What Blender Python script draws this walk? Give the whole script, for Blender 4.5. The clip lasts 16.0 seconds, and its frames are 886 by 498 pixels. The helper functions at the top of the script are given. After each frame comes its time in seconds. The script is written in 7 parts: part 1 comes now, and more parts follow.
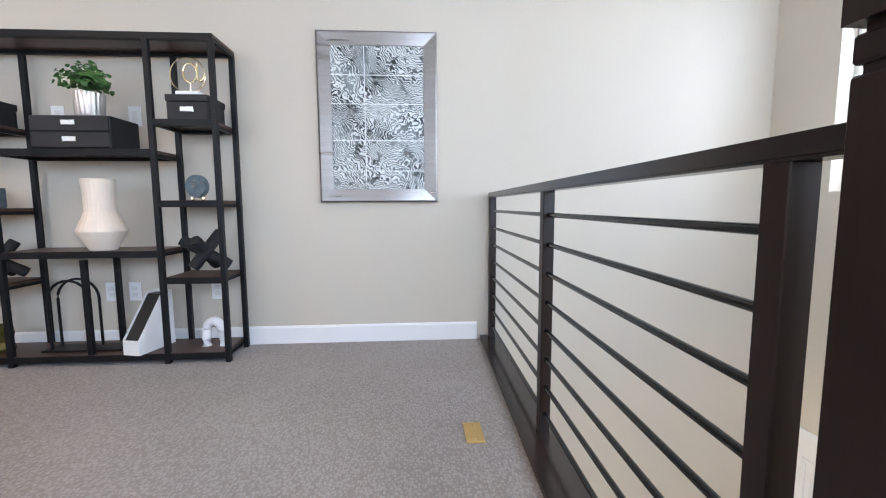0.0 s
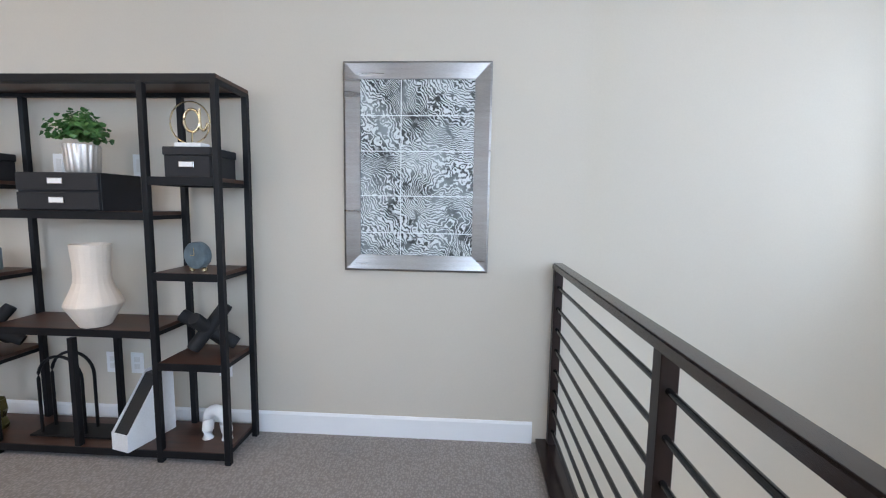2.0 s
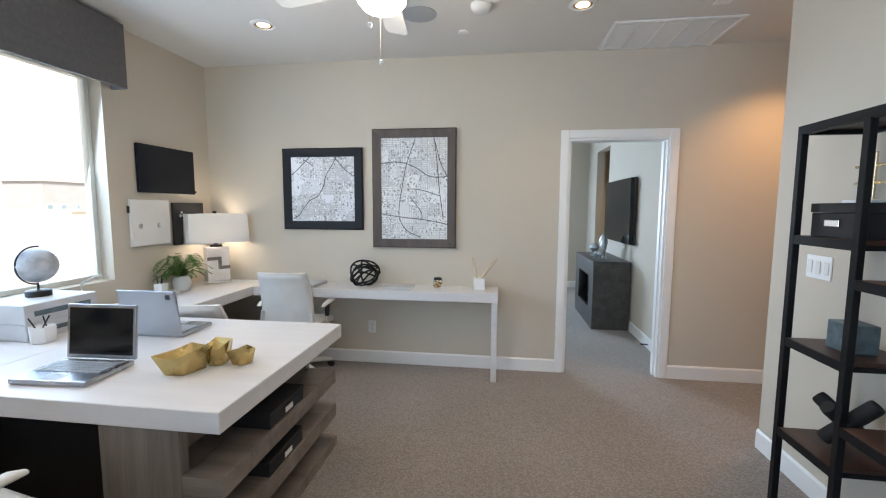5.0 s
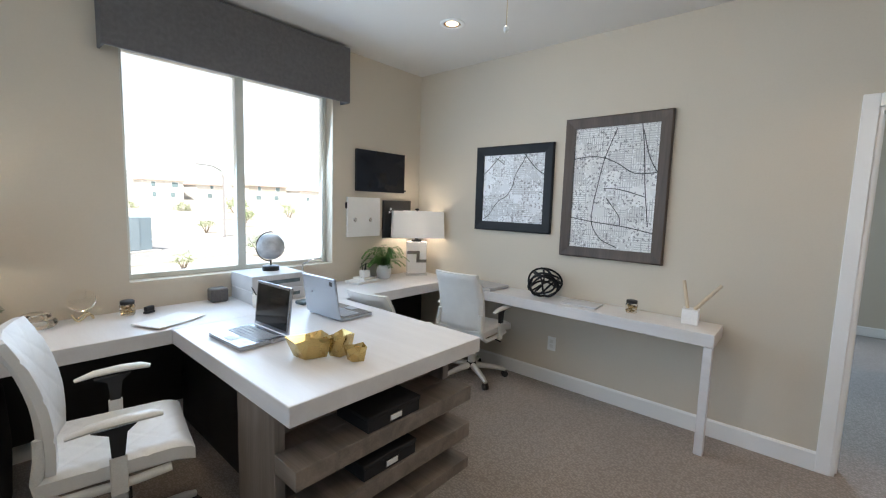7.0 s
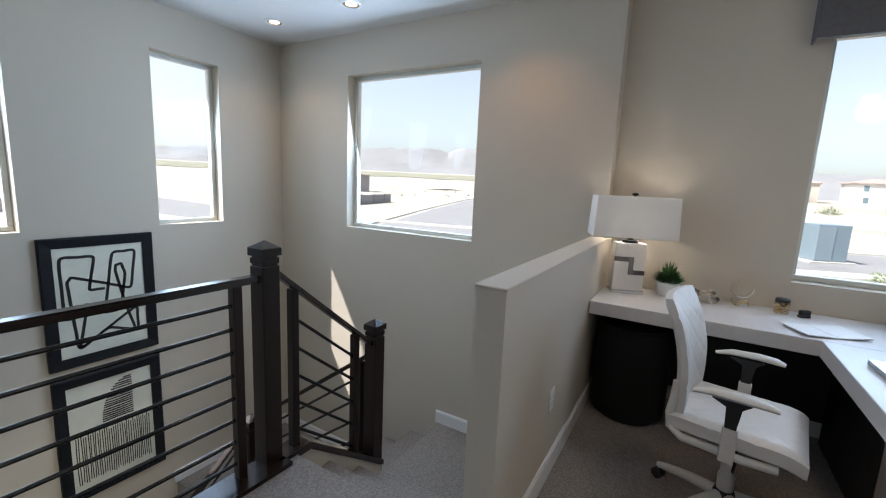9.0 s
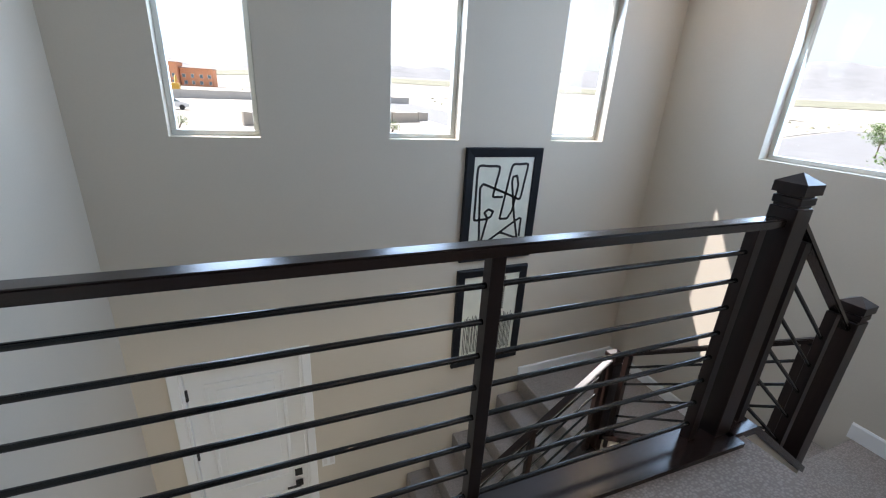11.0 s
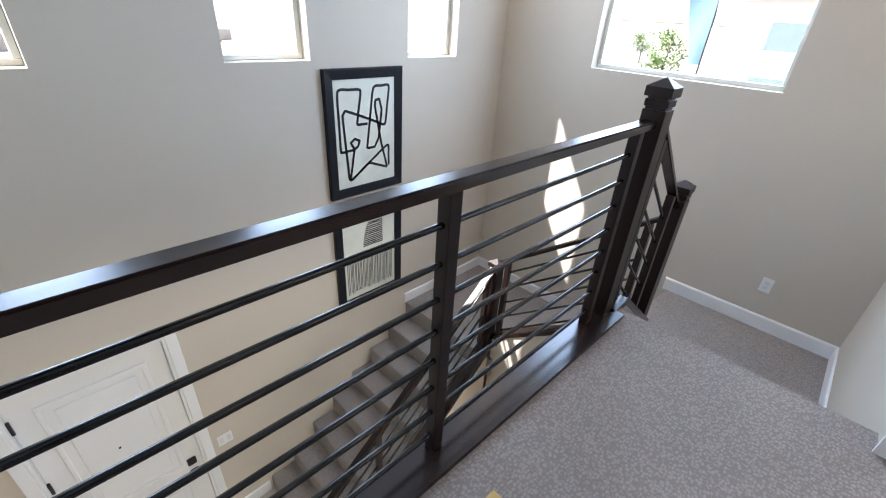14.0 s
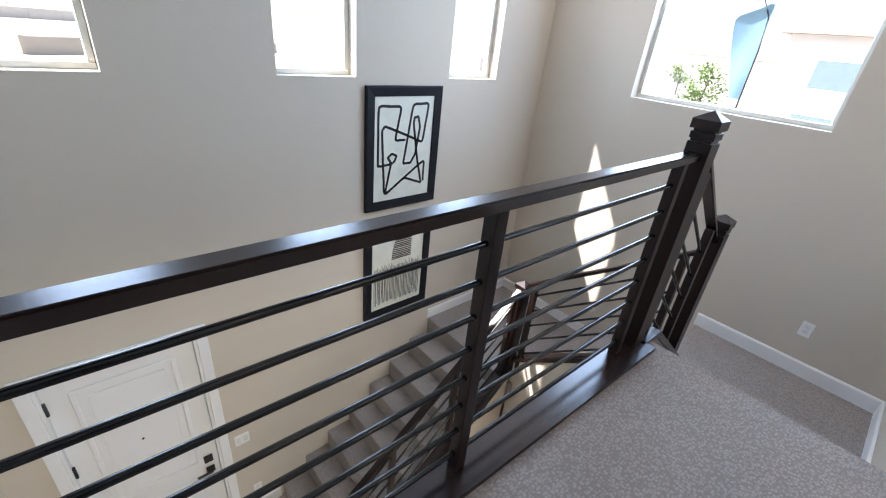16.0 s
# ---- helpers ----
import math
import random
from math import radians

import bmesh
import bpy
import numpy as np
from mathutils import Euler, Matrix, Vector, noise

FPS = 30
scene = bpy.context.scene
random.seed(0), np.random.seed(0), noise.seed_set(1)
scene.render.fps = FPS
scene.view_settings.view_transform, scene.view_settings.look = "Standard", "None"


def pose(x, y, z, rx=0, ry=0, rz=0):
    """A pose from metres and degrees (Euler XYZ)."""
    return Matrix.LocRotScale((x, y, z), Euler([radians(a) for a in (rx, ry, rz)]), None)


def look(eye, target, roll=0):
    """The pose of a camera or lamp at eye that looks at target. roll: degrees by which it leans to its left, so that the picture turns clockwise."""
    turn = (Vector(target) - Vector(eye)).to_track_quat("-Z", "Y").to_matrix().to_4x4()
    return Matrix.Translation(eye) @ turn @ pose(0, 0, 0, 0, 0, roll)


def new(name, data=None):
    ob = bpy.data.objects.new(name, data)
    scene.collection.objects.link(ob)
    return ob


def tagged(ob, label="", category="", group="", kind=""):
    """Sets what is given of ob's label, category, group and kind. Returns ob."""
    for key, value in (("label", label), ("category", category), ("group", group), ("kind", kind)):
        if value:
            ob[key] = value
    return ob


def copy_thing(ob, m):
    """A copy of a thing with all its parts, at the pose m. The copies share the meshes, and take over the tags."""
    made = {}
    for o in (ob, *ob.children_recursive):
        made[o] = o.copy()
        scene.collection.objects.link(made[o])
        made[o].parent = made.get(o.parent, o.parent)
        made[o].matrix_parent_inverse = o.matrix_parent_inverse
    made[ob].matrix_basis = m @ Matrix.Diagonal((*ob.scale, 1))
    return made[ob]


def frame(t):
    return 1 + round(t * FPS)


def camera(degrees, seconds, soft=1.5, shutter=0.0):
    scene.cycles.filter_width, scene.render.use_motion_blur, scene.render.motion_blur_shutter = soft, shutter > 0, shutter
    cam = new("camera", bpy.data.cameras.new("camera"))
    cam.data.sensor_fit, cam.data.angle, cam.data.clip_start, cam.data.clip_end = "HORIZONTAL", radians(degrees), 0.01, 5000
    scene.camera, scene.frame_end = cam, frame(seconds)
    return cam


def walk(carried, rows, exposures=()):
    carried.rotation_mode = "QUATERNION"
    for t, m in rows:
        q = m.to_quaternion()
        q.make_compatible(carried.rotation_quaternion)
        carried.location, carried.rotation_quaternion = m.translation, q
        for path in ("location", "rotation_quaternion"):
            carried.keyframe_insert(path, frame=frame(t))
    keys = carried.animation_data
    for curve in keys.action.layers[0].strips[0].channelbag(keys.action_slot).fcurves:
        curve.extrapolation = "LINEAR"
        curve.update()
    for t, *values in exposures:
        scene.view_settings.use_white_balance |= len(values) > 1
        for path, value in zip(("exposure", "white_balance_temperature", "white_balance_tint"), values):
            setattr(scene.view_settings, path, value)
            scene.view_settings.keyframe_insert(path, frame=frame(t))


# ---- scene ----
cam = camera(93.3, 16.0, soft=1.15)
PATH = [
    (0, (0.399, 0.542, 0.884), (0.53, 2.527, 0.679), -0.3),
    (0.5, (0.383, 0.692, 1.051), (0.547, 2.675, 0.855), -1.0),
    (1, (0.393, 0.793, 1.075), (0.626, 2.767, 0.853), -0.4),
    (1.5, (0.418, 0.982, 1.177), (0.554, 2.963, 0.935), 1.0),
    (2, (0.428, 1.121, 1.249), (0.322, 3.108, 1.041), 0.9),
    (2.5, (0.362, 1.328, 1.329), (-0.215, 3.239, 1.205), 0.6),
    (3, (0.291, 1.423, 1.445), (-0.83, 3.073, 1.306), -0.7),
    (3.5, (0.194, 1.523, 1.463), (-1.427, 2.689, 1.342), -0.1),
    (4, (0.156, 1.628, 1.465), (-1.749, 2.219, 1.318), 0.5),
    (4.5, (0.031, 1.641, 1.448), (-1.958, 1.751, 1.273), 0.6),
    (5, (-0.167, 1.674, 1.45), (-2.139, 1.404, 1.253), 0.2),
    (5.2, (-0.213, 1.685, 1.444), (-2.163, 1.287, 1.241), 0.0),
    (7.3, (-0.836, 2.037, 1.462), (-2.171, 0.558, 1.283), 2.2),
    (7.5, (-0.916, 2.037, 1.446), (-2.107, 0.438, 1.297), 2.5),
    (8, (-1.011, 2.076, 1.433), (-1.627, 0.178, 1.297), 3.2),
    (8.5, (-0.959, 2.083, 1.409), (-0.734, 0.107, 1.199), 3.0),
    (9, (-0.804, 2.108, 1.419), (0.198, 0.406, 1.108), 2.6),
    (9.5, (-0.583, 2.234, 1.403), (0.918, 0.98, 0.984), 2.2),
    (10, (-0.358, 2.348, 1.369), (1.396, 1.558, 0.821), 2.2),
    (10.2, (-0.265, 2.392, 1.345), (1.534, 1.764, 0.739), 2.5),
    (12.3, (0.3, 2.729, 1.289), (1.669, 1.622, 0.338), 6.8),
    (12.5, (0.319, 2.716, 1.277), (1.647, 1.596, 0.285), 6.4),
    (13, (0.318, 2.704, 1.27), (1.576, 1.542, 0.236), 4.8),
    (13.5, (0.291, 2.703, 1.276), (1.501, 1.479, 0.257), 3.9),
    (14, (0.271, 2.715, 1.284), (1.464, 1.442, 0.306), 3.7),
    (14.5, (0.265, 2.735, 1.29), (1.464, 1.437, 0.353), 3.9),
    (15, (0.27, 2.75, 1.29), (1.495, 1.459, 0.378), 4.5),
    (15.5, (0.275, 2.75, 1.288), (1.539, 1.491, 0.383), 5.3),
    (16, (0.294, 2.761, 1.284), (1.592, 1.542, 0.373), 6.0),
]
walk(cam, [(t, look(eye, target, roll)) for t, eye, target, roll in PATH], exposures=[(0, 2.34, 6800, 20), (0.5, 2.12, 6740, 19), (2.5, 2.02, 6580, 17), (3, 1.98, 6440, 14), (4, 2.09, 6360, 12), (5, 1.84, 6600, 12), (7.5, 1.62, 6600, 11), (8.5, 1.32, 6500, 12), (9, 1.12, 6250, 13), (9.5, 1.24, 6200, 12), (10, 1.12, 6200, 13), (12.5, 1.95, 6280, 18), (13, 2.05, 6280, 18), (14.5, 1.98, 6280, 18), (16, 1.93, 6280, 18)])

# ---- world, sun, large lights ----
world = bpy.data.worlds.new("sky")
scene.world = world
world.use_nodes = True
wn, wl = world.node_tree.nodes, world.node_tree.links
sky = wn.new("ShaderNodeTexSky")
sky.sky_type = "NISHITA"
sky.sun_disc = False
SUN_DIR = Vector((-1.12, -1.0, -1.97)).normalized()      # the way the sunlight goes
sky.sun_elevation = math.asin(-SUN_DIR.z)
sky.sun_rotation = math.atan2(-SUN_DIR.x, -SUN_DIR.y)
sky.air_density, sky.dust_density, sky.ozone_density = 1.0, 2.0, 0.8
pale = wn.new("ShaderNodeHueSaturation")               # a hazy, pale desert sky
pale.inputs["Saturation"].default_value = 0.52
wl.new(sky.outputs["Color"], pale.inputs["Color"])
wl.new(pale.outputs["Color"], wn["Background"].inputs["Color"])
wn["Background"].inputs["Strength"].default_value = 0.112

sun = new("sun", bpy.data.lights.new("sun", "SUN"))
sun.data.energy, sun.data.angle, sun.data.color = 4.0, radians(0.6), (1.0, 0.95, 0.88)
sun.matrix_world = look((0, 0, 0), SUN_DIR)


def area_lamp(name, m, w, h, watts, color=(1, 1, 1), spread=180):
    ob = new(name, bpy.data.lights.new(name, "AREA"))
    ob.data.shape, ob.data.size, ob.data.size_y = "RECTANGLE", w, h
    ob.data.energy, ob.data.color, ob.data.spread = watts, color, radians(spread)
    ob.matrix_world = m
    return ob


def spot_lamp(name, x, y, z, watts, color, cone=110, blend=0.6):
    ob = new(name, bpy.data.lights.new(name, "SPOT"))
    ob.data.energy, ob.data.color, ob.data.spot_size, ob.data.spot_blend = watts, color, radians(cone), blend
    ob.data.shadow_soft_size = 0.05
    ob.matrix_world = pose(x, y, z)
    return ob


DAY = (0.525, 0.74, 1.0)
WARM = (1.0, 0.74, 0.45)
AMBER = (1.0, 0.56, 0.25)
# sky light through the windows; the last lamp is an added fill
area_lamp("sky_south_stair", look((1.415, -1.06, 1.66), (1.415, 1, 1.2)), 1.34, 1.36, 22, DAY)
area_lamp("sky_office", look((-2.085, -1.21, 1.62), (-2.085, 1, 1.2)), 1.40, 1.34, 11.5, DAY)
for wy in (2.835, 1.438, 0.013):
    area_lamp("sky_east", look((3.19, wy, 1.67), (1, wy, 1.2)), 0.50, 1.38, 5.7, DAY)
area_lamp("sky_bedroom", look((-7.85, 0.5, 1.6), (-5, 0.9, 1.2)), 1.5, 1.4, 42, DAY)
# added warm fill from an unseen lower room, to brighten the entry
area_lamp("fill_lower_room", look((-2.9, 2.0, -1.6), (2, 2.4, -2.2)), 1.7, 1.4, 21, (0.96, 0.93, 0.76))

# ---- materials ----
def principled(name):
    m = bpy.data.materials.new(name)
    m.use_nodes = True
    return m, m.node_tree.nodes, m.node_tree.links, m.node_tree.nodes["Principled BSDF"]


def mat(name, col, rough=0.5, metal=0.0, var=0.08, scale=6.0, grain=0.06, grain_scale=180.0, bump=0.0, bump_scale=300.0,
        stretch=(1, 1, 1), coat=0.0, col2=None, rough_var=0.08, spec=0.5):
    """A surface with blotches, fine grain, uneven gloss and a fine relief, all at real size."""
    m, n, l, p = principled(name)
    tc = n.new("ShaderNodeTexCoord")
    mp = n.new("ShaderNodeMapping")
    mp.inputs["Scale"].default_value = stretch
    l.new(tc.outputs["Object"], mp.inputs["Vector"])
    big, fine = n.new("ShaderNodeTexNoise"), n.new("ShaderNodeTexNoise")
    big.inputs["Scale"].default_value, big.inputs["Detail"].default_value = scale, 4
    fine.inputs["Scale"].default_value, fine.inputs["Detail"].default_value = grain_scale, 3
    for q in (big, fine):
        l.new(mp.outputs["Vector"], q.inputs["Vector"])
    c2 = col2 or tuple(min(1, c * (1 + var)) for c in col)
    c1 = col if col2 else tuple(c * (1 - var) for c in col)
    ramp = n.new("ShaderNodeValToRGB")
    ramp.color_ramp.elements[0].position, ramp.color_ramp.elements[1].position = 0.3, 0.7
    ramp.color_ramp.elements[0].color, ramp.color_ramp.elements[1].color = (*c1, 1), (*c2, 1)
    l.new(big.outputs["Fac"], ramp.inputs["Fac"])
    hsv = n.new("ShaderNodeHueSaturation")
    mr = n.new("ShaderNodeMapRange")
    mr.inputs["To Min"].default_value, mr.inputs["To Max"].default_value = 1 - grain * 2, 1 + grain * 2
    l.new(fine.outputs["Fac"], mr.inputs["Value"])
    l.new(mr.outputs["Result"], hsv.inputs["Value"])
    l.new(ramp.outputs["Color"], hsv.inputs["Color"])
    l.new(hsv.outputs["Color"], p.inputs["Base Color"])
    rr = n.new("ShaderNodeMapRange")
    rr.inputs["To Min"].default_value, rr.inputs["To Max"].default_value = max(0.02, rough - rough_var), min(1, rough + rough_var)
    l.new(big.outputs["Fac"], rr.inputs["Value"])
    l.new(rr.outputs["Result"], p.inputs["Roughness"])
    p.inputs["Metallic"].default_value = metal
    p.inputs["Coat Weight"].default_value = coat
    p.inputs["Specular IOR Level"].default_value = spec
    if bump:
        b = n.new("ShaderNodeBump")
        t = n.new("ShaderNodeTexNoise")
        t.inputs["Scale"].default_value, t.inputs["Detail"].default_value = bump_scale, 2
        l.new(mp.outputs["Vector"], t.inputs["Vector"])
        l.new(t.outputs["Fac"], b.inputs["Height"])
        b.inputs["Strength"].default_value, b.inputs["Distance"].default_value = bump, 0.002
        l.new(b.outputs["Normal"], p.inputs["Normal"])
    return m


def wood(name, dark, light, rough=0.35, along="X", ring=14.0, coat=0.15, bump=0.15, spec=0.5):
    """Wood with stretched grain along one axis."""
    m, n, l, p = principled(name)
    tc, mp = n.new("ShaderNodeTexCoord"), n.new("ShaderNodeMapping")
    s = {"X": (0.6, 9, 9), "Y": (9, 0.6, 9), "Z": (9, 9, 0.6)}[along]
    mp.inputs["Scale"].default_value = s
    l.new(tc.outputs["Object"], mp.inputs["Vector"])
    inf = n.new("ShaderNodeObjectInfo")
    add = n.new("ShaderNodeVectorMath")
    l.new(mp.outputs["Vector"], add.inputs[0])
    l.new(inf.outputs["Random"], add.inputs[1])
    a, b = n.new("ShaderNodeTexNoise"), n.new("ShaderNodeTexNoise")
    a.inputs["Scale"].default_value, a.inputs["Detail"].default_value, a.inputs["Distortion"].default_value = 1.4, 5, 0.6
    b.inputs["Scale"].default_value, b.inputs["Detail"].default_value = ring, 3
    l.new(add.outputs[0], a.inputs["Vector"])
    l.new(add.outputs[0], b.inputs["Vector"])
    mix = n.new("ShaderNodeMath")
    mix.operation = "MULTIPLY_ADD"
    mix.inputs[1].default_value = 0.35
    l.new(b.outputs["Fac"], mix.inputs[0])
    l.new(a.outputs["Fac"], mix.inputs[2])
    ramp = n.new("ShaderNodeValToRGB")
    ramp.color_ramp.elements[0].position, ramp.color_ramp.elements[1].position = 0.45, 0.95
    ramp.color_ramp.elements[0].color, ramp.color_ramp.elements[1].color = (*dark, 1), (*light, 1)
    l.new(mix.outputs[0], ramp.inputs["Fac"])
    l.new(ramp.outputs["Color"], p.inputs["Base Color"])
    rr = n.new("ShaderNodeMapRange")
    rr.inputs["To Min"].default_value, rr.inputs["To Max"].default_value = rough - 0.07, rough + 0.1
    l.new(a.outputs["Fac"], rr.inputs["Value"])
    l.new(rr.outputs["Result"], p.inputs["Roughness"])
    p.inputs["Coat Weight"].default_value, p.inputs["Coat Roughness"].default_value = coat, 0.2
    p.inputs["Specular IOR Level"].default_value = spec
    bp = n.new("ShaderNodeBump")
    bp.inputs["Strength"].default_value, bp.inputs["Distance"].default_value = bump, 0.001
    l.new(b.outputs["Fac"], bp.inputs["Height"])
    l.new(bp.outputs["Normal"], p.inputs["Normal"])
    return m


def carpet(name, c1, c2):
    """Loop-pile carpet: uneven rows of small tufts with soft traffic marks."""
    m, n, l, p = principled(name)
    tc = n.new("ShaderNodeTexCoord")
    mp = n.new("ShaderNodeMapping")
    mp.inputs["Scale"].default_value = (1.0, 0.66, 1.0)
    l.new(tc.outputs["Object"], mp.inputs["Vector"])
    wob = n.new("ShaderNodeTexNoise")
    wob.inputs["Scale"].default_value, wob.inputs["Detail"].default_value = 30, 2
    l.new(mp.outputs["Vector"], wob.inputs["Vector"])
    bend = n.new("ShaderNodeMix")
    bend.data_type, bend.blend_type = "RGBA", "LINEAR_LIGHT"
    bend.inputs[0].default_value = 0.003
    l.new(mp.outputs["Vector"], bend.inputs[6])
    l.new(wob.outputs["Color"], bend.inputs[7])
    loop = n.new("ShaderNodeTexVoronoi")
    loop.inputs["Scale"].default_value, loop.inputs["Randomness"].default_value = 100, 0.7
    l.new(bend.outputs[2], loop.inputs["Vector"])
    tuft = n.new("ShaderNodeMapRange")
    tuft.inputs["From Min"].default_value, tuft.inputs["From Max"].default_value = 1.0, 0.42
    fuzz = n.new("ShaderNodeTexNoise")
    fuzz.inputs["Scale"].default_value, fuzz.inputs["Detail"].default_value = 150, 2
    l.new(mp.outputs["Vector"], fuzz.inputs["Vector"])
    soft = n.new("ShaderNodeMath")
    soft.operation = "MULTIPLY_ADD"
    soft.inputs[1].default_value = 0.62
    l.new(fuzz.outputs["Fac"], soft.inputs[0])
    l.new(loop.outputs["Distance"], soft.inputs[2])
    l.new(soft.outputs[0], tuft.inputs["Value"])
    big = n.new("ShaderNodeTexNoise")
    big.inputs["Scale"].default_value, big.inputs["Detail"].default_value = 1.7, 5
    l.new(tc.outputs["Object"], big.inputs["Vector"])
    ramp = n.new("ShaderNodeValToRGB")
    ramp.color_ramp.elements[0].position, ramp.color_ramp.elements[1].position = 0.05, 0.75
    ramp.color_ramp.elements[0].color, ramp.color_ramp.elements[1].color = (*c2, 1), (*c1, 1)
    l.new(tuft.outputs["Result"], ramp.inputs["Fac"])
    hsv = n.new("ShaderNodeHueSaturation")
    mr = n.new("ShaderNodeMapRange")
    mr.inputs["To Min"].default_value, mr.inputs["To Max"].default_value = 0.86, 1.14
    l.new(big.outputs["Fac"], mr.inputs["Value"])
    l.new(mr.outputs["Result"], hsv.inputs["Value"])
    l.new(ramp.outputs["Color"], hsv.inputs["Color"])
    l.new(hsv.outputs["Color"], p.inputs["Base Color"])
    p.inputs["Roughness"].default_value = 1.0
    p.inputs["Specular IOR Level"].default_value = 0.1
    p.inputs["Sheen Weight"].default_value = 0.15
    b = n.new("ShaderNodeBump")
    b.inputs["Strength"].default_value, b.inputs["Distance"].default_value = 0.42, 0.004
    l.new(tuft.outputs["Result"], b.inputs["Height"])
    l.new(b.outputs["Normal"], p.inputs["Normal"])
    return m


def glass(name, tint=(1, 1, 1), rough=0.0):
    m, n, l, p = principled(name)
    p.inputs["Base Color"].default_value = (*tint, 1)
    p.inputs["Roughness"].default_value = rough
    p.inputs["Transmission Weight"].default_value = 1.0
    p.inputs["IOR"].default_value = 1.45
    return m


def pane_glass(name):
    """Thin window glass: clear, with a faint mirror."""
    m = bpy.data.materials.new(name)
    m.use_nodes = True
    n, l = m.node_tree.nodes, m.node_tree.links
    n.remove(n["Principled BSDF"])
    t, g, mx, fr = n.new("ShaderNodeBsdfTransparent"), n.new("ShaderNodeBsdfGlossy"), n.new("ShaderNodeMixShader"), n.new("ShaderNodeFresnel")
    t.inputs["Color"].default_value = (0.97, 0.985, 0.98, 1)
    g.inputs["Roughness"].default_value = 0.01
    fr.inputs["IOR"].default_value = 1.2
    l.new(fr.outputs[0], mx.inputs[0])
    l.new(t.outputs[0], mx.inputs[1])
    l.new(g.outputs[0], mx.inputs[2])
    l.new(mx.outputs[0], n["Material Output"].inputs["Surface"])
    return m


def glow(name, col, strength, base=(0.8, 0.8, 0.8)):
    m, n, l, p = principled(name)
    p.inputs["Base Color"].default_value = (*base, 1)
    p.inputs["Emission Color"].default_value = (*col, 1)
    p.inputs["Emission Strength"].default_value = strength
    return m


def shade_cloth(name, col):
    """Lampshade linen that lets the bulb's light through."""
    m, n, l, p = principled(name)
    p.inputs["Base Color"].default_value = (*col, 1)
    p.inputs["Roughness"].default_value = 0.9
    tr = n.new("ShaderNodeBsdfTranslucent")
    tr.inputs["Color"].default_value = (*col, 1)
    mx = n.new("ShaderNodeMixShader")
    mx.inputs[0].default_value = 0.2
    w = n.new("ShaderNodeTexNoise")
    w.inputs["Scale"].default_value = 350
    b = n.new("ShaderNodeBump")
    b.inputs["Strength"].default_value, b.inputs["Distance"].default_value = 0.3, 0.001
    l.new(w.outputs["Fac"], b.inputs["Height"])
    l.new(b.outputs["Normal"], p.inputs["Normal"])
    l.new(p.outputs[0], mx.inputs[1])
    l.new(tr.outputs[0], mx.inputs[2])
    l.new(mx.outputs[0], n["Material Output"].inputs["Surface"])
    return m


M = {}
M["wall"] = mat("wall_paint", (0.588, 0.530, 0.442), 0.75, var=0.02, scale=1.2, grain=0.012, grain_scale=90, bump=0.18, bump_scale=110, spec=0.3)
M["ceiling"] = mat("ceiling_paint", (0.70, 0.68, 0.65), 0.85, var=0.015, scale=1.0, grain=0.012, bump=0.2, bump_scale=90, spec=0.2)
M["trim"] = mat("white_trim_paint", (0.82, 0.82, 0.81), 0.4, var=0.02, scale=3, grain=0.01)
M["carpet"] = carpet("loop_carpet", (0.342, 0.304, 0.279), (0.240, 0.212, 0.194))
M["rail_wood"] = wood("espresso_wood", (0.010, 0.006, 0.005), (0.028, 0.014, 0.011), 0.22, "Y", coat=0.15, bump=0.06)
M["post_wood"] = wood("espresso_wood_upright", (0.010, 0.006, 0.005), (0.024, 0.012, 0.0095), 0.34, "Z", coat=0.03, bump=0.06, spec=0.28)
M["black_iron"] = mat("black_iron", (0.006, 0.006, 0.0065), 0.17, 0.0, var=0.2, scale=8, grain=0.05)
M["black_metal"] = mat("black_powder_metal", (0.008, 0.008, 0.009), 0.5, 0.0, var=0.15, scale=8, grain=0.06, spec=0.22)
M["shelf_wood"] = wood("walnut_board", (0.026, 0.011, 0.007), (0.098, 0.040, 0.024), 0.42, "X", coat=0.1)
M["white_desk"] = wood("white_oak_laminate", (0.67, 0.655, 0.655), (0.74, 0.73, 0.73), 0.32, "Y", coat=0.1, bump=0.06)
M["grey_oak"] = wood("grey_oak", (0.135, 0.108, 0.090), (0.27, 0.225, 0.19), 0.5, "Y", coat=0.0)
M["grey_oak_up"] = wood("grey_oak_upright", (0.15, 0.12, 0.10), (0.29, 0.24, 0.205), 0.5, "Z", coat=0.0)
M["pane"] = pane_glass("window_pane")
M["vinyl"] = mat("almond_vinyl", (0.66, 0.66, 0.60), 0.4, var=0.02, grain=0.01)
M["dark_cloth"] = mat("charcoal_linen", (0.125, 0.12, 0.122), 0.9, var=0.12, scale=40, grain=0.15, grain_scale=500, bump=0.4, bump_scale=600)
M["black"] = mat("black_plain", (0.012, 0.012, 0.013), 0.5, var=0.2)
M["white"] = mat("white_plain", (0.8, 0.8, 0.79), 0.45, var=0.02)
M["chrome"] = mat("chrome", (0.75, 0.75, 0.76), 0.12, 1.0, var=0.03)
M["steel"] = mat("brushed_steel", (0.34, 0.325, 0.31), 0.3, 1.0, var=0.08, scale=3, grain=0.12, grain_scale=60, stretch=(1, 1, 14))
M["steel_h"] = mat("brushed_steel_across", (0.34, 0.325, 0.31), 0.3, 1.0, var=0.08, scale=3, grain=0.12, grain_scale=60, stretch=(1, 14, 14))
M["gold"] = mat("brushed_gold", (0.52, 0.39, 0.17), 0.27, 1.0, var=0.12, scale=9, grain=0.1)
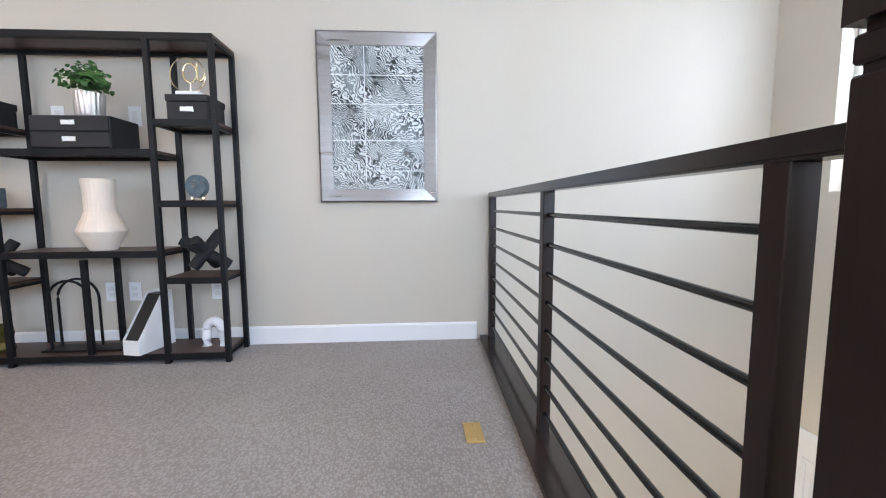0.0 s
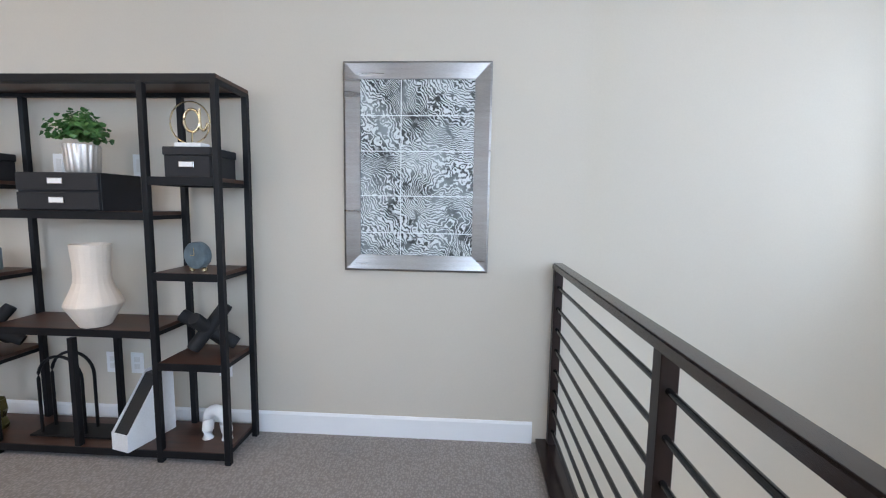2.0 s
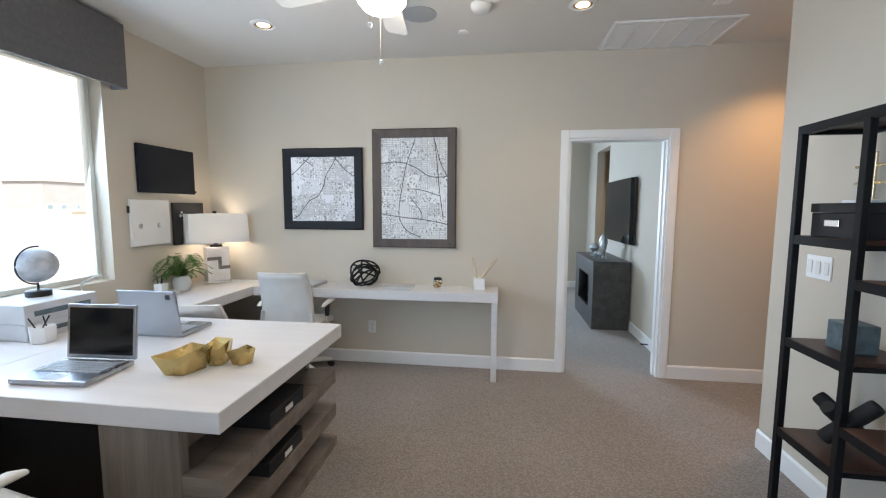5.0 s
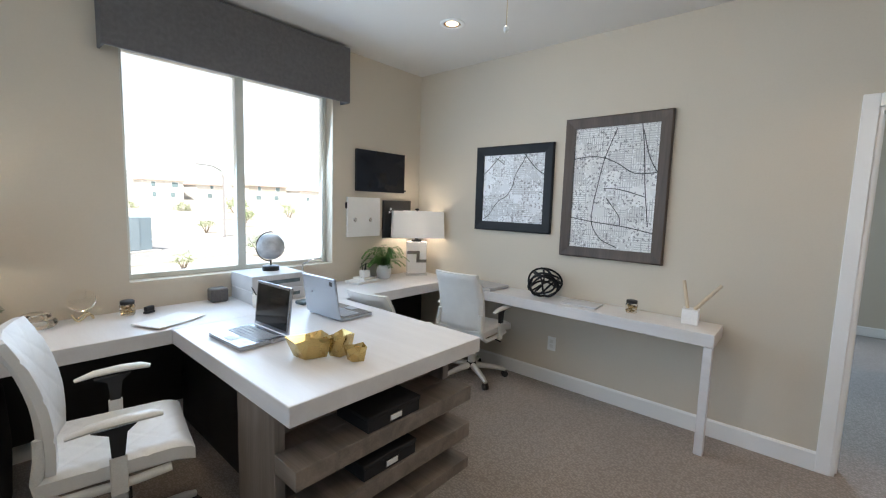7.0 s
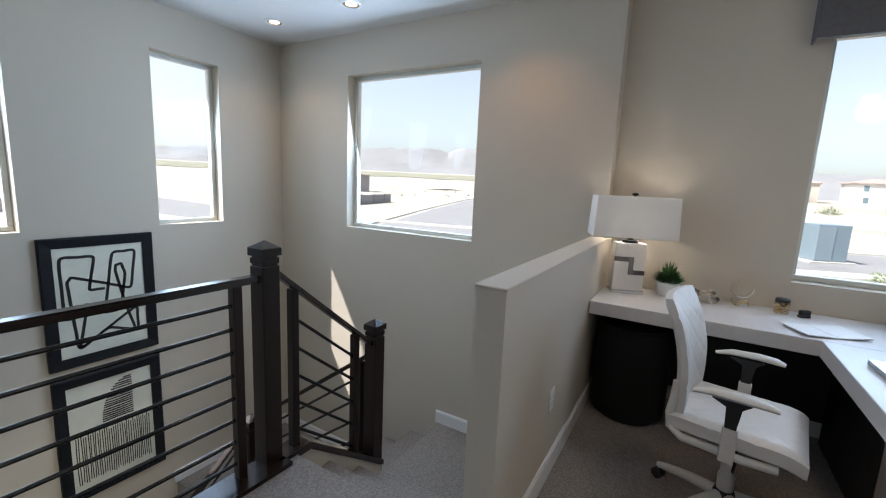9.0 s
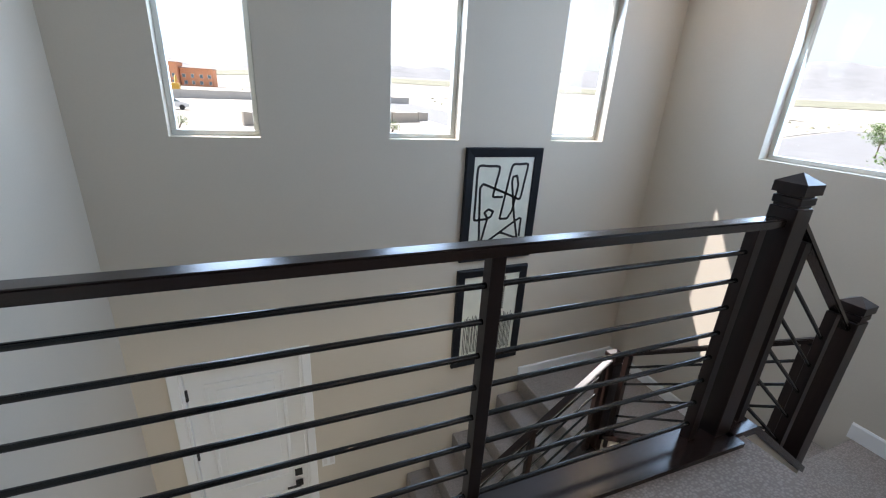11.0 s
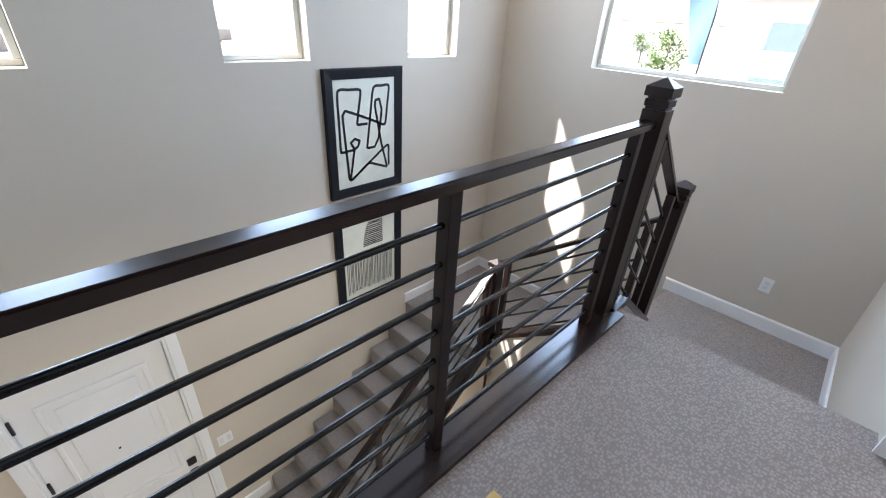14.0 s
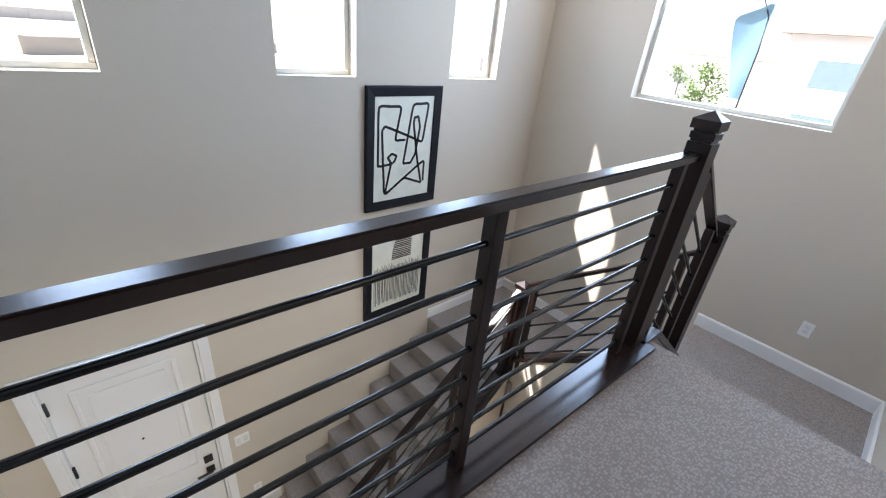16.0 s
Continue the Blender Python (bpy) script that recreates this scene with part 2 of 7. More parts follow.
M["brass"] = mat("pale_brass", (0.80, 0.66, 0.42), 0.22, 1.0, var=0.06)
M["leather"] = mat("white_leather", (0.74, 0.725, 0.70), 0.42, var=0.04, scale=8, grain=0.02, bump=0.25, bump_scale=450)
M["off_white_plastic"] = mat("off_white_plastic", (0.72, 0.71, 0.68), 0.35, var=0.03)
M["ceramic"] = mat("cream_ceramic", (0.76, 0.65, 0.54), 0.7, var=0.04, scale=10, grain=0.03, bump=0.15)
M["tile"] = mat("entry_tile", (0.55, 0.50, 0.44), 0.3, var=0.1, scale=3)

# ---- mesh helpers ----
def link(name, bm, material, parent=None, smooth=False):
    bmesh.ops.recalc_face_normals(bm, faces=bm.faces)
    me = bpy.data.meshes.new(name)
    bm.to_mesh(me)
    bm.free()
    if smooth:
        me.polygons.foreach_set("use_smooth", [True] * len(me.polygons))
        me.set_sharp_from_angle(angle=radians(40))
    for q in (material if isinstance(material, (list, tuple)) else [material]):
        me.materials.append(q)
    ob = new(name, me)
    if parent:
        ob.parent = parent
    return ob


def part(name, bm, material, parent, label="", smooth=False):
    """One mesh under a thing or under a part."""
    ob = link(name, bm, material, parent, smooth)
    if label:
        ob["label"] = label
    return ob


def thing(name, label, category, group="", kind="", at=(0, 0, 0), rz=0):
    e = new(name)
    e.empty_display_size = 0.1
    e.matrix_world = pose(*at, 0, 0, rz)
    return tagged(e, label, category, group, kind)


def add_box(bm, x0, x1, y0, y1, z0, z1, bevel=0.0, seg=1, m=None):
    vs = [bm.verts.new(Vector((x, y, z))) for z in (z0, z1) for y in (y0, y1) for x in (x0, x1)]
    fs = [bm.faces.new([vs[i] for i in q]) for q in ((0, 2, 3, 1), (4, 5, 7, 6), (0, 1, 5, 4), (2, 6, 7, 3), (0, 4, 6, 2), (1, 3, 7, 5))]
    if bevel:
        es = {e for f in fs for e in f.edges}
        r = bmesh.ops.bevel(bm, geom=list(es), offset=bevel, segments=seg, affect="EDGES", profile=0.5)
        vs = list({v for f in r["faces"] for v in f.verts} | {v for v in vs if v.is_valid})
    if m is not None:
        for v in vs:
            v.co = m @ v.co
    return bm


def box(x0, x1, y0, y1, z0, z1, bevel=0.0, seg=1, m=None):
    return add_box(bmesh.new(), x0, x1, y0, y1, z0, z1, bevel, seg, m)


def add_lathe(bm, prof, n=32, c=(0, 0, 0), cap=True, m=None):
    """A turned body from (radius, height) pairs."""
    rings = []
    for r, z in prof:
        rings.append([bm.verts.new(Vector((c[0] + r * math.cos(math.tau * i / n), c[1] + r * math.sin(math.tau * i / n), c[2] + z))) for i in range(n)])
    for a, b in zip(rings, rings[1:]):
        for i in range(n):
            bm.faces.new((a[i], a[(i + 1) % n], b[(i + 1) % n], b[i]))
    if cap:
        bm.faces.new(rings[0][::-1])
        bm.faces.new(rings[-1])
    if m is not None:
        for g in rings:
            for v in g:
                v.co = m @ v.co
    return bm


def lathe(prof, n=32, c=(0, 0, 0), cap=True, m=None):
    return add_lathe(bmesh.new(), prof, n, c, cap, m)


def add_tube(bm, pts, r, n=8, closed=False, flat=1.0):
    """A round bar along points; flat squeezes it."""
    pts = [Vector(p) for p in pts]
    rings = []
    up = Vector((0, 0, 1))
    for i, p in enumerate(pts):
        a = pts[i - 1] if (i or closed) else p
        b = pts[(i + 1) % len(pts)] if (i < len(pts) - 1 or closed) else p
        d = (b - a).normalized()
        u = up.cross(d)
        if u.length < 0.05:
            u = Vector((1, 0, 0)).cross(d)
        u.normalize()
        w = d.cross(u)
        rr = r[i] if isinstance(r, (list, tuple)) else r
        rings.append([bm.verts.new(p + (u * math.cos(math.tau * k / n) * flat + w * math.sin(math.tau * k / n)) * rr) for k in range(n)])
    seq = list(zip(rings, rings[1:])) + ([(rings[-1], rings[0])] if closed else [])
    for a, b in seq:
        for k in range(n):
            bm.faces.new((a[k], a[(k + 1) % n], b[(k + 1) % n], b[k]))
    if not closed:
        bm.faces.new(rings[0][::-1])
        bm.faces.new(rings[-1])
    return bm


def tube(pts, r, n=8, closed=False, flat=1.0):
    return add_tube(bmesh.new(), pts, r, n, closed, flat)


def prism(outline, axis, a, b):
    """A body of one outline; axis 'x': outline in (y, z), 'y': in (x, z), 'z': in (x, y)."""
    bm = bmesh.new()

    def at(u, v, w):
        return {"x": (w, u, v), "y": (u, w, v), "z": (u, v, w)}[axis]
    lo = [bm.verts.new(at(u, v, a)) for u, v in outline]
    hi = [bm.verts.new(at(u, v, b)) for u, v in outline]
    k = len(lo)
    bm.faces.new(lo[::-1])
    bm.faces.new(hi)
    for i in range(k):
        bm.faces.new((lo[i], lo[(i + 1) % k], hi[(i + 1) % k], hi[i]))
    return bm


def wall(name, axis, a, b, u0, u1, z0, z1, holes=(), material=None, label="painted beige wall"):
    """A wall from plane a to plane b; holes (u0, u1, z0, z1) go right through it, with no inner faces."""
    us = sorted({u0, u1, *[h[0] for h in holes], *[h[1] for h in holes]})
    zs = sorted({z0, z1, *[h[2] for h in holes], *[h[3] for h in holes]})
    solid = {}
    for i in range(len(us) - 1):
        for j in range(len(zs) - 1):
            cu, cz = (us[i] + us[i + 1]) / 2, (zs[j] + zs[j + 1]) / 2
            solid[i, j] = not any(h[0] < cu < h[1] and h[2] < cz < h[3] for h in holes)
    bm = bmesh.new()
    cache = {}

    def v(w, u, z):
        if (w, u, z) not in cache:
            cache[w, u, z] = bm.verts.new((w, u, z) if axis == "x" else (u, w, z))
        return cache[w, u, z]
    for (i, j), s in solid.items():
        if not s:
            continue
        p, q, r, t = us[i], us[i + 1], zs[j], zs[j + 1]
        for w in (a, b):
            bm.faces.new((v(w, p, r), v(w, q, r), v(w, q, t), v(w, p, t)))
        for (di, dj), (e, f) in {(-1, 0): ((p, r), (p, t)), (1, 0): ((q, r), (q, t)), (0, -1): ((p, r), (q, r)), (0, 1): ((p, t), (q, t))}.items():
            if not solid.get((i + di, j + dj), False):
                bm.faces.new((v(a, *e), v(b, *e), v(b, *f), v(a, *f)))
    ob = link(name, bm, material or M["wall"])
    return tagged(ob, label, "wall", kind="structure")

# ---- the structure ----
CEIL, R, LOW = 2.74, 0.183, -2.928
L1, L2 = -4 * R, -8 * R                    # the two landings
EX, SY, OY, NY, VY, WX = 3.06, -0.94, -1.085, 3.255, 3.58, -3.865
RX, RXN = 0.866, 0.898                     # the railing's line, south and north
WIN_E = [(2.580, 3.090), (1.161, 1.716), (-0.268, 0.297)]
E_DOOR = (2.435, 3.295, LOW, -0.725)

wall("wall_east", "x", EX, EX + 0.16, SY - 0.16, VY + 0.16, LOW - 0.1, CEIL + 0.1, [(a, b, 0.962, 2.38) for a, b in WIN_E] + [E_DOOR])
wall("wall_south_stair", "y", SY - 0.16, SY, -0.30, EX, LOW - 0.1, CEIL + 0.1, [(0.725, 2.103, 0.955, 2.37)])
wall("wall_south_office", "y", OY - 0.16, OY, WX - 0.12, -0.30, -0.3, CEIL + 0.1, [(-2.81, -1.36, 0.925, 2.36)])
wall("wall_west", "x", WX - 0.12, WX, OY, 6.0, -0.3, CEIL + 0.1, [(2.235, 3.035, -0.3, 2.03)])
wall("wall_north", "y", NY, NY + 0.12, -2.837, 1.02, -0.3, CEIL + 0.1)
wall("wall_north_return", "x", 0.90, 1.02, NY + 0.12, VY, LOW, CEIL + 0.1)
wall("wall_north_void", "y", VY, VY + 0.16, 0.90, EX, LOW - 0.1, CEIL + 0.1)
wall("wall_hall_east", "x", -2.837, -2.717, NY + 0.12, 6.0, -0.3, CEIL + 0.1)
wall("wall_hall_end", "y", 6.0, 6.12, WX - 0.12, -2.717, -0.3, CEIL + 0.1)
wall("wall_under_gallery", "x", 0.70, 0.78, 0.775, NY + 0.12, LOW, -0.30, [(0.9, 3.3, LOW, -0.72)])
# unseen lower room with a made-up opening, built around the added fill lamp
wall("wall_lower_west", "x", -3.12, -3.0, -0.2, VY + 0.1, LOW, -0.30, [(1.1, 2.9, -2.3, -0.9)])
wall("wall_lower_north", "y", VY, VY + 0.1, -3.0, 0.90, LOW, -0.30)
wall("wall_lower_south", "y", -0.2, -0.1, -3.0, 0.78, LOW, L1 - 0.205)
wall("wall_stair_back", "x", 0.70, 0.78, -0.1, 0.775, LOW, L1 - 0.205)
wall("wall_under_stair", "x", -0.31, -0.225, SY, 0.19, LOW, L1 - 0.21)
# half wall beside the stairs
wall("half_wall", "x", -0.327, -0.214, OY, 0.885, L1 - 0.2, 1.085, label="painted beige half wall beside the stairs")
cap = link("trim", box(-0.331, -0.210, SY + 0.001, 0.889, 1.086, 1.096, 0.003), M["wall"])
tagged(cap, "smooth painted top of the half wall", "trim", kind="structure")

ceil = link("ceiling", box(WX - 0.12, EX + 0.16, OY - 0.16, 6.12, CEIL, CEIL + 0.12), M["ceiling"])
tagged(ceil, "flat off-white painted ceiling", "ceiling", kind="structure")
flo = link("floor", box(WX - 0.12, 0.83, 0.77, 6.0, -0.30, 0.0), M["carpet"])
tagged(flo, "grey-beige loop-pile carpet of the upper floor", "floor", kind="structure")
flo2 = link("floor_office", box(WX - 0.12, -0.327, OY, 0.77, -0.30, 0.0), M["carpet"])
tagged(flo2, "grey-beige loop-pile carpet of the office", "floor", kind="structure")
low = link("floor_lower", box(-3.12, EX + 0.16, SY - 0.16, 4.4, LOW - 0.1, LOW), M["tile"])
tagged(low, "pale stone tiles of the entry hall", "floor", kind="structure")


def stair_flight(name, label, steps):
    e = thing(name, label, "stairs", kind="structure")
    for x0, x1, y0, y1, z0, z1 in steps:
        part("step", box(x0, x1, y0, y1, z0, z1, 0.014, 2), M["carpet"], e)
    return e


# four risers down to the first landing, four more east, eight more north
stair_flight("stairs_upper", "carpeted steps from the upper floor to the landing",
             [(-0.218, 0.83, 0.77 - 0.25 * k - 0.25, 0.77 - 0.25 * k + 0.02, L1 - 0.12, -R * (k + 1)) for k in range(3)])
stair_flight("stairs_middle", "carpeted steps between the two landings",
             [(0.96 + 0.30 * k - 0.02, 0.96 + 0.30 * (k + 1), SY, 0.16, L2 - 0.12, L1 - R * (k + 1)) for k in range(3)])
stair_flight("stairs_lower", "carpeted steps down to the entry hall",
             [(1.93, EX, 0.285 + 0.243 * k - 0.02, 0.285 + 0.243 * (k + 1), LOW, L2 - R * (k + 1)) for k in range(7)])
ld = link("floor_landing_1", box(-0.218, 0.96, SY, 0.025, L1 - 0.2, L1, 0.012, 2), M["carpet"])
tagged(ld, "grey-beige carpeted upper stair landing", "landing", kind="structure")
ld = link("floor_landing_2", box(1.86, EX, SY, 0.285, L2 - 0.2, L2, 0.012, 2), M["carpet"])
tagged(ld, "grey-beige carpeted lower stair landing", "landing", kind="structure")


def baseboard(axis, w, sgn, u0, u1, z, h=0.115, t=0.014):
    o = [(0, 0), (t, 0), (t, h - 0.012), (t * 0.45, h), (0, h)]
    if axis == "x":      # runs along y on a wall at x = w
        bm = prism([(w + sgn * a, z + b) for a, b in o], "y", u0, u1)
    else:
        bm = prism([(w + sgn * a, z + b) for a, b in o], "x", u0, u1)
    return tagged(link("baseboard", bm, M["trim"]), "white painted baseboard", "baseboard", kind="structure")


baseboard("y", NY, -1, -2.837, 0.80, 0)
baseboard("x", -2.837, -1, NY, 6.0, 0)
baseboard("x", WX, 1, OY, 2.168, 0)
baseboard("x", WX, 1, 3.102, 6.0, 0)
baseboard("y", OY, 1, WX, -0.327, 0)
baseboard("x", -0.327, -1, OY, 0.885, 0)
baseboard("y", 0.885, 1, -0.341, -0.200, 0)
baseboard("x", -0.214, 1, SY, 0.02, L1)
baseboard("y", SY, 1, -0.214, 0.982, L1)
baseboard("y", SY, 1, 1.87, EX, L2)
baseboard("x", EX, -1, SY, 0.30, L2)
baseboard("x", EX, -1, 2.01, 2.37, LOW, 0.13)
baseboard("x", EX, -1, 3.36, VY, LOW, 0.13)
baseboard("y", VY, -1, 1.02, EX, LOW, 0.13)
baseboard("y", 6.0, -1, WX, -2.837, 0)


# ---- windows ----
def window(name, axis, w_in, w_out, u0, u1, z0, z1, lights, label):
    """A vinyl window set in the outer half of its opening."""
    e = thing(name, label, "window", kind="structure")
    a, b = w_in + (w_out - w_in) * 0.62, w_in + (w_out - w_in) * 0.97
    lo, hi = min(a, b), max(a, b)
    f = 0.034

    def bx(u, v, z, t, d0=lo, d1=hi):
        return box(d0, d1, u, v, z, t, 0.004) if axis == "x" else box(u, v, d0, d1, z, t, 0.004)
    part("window_frame", bx(u0, u1, z0, z0 + f), M["vinyl"], e)
    part("window_frame", bx(u0, u1, z1 - f, z1), M["vinyl"], e)
    part("window_frame", bx(u0, u0 + f, z0 + f, z1 - f), M["vinyl"], e)
    part("window_frame", bx(u1 - f, u1, z0 + f, z1 - f), M["vinyl"], e)
    n = lights
    mid = (lo + hi) / 2
    for i in range(n):
        p, q = u0 + f + (u1 - u0 - 2 * f) * i / n, u0 + f + (u1 - u0 - 2 * f) * (i + 1) / n
        if i:
            part("mullion", bx(p - 0.03, p + 0.03, z0 + f, z1 - f), M["vinyl"], e)
        g = part("pane", bx(p + 0.002, q - 0.002, z0 + f, z1 - f, mid - 0.003, mid + 0.003), M["pane"], e)
        g.visible_shadow = False
    return e


for k, (a, b) in enumerate(WIN_E):
    window(f"window_{k + 1}", "x", EX, EX + 0.16, a, b, 0.962, 2.38, 1, "tall narrow fixed window with an almond vinyl frame")
window("window_4", "y", SY, SY - 0.16, 0.725, 2.103, 0.955, 2.37, 1, "large square fixed window above the stair landing")
window("window_5", "y", OY, OY - 0.16, -2.81, -1.36, 0.925, 2.36, 2, "two-light sliding window above the office desk")


# ---- doorway to the bedroom ----
def casing(name, axis, w, sgn, u0, u1, z0, z1, cw=0.068, t=0.018):
    e = thing(name, "white painted flat door casing", "trim", kind="structure")
    d0, d1 = (w, w + sgn * t) if sgn > 0 else (w + sgn * t, w)

    def bx(u, v, z, q):
        return box(d0, d1, u, v, z, q, 0.004) if axis == "x" else box(u, v, d0, d1, z, q, 0.004)
    part("casing", bx(u0 - cw, u0, z0, z1 + cw), M["trim"], e)
    part("casing", bx(u1, u1 + cw, z0, z1 + cw), M["trim"], e)
    part("casing", bx(u0, u1, z1, z1 + cw), M["trim"], e)
    return e


casing("trim_door_bedroom", "x", WX, 1, 2.235, 3.035, 0, 2.03)
jamb = thing("door_frame_bedroom", "white painted door lining with stops", "door frame", kind="structure")
part("jamb", box(WX - 0.13, WX + 0.004, 2.235, 2.253, 0, 2.012), M["trim"], jamb)
part("jamb", box(WX - 0.13, WX + 0.004, 3.017, 3.035, 0, 2.012), M["trim"], jamb)
part("jamb", box(WX - 0.13, WX + 0.004, 2.235, 3.035, 2.012, 2.03), M["trim"], jamb)
part("stop", box(WX - 0.08, WX - 0.045, 2.253, 2.265, 0, 2.0), M["trim"], jamb)
part("stop", box(WX - 0.08, WX - 0.045, 3.005, 3.017, 0, 2.0), M["trim"], jamb)
# ---- the bedroom beyond ----
BX, BN = -8.0, 3.22
wall("wall_bedroom_north", "y", BN, BN + 0.12, BX, WX - 0.12, -0.3, CEIL + 0.1, [(-7.35, -6.55, -0.3, 2.35)])
wall("wall_bedroom_west", "x", BX - 0.12, BX, -1.0, 6.0, -0.3, CEIL + 0.1, [(-0.25, 1.25, 0.9, 2.3)])
wall("wall_bedroom_south", "y", -1.12, -1.0, BX, WX - 0.12, -0.3, CEIL + 0.1)
wall("wall_bedroom_bath", "y", 6.0, 6.12, BX, WX - 0.12, -0.3, CEIL + 0.1)
q = link("floor_bedroom", box(BX, WX - 0.12, -1.0, 6.0, -0.3, 0), M["carpet"])
tagged(q, "grey-beige loop-pile carpet of the bedroom", "floor", kind="structure")
q = link("ceiling_bedroom", box(BX - 0.12, WX - 0.12, -1.12, 6.12, CEIL, CEIL + 0.12), M["ceiling"])
tagged(q, "flat off-white bedroom ceiling", "ceiling", kind="structure")
baseboard("y", BN, -1, -6.55, WX - 0.12, 0)
baseboard("y", BN, -1, BX, -7.35, 0)
baseboard("x", BX, 1, -1.0, BN, 0)

# ---- railings ----
def newel(x, y, z0, z1, s=0.092):
    e = thing("newel_post", "dark espresso wooden newel post with a pyramid cap", "newel post", group="newel posts", at=(x, y, z0))
    h = z1 - z0
    a = s / 2
    part("shaft", box(-a, a, -a, a, 0, h - 0.118, 0.003), M["post_wood"], e)
    part("neck", box(-a + 0.007, a - 0.007, -a + 0.007, a - 0.007, h - 0.118, h - 0.04), M["post_wood"], e)
    part("collar", box(-a, a, -a, a, h - 0.108, h - 0.080, 0.003), M["post_wood"], e)
    bm = bmesh.new()
    b = a + 0.006
    base = [bm.verts.new((sx * b, sy * b, zz)) for zz in (h - 0.070, h - 0.034) for sx, sy in ((-1, -1), (1, -1), (1, 1), (-1, 1))]
    top = bm.verts.new((0, 0, h))
    bm.faces.new(base[3::-1])
    for i in range(4):
        j = (i + 1) % 4
        bm.faces.new((base[i], base[j], base[4 + j], base[4 + i]))
        bm.faces.new((base[4 + i], base[4 + j], top))
    part("cap", bm, M["post_wood"], e)
    return e


def beam(p, q, w, h):
    """A square bar from p to q whose ends stand upright; w across, h tall, its top on the line."""
    p, q = Vector(p), Vector(q)
    d = (q - p)
    s = Vector((-d.y, d.x, 0)).normalized() * w / 2
    bm = bmesh.new()
    a = [bm.verts.new(c) for c in (p - s, p + s, p + s - Vector((0, 0, h)), p - s - Vector((0, 0, h)))]
    b = [bm.verts.new(c) for c in (q - s, q + s, q + s - Vector((0, 0, h)), q - s - Vector((0, 0, h)))]
    bm.faces.new(a[::-1])
    bm.faces.new(b)
    for i in range(4):
        j = (i + 1) % 4
        bm.faces.new((a[i], a[j], b[j], b[i]))
    es = [e for e in bm.edges if abs((e.verts[0].co - e.verts[1].co).normalized().dot(d.normalized())) > 0.99]
    bmesh.ops.bevel(bm, geom=es, offset=0.005, segments=2, affect="EDGES")
    return bm


def railing(name, label, p, q, posts, top, bars, base, wood_mat):
    """p, q: the ends on the floor line (x, y, z); posts: shares of the way; bars: heights above the line."""
    e = thing(name, label, "railing")
    p, q = Vector(p), Vector(q)
    up = Vector((0, 0, 1))
    part("handrail", beam(p + up * top, q + up * top, 0.052, 0.033), wood_mat, e, "glossy dark handrail")
    for f in posts:
        c = p.lerp(q, f)
        part("baluster", box(c.x - 0.021, c.x + 0.021, c.y - 0.021, c.y + 0.021, c.z + base, c.z + top - 0.032, 0.002), M["post_wood"], e)
    for zb in bars:
        part("bar", tube([p.lerp(q, posts[0]) + up * zb, p.lerp(q, posts[-1]) + up * zb], 0.0085, 10), M["black_iron"], e, smooth=True)
    return e


newel(RX, 0.890, 0.0, 1.124)
newel(RX, 0.090, L1, 0.538)
newel(1.968, 0.242, L2, -0.432)
BARS = [0.096 + 0.1077 * k for k in range(8)]
STAIR_BARS = [0.193 + 0.15 * k for k in range(5)]
railing("railing", "dark wooden gallery railing with eight black iron bars", (RX, 0.937, 0), (RXN, NY - 0.006, 0),
        [0.0446, 0.481, 0.990], 0.968, BARS, 0.02, M["rail_wood"])
railing("stair_railing", "short sloping dark stair railing with iron bars", (RX, 0.845, 0.014), (RX, 0.127, -0.576),
        [0.153, 0.79], 0.973, STAIR_BARS, 0.1, M["rail_wood"])
railing("stair_railing", "sloping dark stair railing between the landings", (RX + 0.046, 0.095, L1 + 0.10), (1.922, 0.24, L2 + 0.10),
        [0.06, 0.94], 0.93, STAIR_BARS, 0.02, M["post_wood"])
railing("stair_railing", "long sloping dark railing down to the entry", (1.968, 0.287, L2 + 0.06), (1.968, 2.05, LOW + 0.12),
        [0.03, 0.35, 0.68, 0.98], 0.90, STAIR_BARS, 0.02, M["post_wood"])
# dark curb under the gallery railing and along the stair side
cb = link("trim_curb", prism([(0.755, 0.838), (0.908, 0.838), (0.938, NY), (0.822, NY)], "z", -0.02, 0.022), M["rail_wood"])
tagged(cb, "dark espresso wooden curb under the railing", "trim", kind="structure")
bm = prism([(0.87, 0.022), (0.68, 0.022), (0.05, -0.455), (0.05, -0.495), (0.68, -0.02), (0.87, -0.02)], "x", 0.80, 0.912)
cb = link("trim_curb_stair", bm, M["rail_wood"])
tagged(cb, "dark sloping wooden curb of the stairs", "trim", kind="structure")
bm = prism([(0.87, -0.02), (0.68, -0.02), (0.06, -0.495), (0.06, LOW), (0.20, LOW), (0.87, -0.30)], "x", 0.815, 0.902)
cb = link("wall_stair_side", bm, M["wall"])
tagged(cb, "painted side wall under the stairs", "wall", kind="structure")
cb = link("wall_gallery_edge", box(0.80, 0.90, 0.87, NY + 0.12, -0.34, -0.02), M["wall"])
tagged(cb, "painted edge of the gallery floor", "wall", kind="structure")

